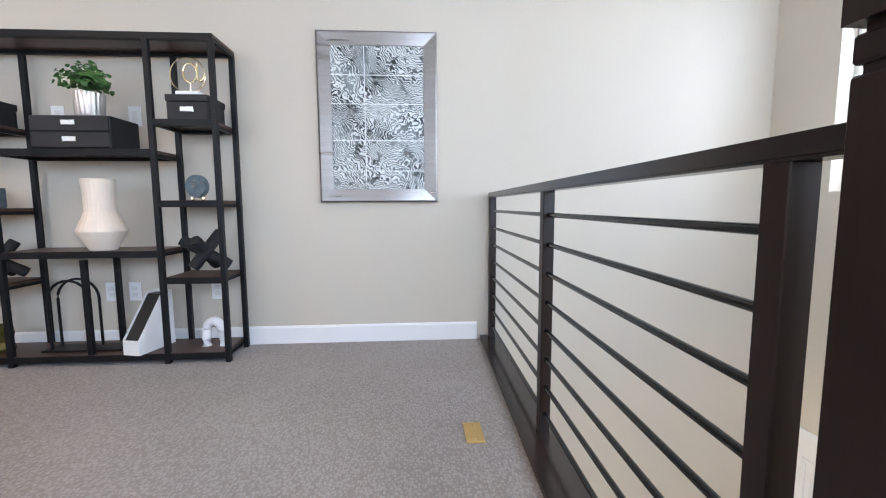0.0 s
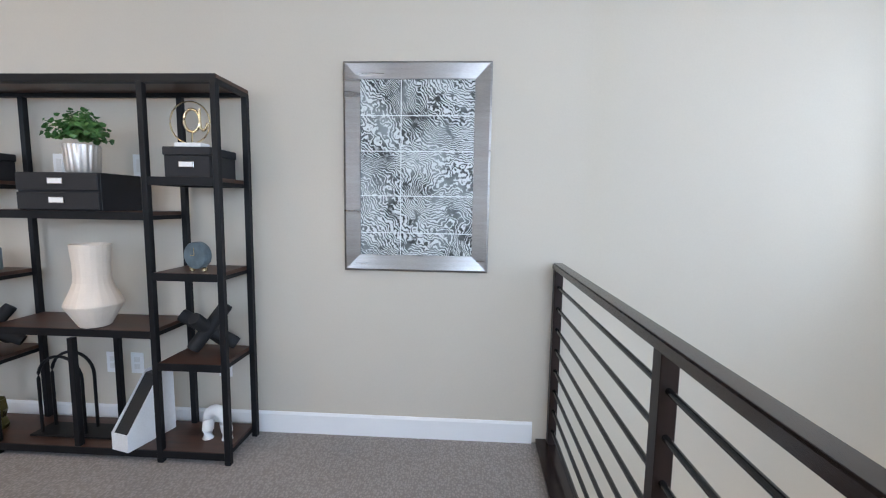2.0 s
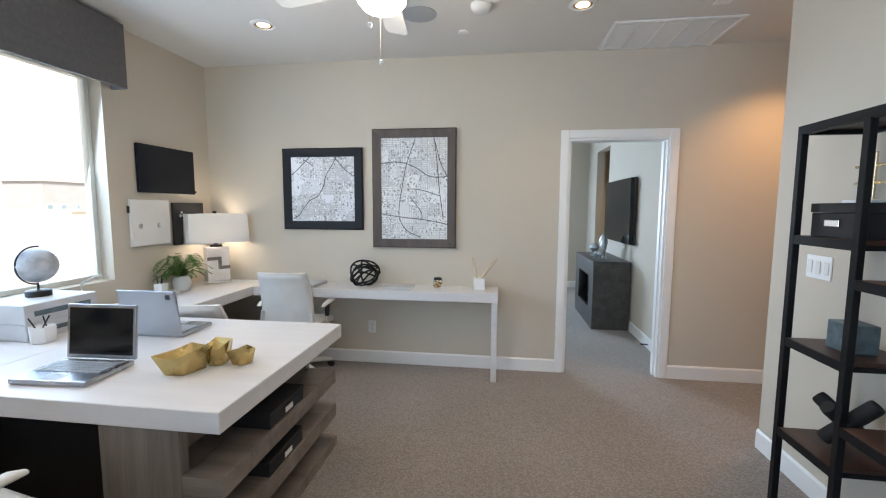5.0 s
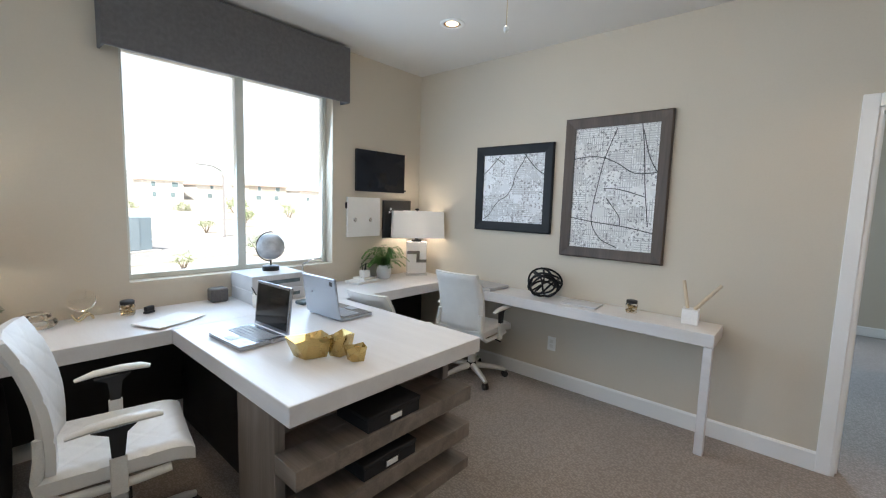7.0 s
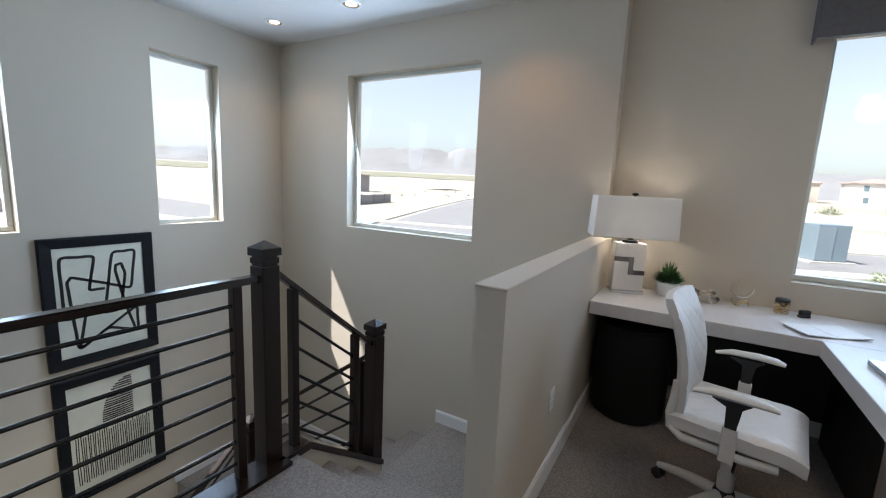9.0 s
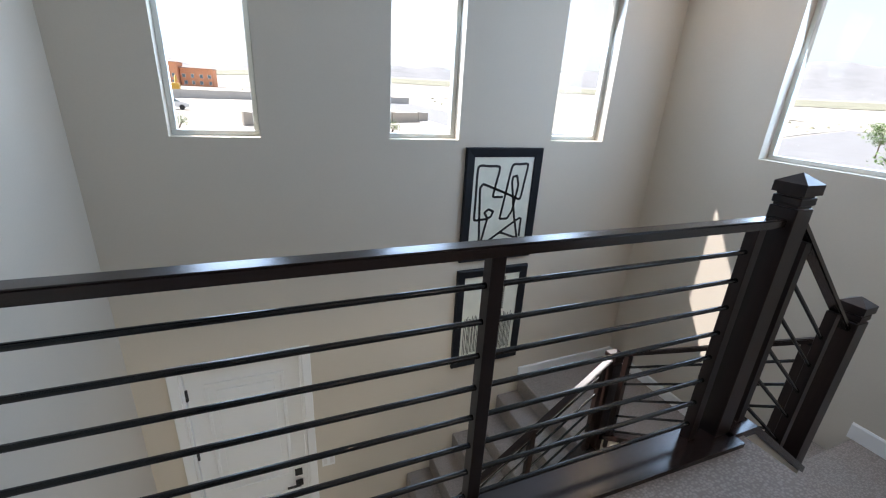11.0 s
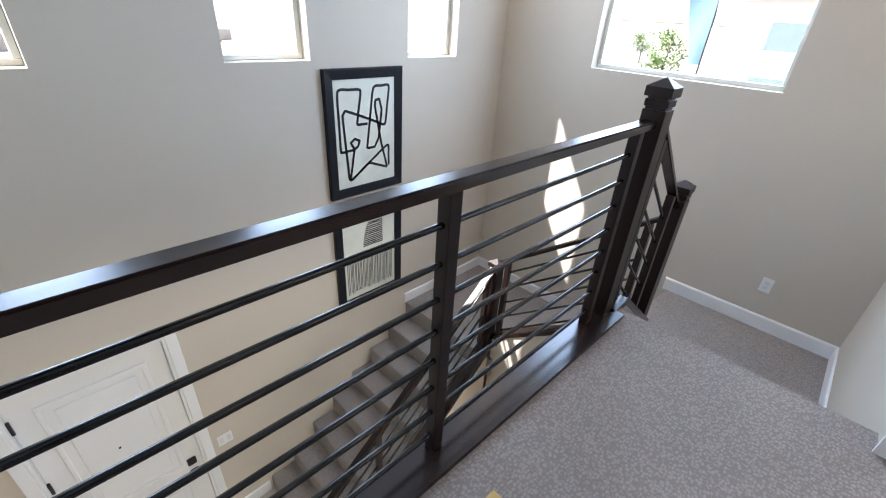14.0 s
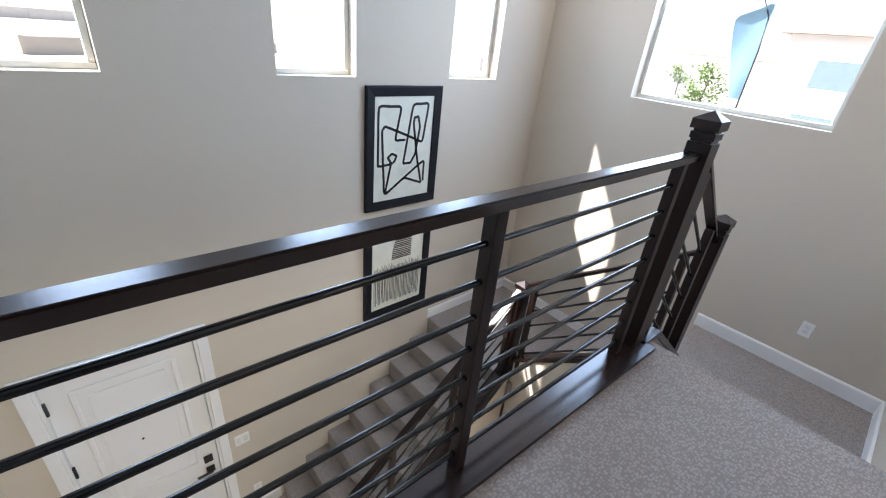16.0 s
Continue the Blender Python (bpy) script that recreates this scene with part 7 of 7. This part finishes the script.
def car(x, y, rz, body, label):
    e = thing("car", label, "car", at=(x, y, GZ + 0.03), rz=rz)
    out = [(-2.2, 0.35), (-2.25, 0.75), (-1.9, 0.92), (-1.35, 1.0), (-0.75, 1.42), (0.75, 1.45), (1.45, 0.98), (2.1, 0.88), (2.25, 0.6), (2.2, 0.35)]
    part("body", prism(out, "y", -0.85, 0.85), body, e)
    gls = [(-1.2, 1.03), (-0.7, 1.37), (0.7, 1.39), (1.25, 1.03)]
    part("windows", prism(gls, "y", -0.865, -0.852), M["dark_glass"], e)
    part("windows", prism(gls, "y", 0.852, 0.865), M["dark_glass"], e)
    for wx in (-1.4, 1.4):
        for wy in (-0.78, 0.78):
            w = part("wheel", lathe([(0.0, -0.1), (0.33, -0.1), (0.34, 0), (0.33, 0.1), (0.0, 0.1)], 20, cap=False, m=Matrix.Translation((wx, wy, 0.33)) @ Matrix.Rotation(math.pi / 2, 4, "X")), M["black"], e, "black tyre", True)
    return e


car(69, 13.6, 95, mat("white_car_paint", (0.7, 0.7, 0.7), 0.2, var=0.02, coat=0.5), "white saloon car parked on the open ground")
car(30, -20.5, 60, mat("silver_car_paint", (0.3, 0.31, 0.33), 0.25, 0.5, var=0.02, coat=0.5), "silver car on the side street")
ex = thing("excavator", "distant yellow excavator on the building ground", "excavator", at=(125, 21, GZ))
ym = mat("yellow_machine_paint", (0.55, 0.32, 0.04), 0.5, var=0.1)
part("track", box(-1.8, 1.8, -1.3, -0.7, 0, 0.8, 0.2, 2), M["black"], ex)
part("track", box(-1.8, 1.8, 0.7, 1.3, 0, 0.8, 0.2, 2), M["black"], ex)
part("cab", box(-1.4, 1.2, -1.1, 1.1, 0.801, 2.6, 0.1), ym, ex)
part("boom", tube([(1.0, 0, 2.0), (3.0, 0, 4.2), (5.0, 0, 3.0)], [0.25, 0.22, 0.15], 8), ym, ex)

# a low metal fence by the house
fn = thing("metal_fence", "low black metal fence by the street", "fence", at=(3.0, -15.5, GZ), rz=-12)
part("rail", tube([(-1.5, 0, 1.35), (5.5, 0, 1.35)], 0.03, 6), M["black"], fn)
part("rail", tube([(-1.5, 0, 0.2), (5.5, 0, 0.2)], 0.03, 6), M["black"], fn)
for k in range(29):
    part("picket", tube([(-1.5 + k * 0.25, 0, 0.05), (-1.5 + k * 0.25, 0, 1.34)], 0.012, 5), M["black"], fn)

# far scrub and hills
bm = bmesh.new()
rr = random.Random(9)
for k in range(900):
    a = rr.uniform(-math.pi, 0.7)
    q = rr.uniform(120, 900)
    x, y, s = q * math.cos(a), q * math.sin(a), rr.uniform(0.4, 1.1) * (0.6 + q / 1500)
    v = [bm.verts.new((x + s * math.cos(g) * rr.uniform(0.7, 1.3), y + s * math.sin(g) * rr.uniform(0.7, 1.3), GZ)) for g in (0, 1.26, 2.5, 3.77, 5.0)]
    t = bm.verts.new((x, y, GZ + s * rr.uniform(0.6, 1.1)))
    for i in range(5):
        bm.faces.new((v[i], v[(i + 1) % 5], t))
sc = link("scrub", bm, M["hedge_far"])
tagged(sc, "scattered grey-green desert scrub on the plain", "scrub", kind="stuff")
# the plain climbs gently towards the mountains
for name, r0, r1, lift, material, label in (("ground_plain", 260, 2150, 0.0, M["sand"], "pale plain climbing to the mountains"), ("ground_scrubland", 620, 1500, 0.5, M["hedge_far"], "brown scrubland on the climbing plain")):
    bm = bmesh.new()
    prev = None
    for i in range(61):
        a = -1.62 + 1.9 * i / 60
        fade = min(1.0, i / 9, (60 - i) / 9)
        w = 1 + 0.16 * noise.noise((i * 0.3, r0, 0))
        row = [bm.verts.new((r * w * math.cos(a), r * w * math.sin(a), GZ + 0.004 + lift + (r * w - 260) * 0.027 * fade)) for r in (r0, (r0 + r1) / 2, r1)]
        if prev:
            for j in range(2):
                bm.faces.new((prev[j], prev[j + 1], row[j + 1], row[j]))
        prev = row
    tagged(link(name, bm, material), label, "ground", kind="structure")
bm = bmesh.new()
prev = None
for i in range(241):
    a = -math.pi * 1.05 + 1.5 * math.pi * i / 240
    ridge = 60 + 90 * (noise.noise((i * 0.06, 3.1, 0)) + 0.6) + 45 * noise.noise((i * 0.21, 9.4, 0)) + 14 * noise.noise((i * 0.7, 1.7, 0))
    ridge = max(18, ridge) * (1 + 0.95 * math.exp(-((a + 1.06) / 0.30) ** 2))
    col = []
    for j in range(13):
        t = j / 12
        rad = 2900 - 700 * (1 - t) + 34 * noise.noise((i * 0.25, j * 0.6, 5))
        z = GZ - 4 + ridge * t ** 1.25 * (1 + 0.34 * noise.noise((i * 0.30, j * 0.25, 2)) * (1 - t))
        col.append(bm.verts.new((rad * math.cos(a), rad * math.sin(a), z)))
    if prev:
        for j in range(12):
            bm.faces.new((prev[j], prev[j + 1], col[j + 1], col[j]))
    prev = col
hl = link("backdrop", bm, M["hill"], smooth=True)
tagged(hl, "hazy blue-grey bare mountains on the horizon", "mountains", kind="structure")

# the house's own eaves
ea = link("roof_eaves", box(EX + 0.161, EX + 0.54, SY - 0.8, VY + 0.8, 2.78, 2.96), M["stucco"])
tagged(ea, "pale eaves of the house above the stair windows", "roof", kind="structure")
